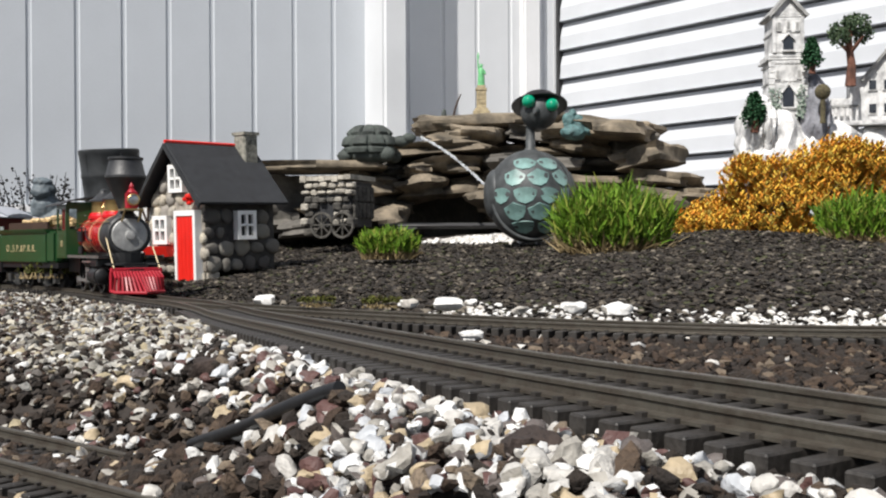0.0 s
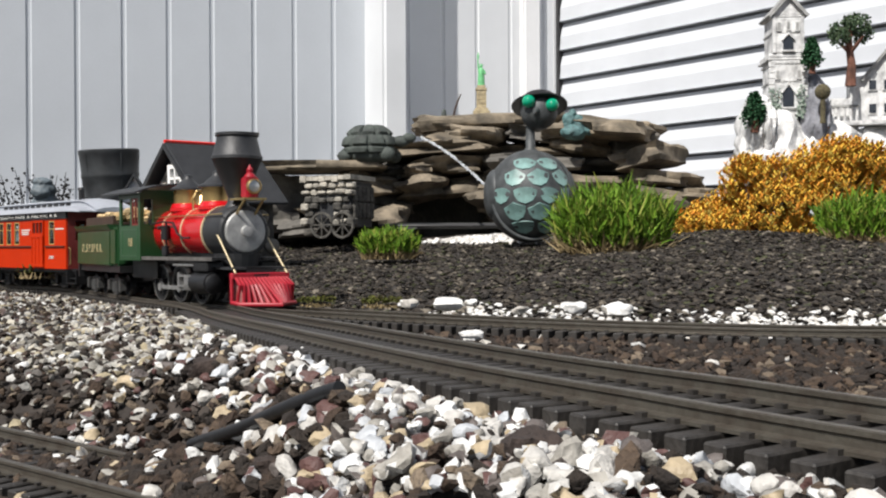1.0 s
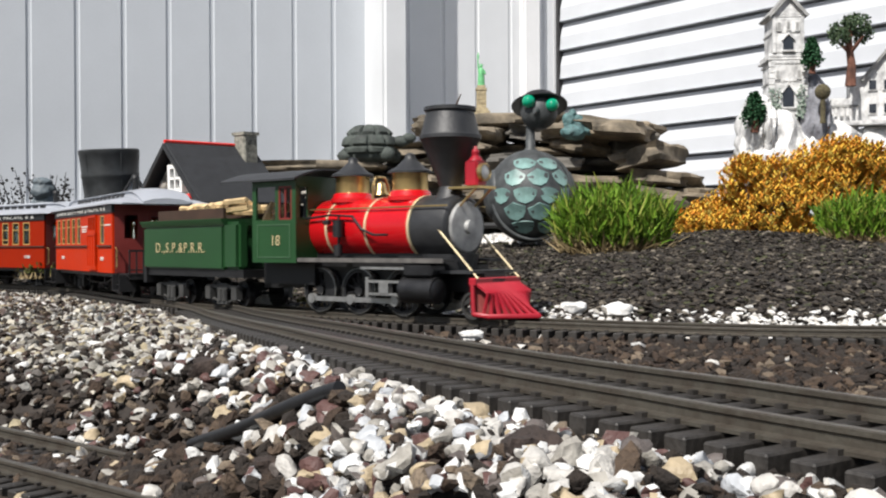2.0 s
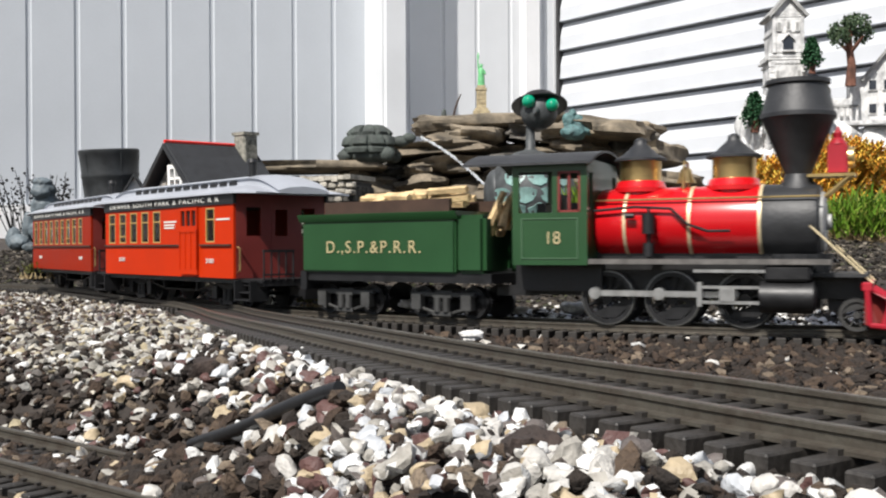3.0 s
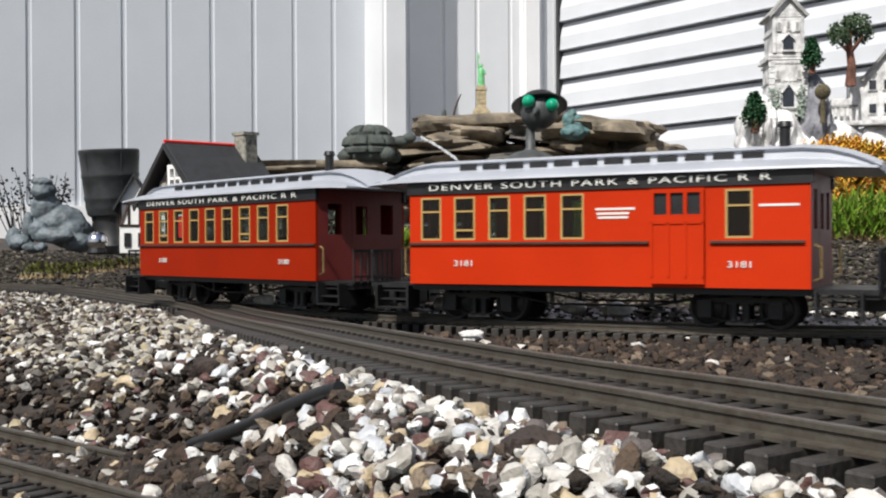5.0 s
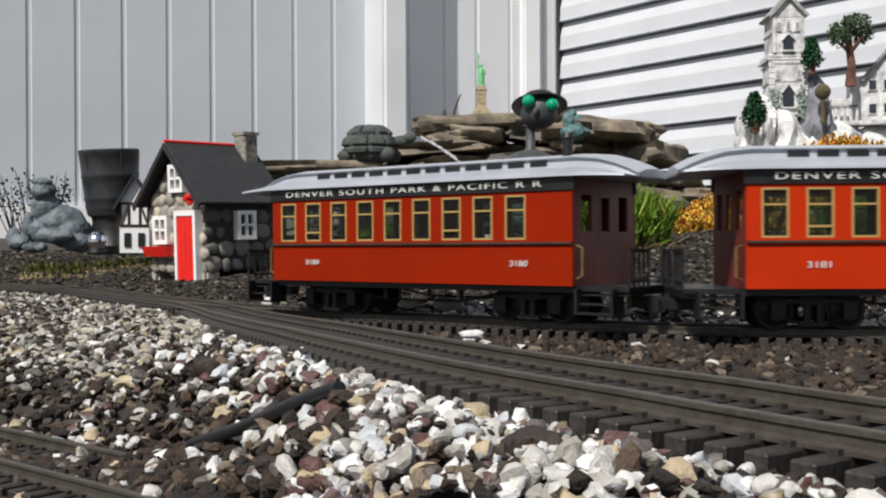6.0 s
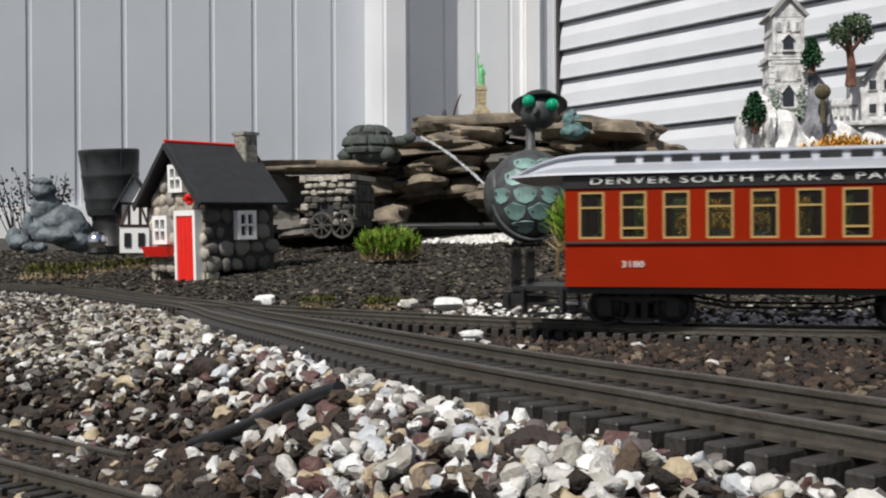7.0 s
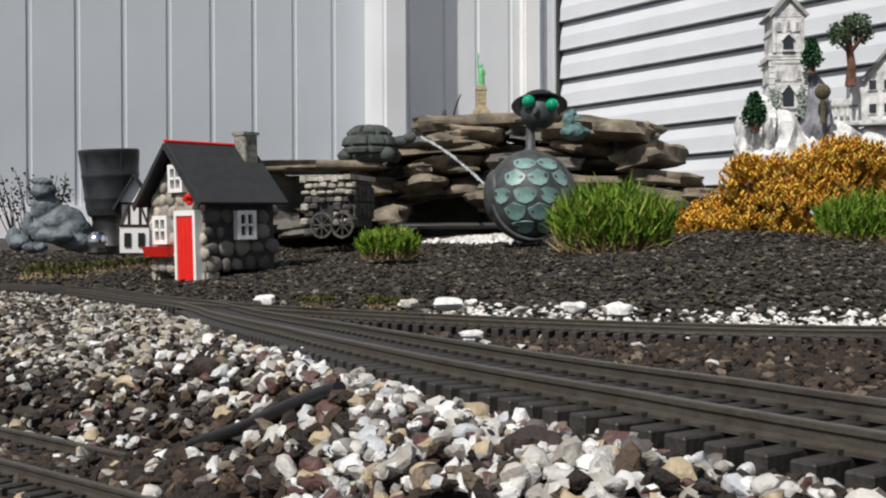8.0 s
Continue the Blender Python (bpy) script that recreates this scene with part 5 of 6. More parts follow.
# ---- barrel, statue, ball ----
M_BARREL = mat("black_ribbed_plastic", (0.03, 0.033, 0.035), 0.45, vary=0.4, scale=30, bump=0.2)


def build_barrel():
    p = ray(200, 440, 2.35)
    b = thing("planter_barrel", Matrix.Translation((p.x, p.y, p.z - 0.006)), "black ribbed plastic barrel tilted on a low dark stand", "barrel")
    lean = Matrix.Translation((0, 0, 0.085)) @ Euler((0.07, -0.035, 0)).to_matrix().to_4x4()
    bm = bmesh.new()
    lathe(bm, [(0.050, -0.004), (0.055, 0.0), (0.0572, 0.010), (0.0590, 0.020), (0.0585, 0.030), (0.0605, 0.034), (0.0608, 0.040), (0.0598, 0.044),
               (0.0625, 0.082), (0.0640, 0.086), (0.0645, 0.092), (0.0635, 0.096), (0.0660, 0.136), (0.0675, 0.139), (0.0675, 0.147), (0.0650, 0.149),
               (0.0620, 0.148), (0.0600, 0.135), (0.050, 0.02)], 40, lean)
    part("barrel_shell", bm, M_BARREL, b, smooth=35)
    for k in range(5):
        bm = bmesh.new()
        a = k * 1.257 + 0.4
        tube(bm, [lean @ Vector((0.058 * math.cos(a), 0.058 * math.sin(a), 0.042)), lean @ Vector((0.0665 * math.cos(a), 0.0665 * math.sin(a), 0.139))], 0.0016, 6)
        part("barrel_seam", bm, M_BARREL, b)
    for k in range(4):
        bm = bmesh.new()
        a = k * math.pi / 2 + 0.6
        tube(bm, [lean @ Vector((0.036 * math.cos(a), 0.036 * math.sin(a), 0.004)), (0.048 * math.cos(a), 0.048 * math.sin(a), -0.004)], 0.007, 8)
        part("stand_leg", bm, M_BLACK, b)
    bm = bmesh.new()
    lathe(bm, [(0.056, -0.008), (0.060, 0.012), (0.050, 0.030), (0.045, 0.066), (0.049, 0.084), (0.02, 0.084)], 24)
    part("stand", bm, M_BLACK, b, "dark moulded stand", smooth=40)


build_barrel()


def lumps(name, m, balls, material, label, category, detail=4, rough=0.07, freq=45.0):
    """One plain mesh of rounded masses, remeshed into one skin: balls are (x, y, z, rx, ry, rz)."""
    bm = bmesh.new()
    for x, y, z, a, b, c in balls:
        bmesh.ops.create_icosphere(bm, subdivisions=detail, radius=1, matrix=Matrix.Translation((x, y, z)) @ Matrix.Diagonal((a, b, c, 1)))
    bm.normal_update()
    for v in bm.verts:
        v.co += v.normal * rough * 0.06 * (noise.noise(v.co * freq) + 0.7 * noise.noise(v.co * freq * 3))
    ob = part(name, bm, material, None, label, smooth=60)
    rm = ob.modifiers.new("skin", "REMESH")
    rm.mode, rm.voxel_size, rm.use_smooth_shade = "VOXEL", max(0.0016, max(b[3] for b in balls) / 34), True
    ob.matrix_world = m
    return tagged(ob, category=category)


M_BLUEGREY = mat("blue_grey_cast_stone", (0.115, 0.142, 0.158), 0.6, vary=0.5, scale=30, bump=0.5, bump_scale=160, second=(0.055, 0.068, 0.075))
_p = ray(85, 446, 2.30)
lumps("frog_statue", Matrix.Translation(_p), [(0.022, 0.01, 0.062, 0.062, 0.045, 0.046), (0.045, 0.01, 0.045, 0.050, 0.045, 0.040), (-0.004, 0.0, 0.098, 0.034, 0.032, 0.038),
      (-0.006, -0.006, 0.140, 0.028, 0.026, 0.020), (-0.006, -0.012, 0.156, 0.022, 0.020, 0.012), (-0.006, -0.026, 0.132, 0.022, 0.014, 0.010),
      (-0.036, -0.018, 0.052, 0.014, 0.014, 0.040), (-0.054, -0.026, 0.020, 0.026, 0.022, 0.018), (0.030, -0.044, 0.036, 0.046, 0.016, 0.017), (-0.006, -0.040, 0.046, 0.020, 0.014, 0.024),
      (-0.016, -0.052, 0.010, 0.020, 0.014, 0.012), (0.008, -0.054, 0.009, 0.012, 0.014, 0.010), (-0.070, -0.016, 0.030, 0.018, 0.018, 0.026), (0.072, -0.010, 0.022, 0.030, 0.028, 0.022)],
      M_BLUEGREY, "blue-grey cast stone frog lying on the bed", "statue", 4, 0.05)
_p = ray(172, 428, 2.25)
_t = thing("gazing_ball", Matrix.Translation(_p), "small mirrored silver ball on a dark ring", "gazing ball")
_bm = bmesh.new()
bmesh.ops.create_uvsphere(_bm, u_segments=24, v_segments=16, radius=0.023)
part("ball", _bm, mat("mirror_silver", (0.75, 0.75, 0.78), 0.08, 1.0, 0.05), _t, smooth=60)
_bm = bmesh.new()
lathe(_bm, [(0.019, -0.028), (0.021, -0.024), (0.018, -0.012), (0.012, -0.012)], 20)
part("ring", _bm, M_BLACK, _t)


# ---- stone wagon ----
M_WAGON_DARK = mat("dark_carved_stone", (0.085, 0.08, 0.07), 0.9, vary=0.6, scale=60, bump=1.0, bump_scale=200, second=(0.03, 0.028, 0.025))


def build_wagon():
    p = ray(582, 418, 2.45)
    g = thing("stone_wagon", Matrix.Translation((p.x, p.y, p.z - 0.008)) @ Matrix.Rotation(radians(-26), 4, "Z"), "grey carved-stone covered wagon model with spoked wheels", "ornament")
    stone = mat("carved_pale_stone", (0.42, 0.39, 0.33), 0.9, vary=0.6, scale=40, bump=1.0, bump_scale=180, second=(0.16, 0.15, 0.13))
    rnd = random.Random(8)
    bm = bmesh.new()
    box(bm, -0.070, 0.062, 0.002, 0.10, 0.03, 0.138)
    part("core", bm, M_CHARCOAL, g)
    for z in range(6):
        x = -0.073 + (z % 2) * 0.008
        while x < 0.058:
            w = rnd.uniform(0.018, 0.030)
            if not (z < 3 and (-0.036 < x + w / 2 < 0.012)):
                bm = bmesh.new()
                box(bm, x, x + w - 0.002, -0.004 - rnd.uniform(0, 0.012), 0.012, 0.036 + z * 0.0175 + rnd.uniform(-0.003, 0.002), 0.036 + z * 0.0175 + rnd.uniform(0.011, 0.0170))
                bevel(bm, 0.0034)
                part("block", bm, stone if z > 3 or rnd.random() < 0.28 else M_WAGON_DARK, g)
            x += w
    for side in (0, 1):
        for k in range(5):
            bm = bmesh.new()
            box(bm, 0.0615, 0.0700, 0.006 + k * 0.019, 0.023 + k * 0.019, 0.05 + side * 0.04, 0.088 + side * 0.04)
            bevel(bm, 0.0022)
            part("block", bm, M_WAGON_DARK, g)
    for x in (-0.012, 0.046):
        bm = bmesh.new()
        m = Matrix.Translation((x, -0.012, 0.034)) @ Matrix.Rotation(radians(90), 4, "X")
        lathe(bm, [(0.027, -0.003), (0.032, -0.003), (0.032, 0.003), (0.027, 0.003), (0.027, -0.003)], 24, m)
        for i in range(8):
            a = i * math.pi / 4
            tube(bm, [(x, -0.012, 0.034), (x + 0.029 * math.cos(a), -0.012, 0.034 + 0.029 * math.sin(a))], 0.002, 5)
        part("spoked_wheel", bm, M_WAGON_DARK, g, "carved spoked wheel")
    bm = bmesh.new()
    for i in range(8):
        a = -0.075 + i * 0.0180
        box(bm, a, a + 0.0170, -0.012, 0.108, 0.140 + rnd.uniform(-0.002, 0.003), 0.152 + rnd.uniform(-0.002, 0.002))
    part("roof_slab", bm, stone, g)


build_wagon()


# ---- turtle, small figures on the rocks ----
M_TURTLE = mat("green_grey_cast_stone", (0.058, 0.070, 0.062), 0.75, vary=0.5, scale=35, bump=0.9, bump_scale=130, second=(0.03, 0.036, 0.033))


def build_turtle():
    p = ray(655, 288, 2.72)
    t = thing("turtle_statue", Matrix.Translation((p.x, p.y, p.z)) @ Matrix.Rotation(radians(-12), 4, "Z"), "green-grey cast stone turtle fountain on a slab", "statue")
    bm = bmesh.new()
    bmesh.ops.create_uvsphere(bm, u_segments=72, v_segments=36, radius=1)
    for v in bm.verts:
        a = math.atan2(v.co.y, v.co.x)
        plate = min(1.0, 2.2 * abs(math.sin(a * 4.5 + (1.57 if v.co.z > 0.48 else 0)))) * min(1.0, 2.2 * abs(math.sin(v.co.z * 6.5)))
        k = 0.93 + 0.14 * plate
        v.co = Vector((v.co.x * 0.072 * k, v.co.y * 0.058 * k, max(v.co.z, -0.25) * 0.062 * k + 0.040))
    bmesh.ops.create_icosphere(bm, subdivisions=3, radius=1, matrix=Matrix.Translation((0, 0, 0.018)) @ Matrix.Diagonal((0.064, 0.048, 0.026, 1)))
    for x, y, z, a, b, c in ((0.058, -0.034, 0.018, 0.022, 0.016, 0.020), (-0.058, -0.030, 0.016, 0.022, 0.016, 0.018), (0.058, 0.034, 0.018, 0.022, 0.016, 0.020), (-0.058, 0.03, 0.016, 0.022, 0.016, 0.018),
                             (0.086, 0, 0.054, 0.026, 0.016, 0.016), (0.108, 0, 0.062, 0.020, 0.015, 0.014), (-0.078, 0, 0.02, 0.014, 0.008, 0.008)):
        bmesh.ops.create_icosphere(bm, subdivisions=2, radius=1, matrix=Matrix.Translation((x, y, z)) @ Matrix.Diagonal((a, b, c, 1)))
    part("turtle_body", bm, M_TURTLE, t, smooth=40)
    # the thin jet from its mouth: drops along the arc
    a, b = ray(745, 243, 2.66), ray(868, 338, 2.30)
    rnd = random.Random(4)
    bm = bmesh.new()
    for i in range(90):
        u = i / 89
        q = a.lerp(b, u) + Vector((0, 0, 0.05 * u * (1 - u)))
        q += Vector((rnd.gauss(0, 0.0006), rnd.gauss(0, 0.0006), rnd.gauss(0, 0.0008)))
        bmesh.ops.create_icosphere(bm, subdivisions=1, radius=rnd.uniform(0.0014, 0.0030), matrix=Matrix.Translation(q) @ Matrix.Rotation(-0.6, 4, "Y") @ Matrix.Diagonal((1.8, 1, 1, 1)))
    water = mat("clear_water_drops", (0.85, 0.88, 0.9), 0.08, vary=0.02)
    water.node_tree.nodes["Principled BSDF"].inputs["Transmission Weight"].default_value = 0.55
    tagged(part("water_jet", bm, water, None, "thin sparkling jet of water from the turtle's mouth", smooth=60), category="water", kind="stuff")


build_turtle()


def build_liberty():
    p = ray(853, 204, 2.92)
    t = thing("green_statuette", Matrix.Translation(p), "small bright green robed statuette on a tan stepped pedestal", "statuette")
    sand = mat("tan_pedestal", (0.42, 0.35, 0.22), 0.85, vary=0.35, scale=80, bump=0.4)
    bm = bmesh.new()
    for r, z0, z1 in ((0.024, 0, 0.010), (0.019, 0.010, 0.018), (0.014, 0.018, 0.070), (0.016, 0.070, 0.076), (0.012, 0.076, 0.084)):
        box(bm, -r, r, -r, r, z0, z1)
    for z in (0.03, 0.043, 0.056):
        for x in (-0.007, 0, 0.007):
            box(bm, x - 0.002, x + 0.002, -0.0155, -0.013, z, z + 0.008)
    part("pedestal", bm, sand, t, "tan stepped pedestal")
    bm = bmesh.new()
    lathe(bm, [(0.0105, 0.084), (0.010, 0.100), (0.0085, 0.118), (0.0095, 0.128), (0.005, 0.134), (0.003, 0.136)], 12)
    bmesh.ops.create_icosphere(bm, subdivisions=2, radius=0.0048, matrix=Matrix.Translation((0, 0, 0.140)))
    tube(bm, [(-0.007, 0, 0.130), (-0.009, 0, 0.148), (-0.0085, 0, 0.160)], [0.003, 0.0024, 0.002], 8)
    tube(bm, [(-0.0085, 0, 0.160), (-0.0088, 0, 0.168), (-0.0085, 0, 0.180)], [0.0025, 0.0035, 0.0006], 8)
    tube(bm, [(0.008, -0.002, 0.128), (0.011, -0.006, 0.116)], [0.003, 0.003], 8)
    for k in range(5):
        a = radians(30 + k * 30)
        tube(bm, [(0.004 * math.cos(a), 0, 0.141 + 0.004 * math.sin(a)), (0.009 * math.cos(a), 0, 0.141 + 0.009 * math.sin(a))], [0.001, 0.0003], 5)
    part("figure", bm, mat("bright_verdigris", (0.16, 0.52, 0.22), 0.6, vary=0.3, scale=90), t, "bright green figure with raised torch", smooth=45)


build_liberty()
_bm = bmesh.new()
tube(_bm, [ray(803, 212, 2.9), ray(806, 195, 2.9), ray(811, 180, 2.9), ray(817, 167, 2.9)], [0.0035, 0.003, 0.0028, 0.0015], 7)
tagged(part("twig", _bm, M_BROWN, None, "bare brown twig standing in the rocks"), category="twig")
_bm = bmesh.new()
lathe(_bm, [(0.020, 0), (0.016, 0.006), (0.008, 0.012), (0.006, 0.026), (0.001, 0.034)], 12)
_o = part("small_cone", _bm, M_TURTLE, None, "small dark pointed ornament on the top slab", smooth=30)
_o.matrix_world = Matrix.Translation(ray(787, 214, 2.85))
tagged(_o, category="ornament")
lumps("verdigris_ornament", Matrix.Translation(ray(1017, 243, 2.66)), [(0, 0, 0.012, 0.034, 0.03, 0.020), (-0.014, 0, 0.040, 0.016, 0.014, 0.024), (0.012, 0, 0.036, 0.018, 0.016, 0.022), (0.028, 0, 0.014, 0.018, 0.018, 0.012), (-0.004, 0, 0.062, 0.010, 0.010, 0.012)],
      mat("pale_verdigris", (0.085, 0.17, 0.17), 0.7, vary=0.6, scale=60, bump=0.5, second=(0.05, 0.09, 0.09)), "blue-green weathered frog ornament on the rocks", "ornament")


# ---- bird ornament with a glass mosaic body ----
def build_bird():
    c = ray(938, 348, 2.20)
    R = 0.093
    t = thing("ball_bird", Matrix.Translation((c.x, c.y, c.z)), "dark metal garden bird with round glass mosaic body", "garden ornament")
    iron = mat("dark_pewter", (0.070, 0.076, 0.078), 0.55, 0.2, 0.4, 40, 0.2)
    bm = bmesh.new()
    bmesh.ops.create_uvsphere(bm, u_segments=40, v_segments=26, radius=R)
    for v in bm.verts:
        v.co.z *= 1.08
    part("body", bm, iron, t, smooth=60)
    aqua = mat("aqua_glass", (0.17, 0.29, 0.27), 0.42, vary=0.45, scale=25, island=0.25, coat=0.3)
    front = Matrix.Rotation(radians(8), 4, "Z")
    # fish-scale panes between dark lead lines on the breast
    rnd = random.Random(2)
    for row in range(5):
        el = radians(42 - row * 21)
        n = (2, 3, 4, 3, 2)[row]
        for i in range(n):
            az = radians(-90 + (i - (n - 1) / 2) * 33 / max(0.7, math.cos(el)) + 8 + rnd.uniform(-2, 2) - (0 if row % 2 else 2))
            bm = bmesh.new()
            w, h = 0.0262 * rnd.uniform(0.95, 1.04), 0.0200 * rnd.uniform(0.95, 1.05)
            pts = [(-w * 0.96, h * 0.45), (-w * 0.5, h * 0.72), (0, h * (1.05 if row % 2 else 0.80)), (w * 0.5, h * 0.72), (w * 0.96, h * 0.45), (w * 0.90, -h * 0.10),
                   (w * 0.60, -h * 0.70), (0, -h * 1.02), (-w * 0.60, -h * 0.70), (-w * 0.90, -h * 0.10)]
            lo = [bm.verts.new((x, y, -0.005)) for x, y in pts]
            hi = [bm.verts.new((x * 0.94, y * 0.94, 0.0006 - 0.0042 * (abs(x) / w) ** 2)) for x, y in pts]
            top = bm.verts.new((0, 0, 0.0012))
            for k in range(10):
                bm.faces.new((lo[k], lo[(k + 1) % 10], hi[(k + 1) % 10], hi[k]))
                bm.faces.new((hi[k], hi[(k + 1) % 10], top))
            bm.faces.new(lo[::-1])
            nrm = Vector((math.cos(az) * math.cos(el), math.sin(az) * math.cos(el), math.sin(el)))
            side = Vector((-math.sin(az), math.cos(az), 0))
            up = nrm.cross(side)
            rot = Matrix((side, up, nrm)).transposed().to_4x4()
            ob = part("glass_pane", bm, aqua, t, "pale aqua glass scale", smooth=40)
            ob.matrix_basis = Matrix.Translation(Vector((nrm.x * R, nrm.y * R, nrm.z * R * 1.08))) @ rot @ Matrix.Rotation(rnd.uniform(-0.12, 0.12), 4, "Z")
    bm = bmesh.new()
    tube(bm, [(R * 0.93 * math.cos(k * math.pi / 24) + 0.004, -R * 0.40 + 0.012 * math.sin(k * math.pi / 24), R * 1.0 * math.sin(k * math.pi / 24)) for k in range(49)], 0.0042, 8)
    part("breast_rim", bm, iron, t, "raised dark metal rim", smooth=60)
    for s in (-1, 1):
        bm = bmesh.new()
        bmesh.ops.create_uvsphere(bm, u_segments=20, v_segments=12, radius=1, matrix=Matrix.Translation((s * 0.074, 0.006, 0.004)) @ Matrix.Diagonal((0.026, 0.058, 0.056, 1)))
        part("wing", bm, iron, t, "dark metal wing", smooth=60)
    bm = bmesh.new()
    lathe(bm, [(0.020, 0.095), (0.0105, 0.104), (0.0095, 0.160), (0.014, 0.172)], 16, Matrix.Translation((0.002, 0, 0)))
    part("neck", bm, iron, t, smooth=50)
    bm = bmesh.new()
    bmesh.ops.create_uvsphere(bm, u_segments=24, v_segments=16, radius=0.040, matrix=Matrix.Translation((0.020, -0.006, 0.182)))
    cyl(bm, (0.012, -0.040, 0.180), (0.004, -0.066, 0.170), 0.009, 0.001, seg=10)
    h = part("head", bm, iron, t, "round dark head", smooth=60)
    bm = bmesh.new()
    lathe(bm, [(0.060, -0.002), (0.061, 0.001), (0.040, 0.012), (0.034, 0.022), (0.018, 0.030), (0.003, 0.032)], 28, Matrix.Translation((0.022, 0.004, 0.196)) @ Matrix.Rotation(radians(-20), 4, "X"))
    part("hat", bm, M_BLACK, h, "black domed hat brim", smooth=40)
    eye = mat("emerald_glass", (0.0, 0.30, 0.16), 0.08, vary=0.1, coat=0.6)
    for s in (-1, 1):
        bm = bmesh.new()
        bmesh.ops.create_uvsphere(bm, u_segments=16, v_segments=12, radius=0.0145, matrix=Matrix.Translation((0.020 + s * 0.025, -0.040, 0.196 - s * 0.004)))
        part("eye", bm, eye, h, "green glass eye", smooth=60)


build_bird()


# ---- plants ----
def blade_mesh(bm, base, direction, length, width, droop, rnd):
    side = direction.cross(Vector((rnd.uniform(-1, 1), rnd.uniform(-1, 1), 0.2))).normalized()
    pts = []
    for k in range(4):
        u = k / 3
        q = base + direction * length * u + Vector((direction.x, direction.y, -1)) * droop * length * u * u
        w = width * (1 - u) ** 0.7
        pts.append((q - side * w, q + side * w))
    vs = [(bm.verts.new(a), bm.verts.new(b)) for a, b in pts[:-1]]
    tip = bm.verts.new((pts[-1][0] + pts[-1][1]) / 2)
    for (a, b), (c, d) in zip(vs, vs[1:]):
        bm.faces.new((a, b, d, c))
    bm.faces.new((vs[-1][0], vs[-1][1], tip))


def leaf_mat(name, stops, rough=0.55):
    m = palette(name, stops, rough, 0.2, 300, 0.2)
    m.node_tree.nodes["Principled BSDF"].inputs["Specular IOR Level"].default_value = 0.15
    return m


M_BLADE = leaf_mat("grass_blade", [(0.36, (0.10, 0.20, 0.018)), (0.30, (0.17, 0.29, 0.03)), (0.16, (0.06, 0.11, 0.013)), (0.18, (0.27, 0.30, 0.06))])
M_MOSS = leaf_mat("olive_moss", [(0.5, (0.09, 0.10, 0.025)), (0.3, (0.14, 0.14, 0.035)), (0.2, (0.06, 0.05, 0.025))])
M_STRAW = leaf_mat("dry_straw", [(0.6, (0.30, 0.23, 0.12)), (0.4, (0.2, 0.15, 0.08))])
M_AMBER = leaf_mat("amber_needles", [(0.36, (0.68, 0.36, 0.045)), (0.24, (0.58, 0.23, 0.03)), (0.2, (0.72, 0.48, 0.07)), (0.20, (0.42, 0.32, 0.06))])


def tuft(name, px, py, dist, width, height, blades, label, seed, green=M_BLADE):
    rnd = random.Random(seed)
    p = ray(px, py, dist)
    g = thing(name, Matrix.Translation(p), label, "plant", "grass clumps")
    bm = bmesh.new()
    for _ in range(blades // 4):
        r, a = width / 2 * math.sqrt(rnd.random()) * 0.86, rnd.uniform(0, 6.283)
        lean = r / (width / 2)
        stem = Vector((math.cos(a) * lean * 0.30 + rnd.gauss(0, 0.10), math.sin(a) * lean * 0.30 + rnd.gauss(0, 0.10), 1)).normalized()
        tall = height * math.sqrt(max(0.15, 1 - 0.85 * lean * lean)) * rnd.uniform(0.70, 1.05)
        foot = Vector((r * math.cos(a), r * 0.8 * math.sin(a), 0))
        for k in range(8):
            u = 0.26 + 0.68 * k / 7
            d = (stem + Vector((rnd.gauss(0, 0.42), rnd.gauss(0, 0.42), rnd.uniform(0.1, 0.7)))).normalized()
            blade_mesh(bm, foot + stem * tall * u * 0.8, d, rnd.uniform(0.16, 0.31) * height, 0.0015 + 0.0012 * rnd.random(), rnd.uniform(0.0, 0.45), rnd)
    tagged(part("foliage", bm, green, g, "fine upright green blades"), kind="stuff")
    bm = bmesh.new()
    for _ in range(int(blades * 0.6)):
        r, a = width / 2 * math.sqrt(rnd.random()) * 0.85, rnd.uniform(0, 6.283)
        base = Vector((r * math.cos(a), r * 0.8 * math.sin(a), -0.004))
        d = Vector((rnd.gauss(0, 0.4), rnd.gauss(0, 0.4), rnd.uniform(0.5, 1))).normalized()
        blade_mesh(bm, base, d, height * rnd.uniform(0.2, 0.50), 0.0017, rnd.uniform(0, 0.3), rnd)
    tagged(part("straw", bm, M_STRAW, g, "dry straw stems at the foot"), kind="stuff")


tuft("grass_clump", 1085, 452, 1.90, 0.225, 0.162, 2200, "dense bright green grass clump with straw foot", 1)
tuft("grass_clump", 688, 455, 1.90, 0.120, 0.070, 900, "low green grass clump with dry stems", 2)
tuft("grass_clump", 1540, 432, 2.05, 0.210, 0.128, 1900, "broad green grass clump beside the amber shrub", 3)
for _i, (_px, _py, _d, _w, _h) in enumerate(((675, 538, 1.10, 0.05, 0.012), (560, 536, 1.14, 0.05, 0.010), (90, 488, 1.75, 0.14, 0.03), (230, 470, 1.9, 0.12, 0.02), (150, 478, 1.8, 0.12, 0.022))):
    tuft("moss_clump", _px, _py, _d, _w, _h, 160, "small flat tuft of olive green weeds", 30 + _i, M_MOSS)


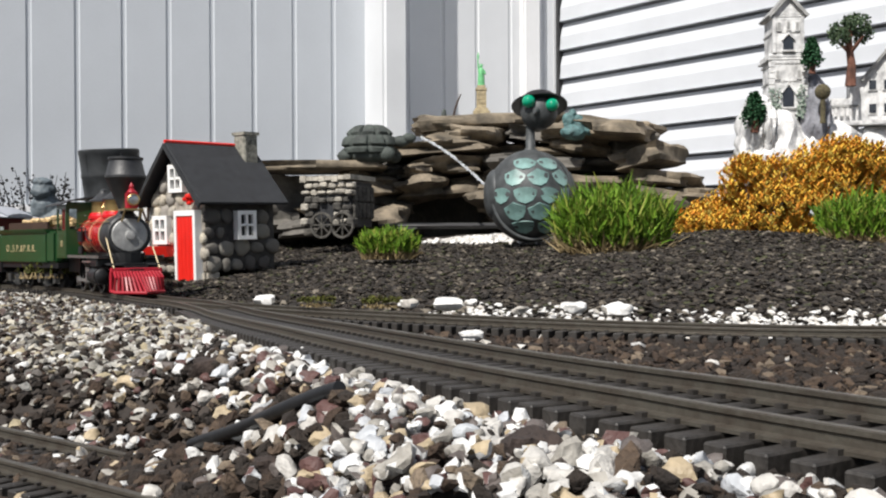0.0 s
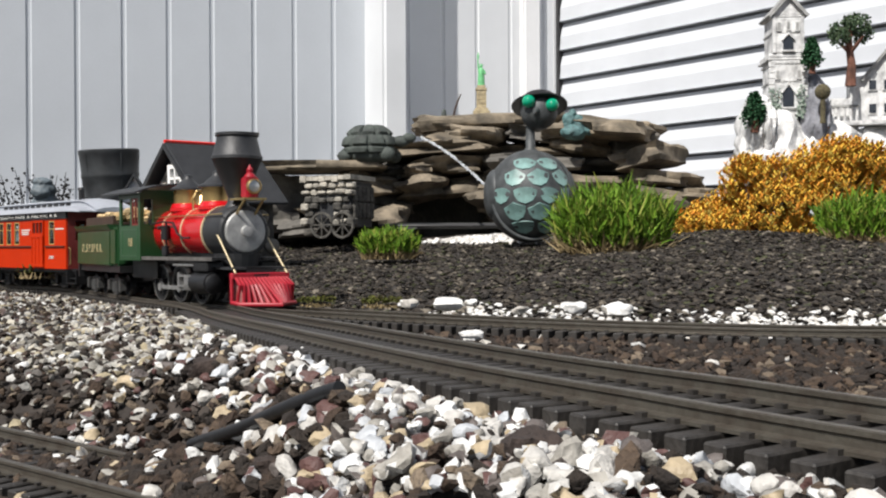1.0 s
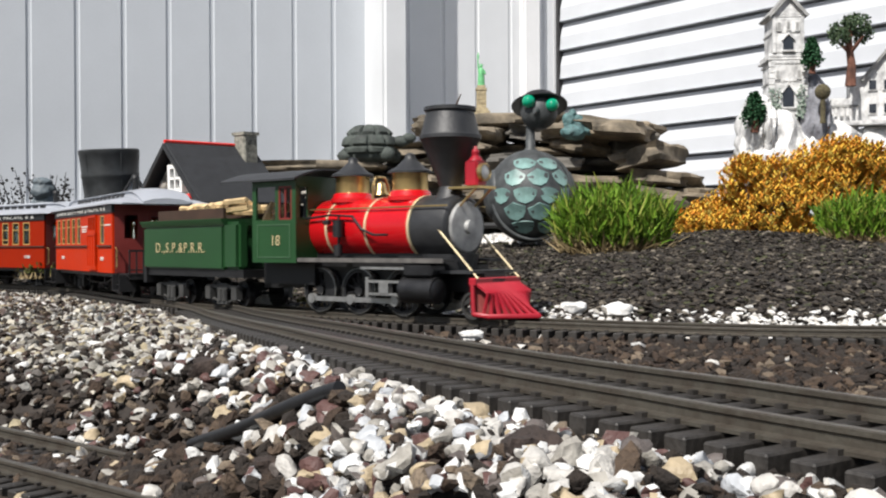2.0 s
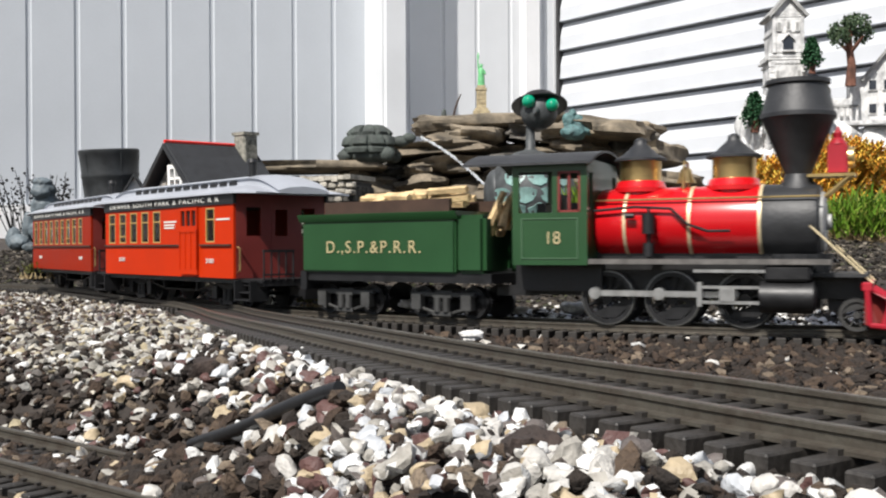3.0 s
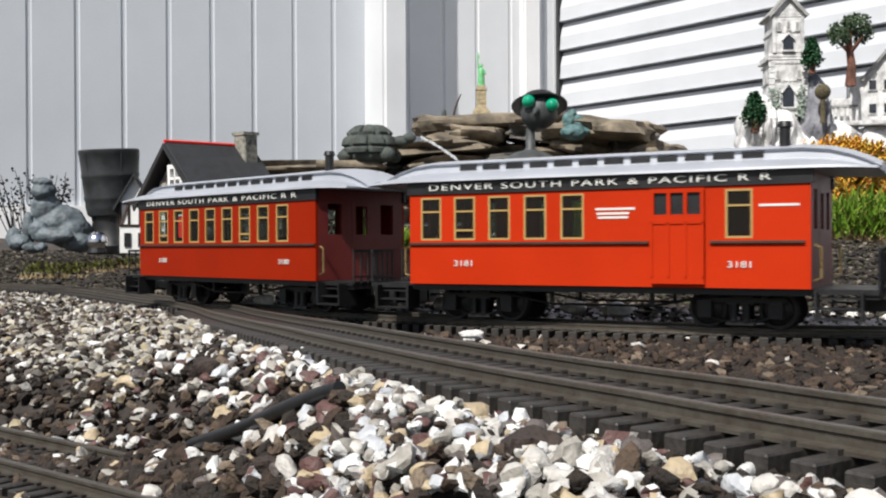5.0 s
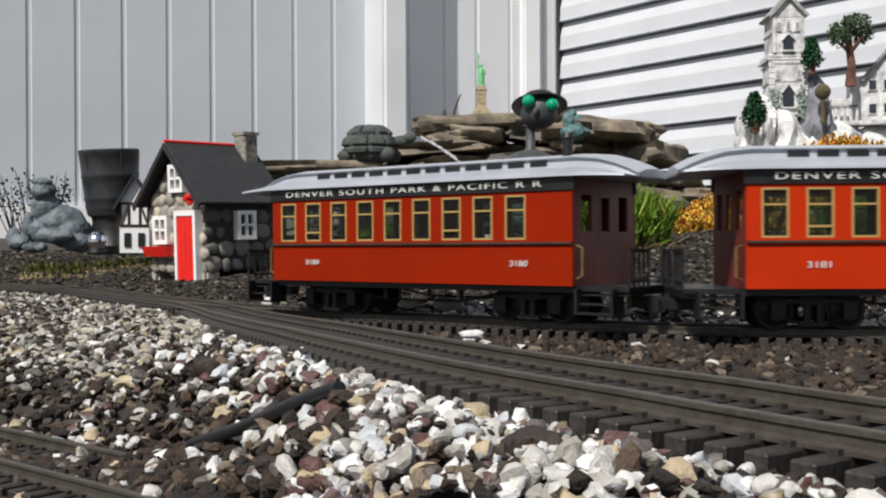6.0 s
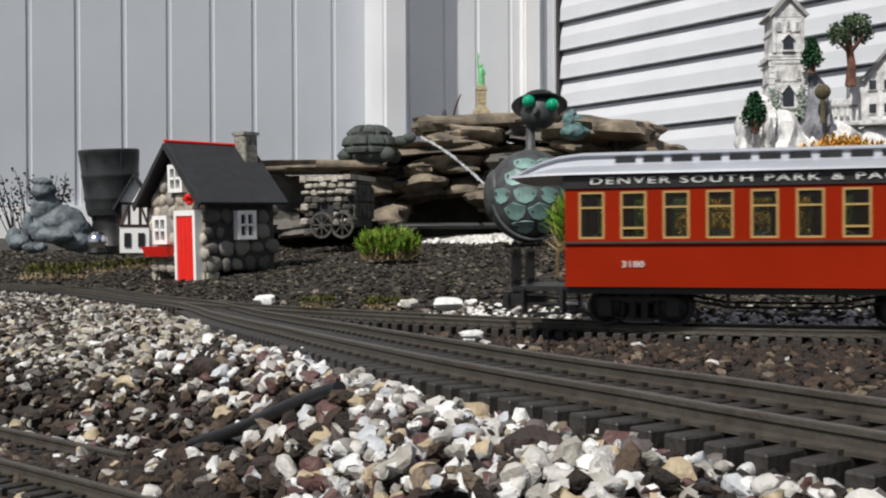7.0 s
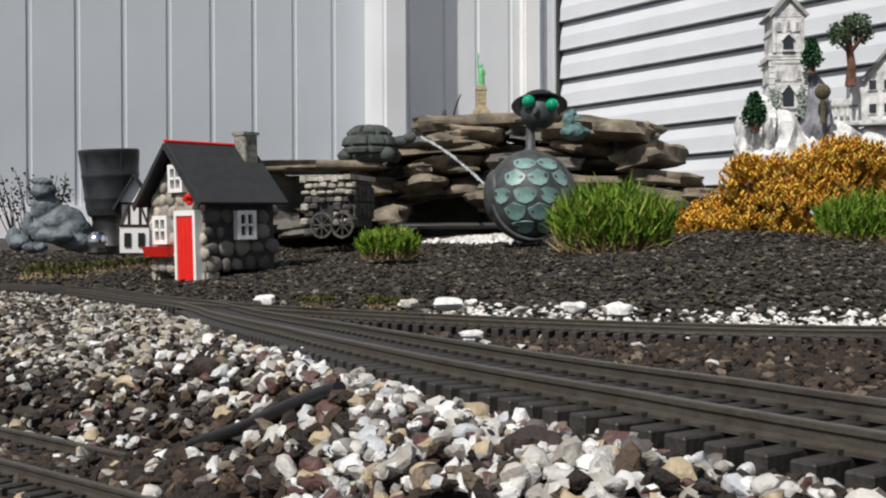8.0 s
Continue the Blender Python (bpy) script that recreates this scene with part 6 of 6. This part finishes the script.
def shrub(px, py, dist, clumps, label, seed):
    """A low conifer: short stems, each with many upright sprays of small needles."""
    rnd = random.Random(seed)
    p = ray(px, py, dist)
    g = thing("amber_shrub", Matrix.Translation(p), label, "shrub")
    stems, bm = bmesh.new(), bmesh.new()
    for cx, cy, cz, r in clumps:
        tube(stems, [(cx * 0.5, cy * 0.5, -0.01), (cx * 0.8, cy * 0.8, cz * 0.4), (cx, cy, cz * 0.8)], [0.006, 0.005, 0.003], 6)
        for _ in range(int(190 * r / 0.05)):
            v = Vector((rnd.gauss(0, 1), rnd.gauss(0, 1), rnd.gauss(0.35, 1))).normalized()
            tip = Vector((cx, cy, cz)) + Vector((v.x * r * 1.25, v.y * r, v.z * r)) * rnd.uniform(0.6, 1.12)
            up = Vector((v.x * 0.6, v.y * 0.6, 0.9 + v.z * 0.4)).normalized()
            for k in range(9):
                q = tip + up * (0.0028 * k - 0.008)
                a = k * 2.4 + rnd.random()
                o = Vector((math.cos(a), math.sin(a), 0.9)).normalized()
                s = o.cross(up).normalized() * 0.0023
                e = q + o * rnd.uniform(0.007, 0.0125)
                f = [bm.verts.new(x) for x in (q - s, q + s, e + s * 0.6, e - s * 0.6)]
                bm.faces.new(f)
    part("branching", stems, M_BROWN, g)
    tagged(part("foliage", bm, M_AMBER, g, "amber and rust needle sprays"), kind="stuff")


_c = []
_rnd = random.Random(12)
for _px, _py, _r in ((1225, 405, 0.030), (1260, 392, 0.040), (1305, 375, 0.050), (1330, 330, 0.048), (1365, 375, 0.052), (1390, 325, 0.050), (1420, 370, 0.05), (1440, 300, 0.045), (1470, 335, 0.055),
                     (1500, 295, 0.045), (1530, 290, 0.040), (1480, 280, 0.035), (1290, 410, 0.035), (1350, 412, 0.035), (1410, 412, 0.03), (1560, 300, 0.04), (1320, 305, 0.025), (1545, 340, 0.05)):
    _q = ray(_px, _py, 2.18 + _rnd.uniform(-0.03, 0.08)) - ray(1380, 428, 2.18)
    _c.append((_q.x, _q.y, _q.z, _r))
shrub(1380, 428, 2.18, _c, "sprawling amber and rust coloured low conifer shrub", 4)


# bare dark weeds behind the statue
def build_weeds():
    rnd = random.Random(6)
    p = ray(60, 420, 2.45)
    g = thing("dry_weeds", Matrix.Translation(p), "bare dark weed stems with seed heads", "plant")
    bm = bmesh.new()
    for _ in range(34):
        x = rnd.uniform(-0.085, 0.085)
        h = rnd.uniform(0.08, 0.165)
        top = Vector((x + rnd.uniform(-0.02, 0.02), rnd.uniform(-0.04, 0.04), h))
        tube(bm, [(x * 0.7, 0, 0), ((x * 0.7 + top.x) / 2 + rnd.uniform(-0.006, 0.006), top.y / 2, h * 0.5), top], [0.0014, 0.0011, 0.0007], 5)
        for _ in range(8):
            q = top + Vector((rnd.uniform(-0.010, 0.010), rnd.uniform(-0.01, 0.01), rnd.uniform(-0.05, 0.004)))
            bmesh.ops.create_icosphere(bm, subdivisions=1, radius=rnd.uniform(0.0016, 0.0042), matrix=Matrix.Translation(q))
    tagged(part("stalk_growth", bm, M_BLACK, g), kind="stuff")


build_weeds()


# black drip hose half buried in the gravel
_bm = bmesh.new()
tube(_bm, HOSE, 0.0030, 12)
tagged(part("drip_hose", _bm, M_BLACK, None, "black rubber drip hose half buried in gravel", smooth=60), category="hose")


# ---- white village on a rock ----
M_CASTLE = mat("white_painted_resin", (0.70, 0.70, 0.69), 0.75, vary=0.35, scale=40, bump=0.7, bump_scale=180, second=(0.38, 0.38, 0.38))
M_GREYROOF = mat("grey_resin_roof", (0.34, 0.34, 0.33), 0.8, vary=0.35, scale=60, bump=0.6)
M_PINE = leaf_mat("dark_pine", [(0.5, (0.02, 0.07, 0.03)), (0.5, (0.035, 0.10, 0.045))])
M_OAK = leaf_mat("grey_green_foliage", [(0.5, (0.06, 0.10, 0.055)), (0.5, (0.10, 0.14, 0.075))])
M_BARK = mat("red_brown_bark", (0.17, 0.075, 0.05), 0.9, vary=0.5, scale=40, bump=1.0)
VD = 2.50
M_CRAG = mat("slate_grey_resin", (0.24, 0.245, 0.27), 0.8, vary=0.4, scale=40, bump=0.7, bump_scale=180, second=(0.12, 0.12, 0.14))
M_IVY = leaf_mat("pale_ivy", [(0.5, (0.22, 0.30, 0.24)), (0.5, (0.36, 0.42, 0.36))])
PX = VD / 1800      # metres of one unit of the sight grid at the village


def cliff(px, py, w, h, seed, label, material=None):
    """A craggy white rock with its foot at the given sight line."""
    p = ray(px, py, VD)
    rnd = random.Random(seed)
    bm = bmesh.new()
    bmesh.ops.create_icosphere(bm, subdivisions=4, radius=1)
    off = Vector((rnd.uniform(-9, 9), rnd.uniform(-9, 9), rnd.uniform(-9, 9)))
    for v in bm.verts:
        n = v.co.copy()
        k = 1 + 0.30 * noise.noise(n * 2.2 + off) + 0.20 * abs(noise.noise(Vector((n.x * 7, n.y * 7, n.z * 2)) + off)) + 0.06 * noise.noise(n * 14 + off)
        v.co = Vector((n.x * w / 2 * k * (1 - 0.22 * n.z), n.y * 0.10 * k, (n.z * 0.5 + 0.5) * h * (0.9 + 0.1 * k)))
    ob = part("white_crag" if material is None else "grey_crag", bm, material or M_CASTLE, None, label, smooth=38)
    ob.matrix_world = Matrix.Translation((p.x, p.y + 0.05, p.z))
    tagged(ob, category="ornament rock", group="village on the rock")


def arch_window(parent, x, z, w, h, y=-0.001):
    bm = bmesh.new()
    pts = [(x - w / 2, z), (x + w / 2, z), (x + w / 2, z + h * 0.7)] + [(x + w / 2 * math.cos(a), z + h * 0.7 + h * 0.3 * math.sin(a)) for a in np.linspace(0.3, 2.84, 6)] + [(x - w / 2, z + h * 0.7)]
    prism(bm, pts, y - 0.0015, y + 0.001, "y")
    part("window", bm, M_DARKBLUE, parent, "dark arched window")
    bm = bmesh.new()
    prism(bm, [(x - w * 0.68, z + h * 0.72), (x, z + h * 1.28), (x + w * 0.68, z + h * 0.72), (x + w * 0.55, z + h * 0.72), (x, z + h * 1.14), (x - w * 0.55, z + h * 0.72)], y - 0.005, y, "y")
    part("window_hood", bm, M_CASTLE, parent)
    bm = bmesh.new()
    box(bm, x - w * 0.65, x + w * 0.65, y - 0.005, y + 0.001, z - 0.004, z)
    part("window_sill", bm, M_CASTLE, parent)


M_DARKBLUE = mat("dark_window_paint", (0.03, 0.035, 0.045), 0.3, vary=0.2)


def build_tower():
    p = ray(1396, 190, VD)
    t = thing("white_tower", Matrix.Translation((p.x, p.y, p.z - 0.02)) @ Matrix.Rotation(radians(-3), 4, "Z"), "tall white model church tower with pointed roof", "model building")
    def slab(hw, z0, z1, name="storey", material=None, b=0.002):
        bm = bmesh.new()
        box(bm, -hw, hw, 0, 2 * hw, z0, z1)
        if b:
            bevel(bm, b)
        part(name, bm, material or M_CASTLE, t)
    slab(0.041, 0.0, 0.135)
    slab(0.049, 0.135, 0.142, "cornice")
    slab(0.046, 0.142, 0.152, "cornice")
    slab(0.038, 0.152, 0.240)
    slab(0.045, 0.240, 0.247, "cornice")
    for x in (-0.040, 0.040):
        bm = bmesh.new()
        for k in range(9):
            box(bm, x - 0.007, x + 0.007, -0.003, 0.004, 0.004 + k * 0.0145, 0.016 + k * 0.0145)
        part("quoin", bm, M_CASTLE, t)
    for x in (-0.034, 0.034):
        bm = bmesh.new()
        box(bm, x - 0.004, x + 0.004, -0.004, 0.003, 0.154, 0.240)
        part("corner_pilaster", bm, M_CASTLE, t)
    for x, z, w, h in ((0.0, 0.020, 0.026, 0.048), (0.0, 0.160, 0.024, 0.034)):
        arch_window(t, x, z, w, h)
    # narrow blind windows beside and above, string courses, ivy at the foot
    for x, z in ((-0.026, 0.088), (0.026, 0.088), (-0.022, 0.206), (0.0, 0.208), (0.022, 0.206)):
        bm = bmesh.new()
        prism(bm, [(x - 0.006, z), (x + 0.006, z), (x + 0.006, z + 0.022), (x, z + 0.029), (x - 0.006, z + 0.022)], -0.003, 0.001, "y")
        f = part("blind_window", bm, M_CASTLE, t)
        bm = bmesh.new()
        box(bm, x - 0.0035, x + 0.0035, -0.0038, -0.0026, z + 0.003, z + 0.021)
        part("pane", bm, M_GREYROOF, f)
    for z, hw in ((0.080, 0.043), (0.124, 0.044), (0.200, 0.040)):
        slab(hw, z, z + 0.004, "string_course", M_GREYROOF, 0.0)
    rnd = random.Random(15)
    for sx in (-1, 1):
        bm = bmesh.new()
        for _ in range(150):
            q = Vector((sx * rnd.uniform(0.018, 0.048), rnd.uniform(-0.010, -0.002), rnd.uniform(-0.01, 0.075) * rnd.random() ** 0.5))
            bmesh.ops.create_icosphere(bm, subdivisions=1, radius=rnd.uniform(0.0015, 0.0032), matrix=Matrix.Translation(q))
        tagged(part("ivy", bm, M_IVY, t, "pale grey-green moulded ivy"), kind="stuff")
    bm = bmesh.new()
    prism(bm, [(-0.050, 0.244), (0.0, 0.300), (0.050, 0.244), (0.044, 0.240), (0.0, 0.288), (-0.044, 0.240)], -0.010, 0.086, "y")
    part("gable_roof", bm, M_GREYROOF, t, "grey pointed roof")
    bm = bmesh.new()
    prism(bm, [(-0.040, 0.247), (0.0, 0.292), (0.040, 0.247)], 0.0, 0.076, "y")
    part("gable", bm, M_CASTLE, t)
    bm = bmesh.new()
    lathe(bm, [(0.008, 0.29), (0.009, 0.31), (0.005, 0.318), (0.001, 0.35)], 10, Matrix.Translation((0, 0.038, 0)))
    part("spire", bm, M_GREYROOF, t)


def build_villa():
    p = ray(1548, 215, VD)
    t = thing("white_villa", Matrix.Translation((p.x, p.y, p.z)) @ Matrix.Rotation(radians(-16), 4, "Z"), "white model villa with grey gable roof on the rock", "model building")
    bm = bmesh.new()
    prism(bm, [(-0.055, 0.0), (0.075, 0.0), (0.075, 0.115), (0.03, 0.170), (-0.015, 0.115), (-0.055, 0.110)], 0, 0.09, "y")
    part("wall", bm, M_CASTLE, t)
    for s in (-1, 1):
        bm = bmesh.new()
        prism(bm, [(0.03, 0.170), (0.03, 0.180), (0.03 + s * 0.062, 0.104), (0.03 + s * 0.057, 0.098)], -0.012, 0.10, "y")
        part("roof_slope", bm, M_GREYROOF, t, "grey roof slope")
    for x, z in ((-0.004, 0.078), (0.030, 0.078), (-0.004, 0.020), (0.030, 0.020), (0.058, 0.020)):
        bm = bmesh.new()
        box(bm, x - 0.011, x + 0.011, -0.004, 0.002, z - 0.003, z + 0.026)
        w = part("window", bm, M_CASTLE, t)
        bm = bmesh.new()
        box(bm, x - 0.008, x + 0.008, -0.0055, -0.003, z, z + 0.022)
        part("pane", bm, M_DARKBLUE, w)
    bm = bmesh.new()
    box(bm, -0.105, 0.08, -0.030, 0.03, -0.010, 0.0)
    box(bm, -0.100, -0.055, 0.0, 0.06, 0.0, 0.060)
    part("terrace", bm, M_CASTLE, t)
    for k in range(5):
        bm = bmesh.new()
        lathe(bm, [(0.004, 0.0), (0.003, 0.03), (0.0045, 0.034)], 8, Matrix.Translation((-0.098 + k * 0.014, -0.024, 0)))
        part("baluster", bm, M_CASTLE, t)
    bm = bmesh.new()
    box(bm, -0.104, -0.036, -0.029, -0.019, 0.034, 0.039)
    part("balustrade_rail", bm, M_GREYROOF, t)


def little_tree(px, py, h, crown, material, label, conifer=False, seed=1):
    rnd = random.Random(seed)
    p = ray(px, py, VD - 0.04)
    t = thing("model_tree", Matrix.Translation(p), label, "model tree", "village trees")
    bm = bmesh.new()
    tube(bm, [(0, 0, -0.004), (0.003, 0, h * 0.3), (-0.003, 0, h * 0.6), (0.002, 0, h * 0.9)], [h * 0.085, h * 0.065, h * 0.05, h * 0.02] if not conifer else [h * 0.10, h * 0.08, h * 0.06, h * 0.02], 8)
    if not conifer:
        for a in (0.4, 2.4, 4.0, 5.3):
            tube(bm, [(0, 0, h * 0.5), (math.cos(a) * crown * 0.35, math.sin(a) * crown * 0.3, h * 0.72)], [h * 0.04, h * 0.015], 6)
    part("trunk", bm, M_BARK, t, "red-brown trunk")
    bm = bmesh.new()
    puffs = [(0, 0, h * (0.35 + 0.13 * k), crown * 0.5 * (1 - 0.16 * k)) for k in range(5)] if conifer else \
            [(crown * 0.30 * math.cos(a), crown * 0.2 * math.sin(a), h * z, crown * r) for a, z, r in ((0.2, 0.78, 0.24), (2.2, 0.86, 0.26), (3.6, 0.72, 0.24), (5.2, 0.92, 0.24), (1.2, 1.0, 0.2))]
    for cx, cy, cz, r in puffs:
        for _ in range(330):
            v = Vector((rnd.gauss(0, 1), rnd.gauss(0, 1), rnd.gauss(0, 0.7))).normalized() * r * rnd.uniform(0.55, 1.1)
            q = Vector((cx, cy, cz)) + v
            d = Vector((rnd.gauss(0, 1), rnd.gauss(0, 1), rnd.gauss(0.3, 1))).normalized() * 0.006
            s = d.cross(Vector((rnd.gauss(0, 1), rnd.gauss(0, 1), rnd.gauss(0, 1)))).normalized() * 0.003
            bm.faces.new([bm.verts.new(x) for x in (q - s, q + d * 0.5 - s * 1.2, q + d, q + s)])
    tagged(part("crown", bm, material, t, "clumped small leaves"), kind="stuff")


cliff(1385, 372, 0.175, 0.262, 3, "craggy white rock under the tower")
cliff(1350, 300, 0.075, 0.190, 9, "craggy white rock under the tower")
cliff(1480, 370, 0.19, 0.235, 5, "pale rock between the model buildings")
cliff(1560, 380, 0.20, 0.225, 6, "pale rock shelf under the villa")
cliff(1445, 285, 0.070, 0.225, 8, "tall slate-grey crag beside the tower", M_CRAG)
build_tower()
build_villa()
# round brown ornament: a flattened ball, with a stem added below
_bm = bmesh.new()
bmesh.ops.create_uvsphere(_bm, u_segments=20, v_segments=12, radius=0.019, matrix=Matrix.Diagonal((1, 0.7, 1, 1)))
lathe(_bm, [(0.007, -0.075), (0.006, -0.018)], 10)
_o = part("round_tree", _bm, mat("mottled_brown_resin", (0.10, 0.085, 0.045), 0.9, vary=0.5, scale=120, bump=1.0), None, "round brown ornament on the crag", smooth=50)
_o.matrix_world = Matrix.Translation(ray(1457, 163, VD - 0.075))
tagged(_o, category="model tree", group="village trees")
little_tree(1336, 232, 0.095, 0.062, M_PINE, "dark green model pine on the white rock", True, 1)
little_tree(1506, 150, 0.155, 0.105, M_OAK, "red-trunked model tree with grey-green crown", False, 2)
little_tree(1438, 128, 0.085, 0.050, M_PINE, "dark model tree beside the tower", True, 3)


# ---- what moves ----
RUN_T = [-0.5, 0.0, 0.5, 1.0, 1.5, 2.8, 3.0, 3.5, 4.0, 4.5, 4.7, 5.8, 6.0, 6.5, 7.0, 7.5, 8.0, 8.5]
RUN_S = [-1.690, -1.490, -1.292, -1.100, -0.931, -0.513, -0.446, -0.290, -0.136, 0.003, 0.054, 0.351, 0.410, 0.566, 0.734, 0.906, 1.085, 1.27]


def run(t):
    """How far the train has come along the line at t seconds (Catmull-Rom through the timetable)."""
    i = max(1, min(len(RUN_T) - 3, int(np.searchsorted(RUN_T, t, side="right")) - 1))
    t0, t1 = RUN_T[i], RUN_T[i + 1]
    m0 = (RUN_S[i + 1] - RUN_S[i - 1]) / (RUN_T[i + 1] - RUN_T[i - 1])
    m1 = (RUN_S[i + 2] - RUN_S[i]) / (RUN_T[i + 2] - RUN_T[i])
    h, u = t1 - t0, (t - t0) / (t1 - t0)
    return ((2 * u ** 3 - 3 * u ** 2 + 1) * RUN_S[i] + (u ** 3 - 2 * u ** 2 + u) * h * m0
            + (-2 * u ** 3 + 3 * u ** 2) * RUN_S[i + 1] + (u ** 3 - u ** 2) * h * m1)


def vehicle_pose(s, half):
    """A vehicle rides on the line with two pivots half a wheelbase from its middle."""
    a, b = on_line(s - half), on_line(s + half)
    m = (a + b) / 2
    return Matrix.Translation((m.x, m.y, RAIL_Z)) @ Matrix.Rotation(math.atan2(b.y - a.y, b.x - a.x), 4, "Z")


def motions():
    fleet = [(coach, -0.454, 0.117), (combine, 0.0, 0.117), (tender, 0.378, 0.058), (engine, 0.640, 0.055)]
    for ob, off, half in fleet:
        walk(ob, [(t, vehicle_pose(run(t) + off, half)) for t in np.arange(0, 8.01, 0.2)])
    steps = np.arange(0, 241, 2) / 30.0
    for ob, x, r in SPIN:
        walk(ob, [(t, Matrix.Translation((x, 0, r)) @ Matrix.Rotation(run(t) / r, 4, "Y")) for t in steps])
    for ob, s in RODS:
        k = 0.0105
        walk(ob, [(t, Matrix.Translation((k * math.sin(run(t) / DRIVER_R + s * 0.785), 0, DRIVER_R + k * math.cos(run(t) / DRIVER_R + s * 0.785)))) for t in steps])


motions()
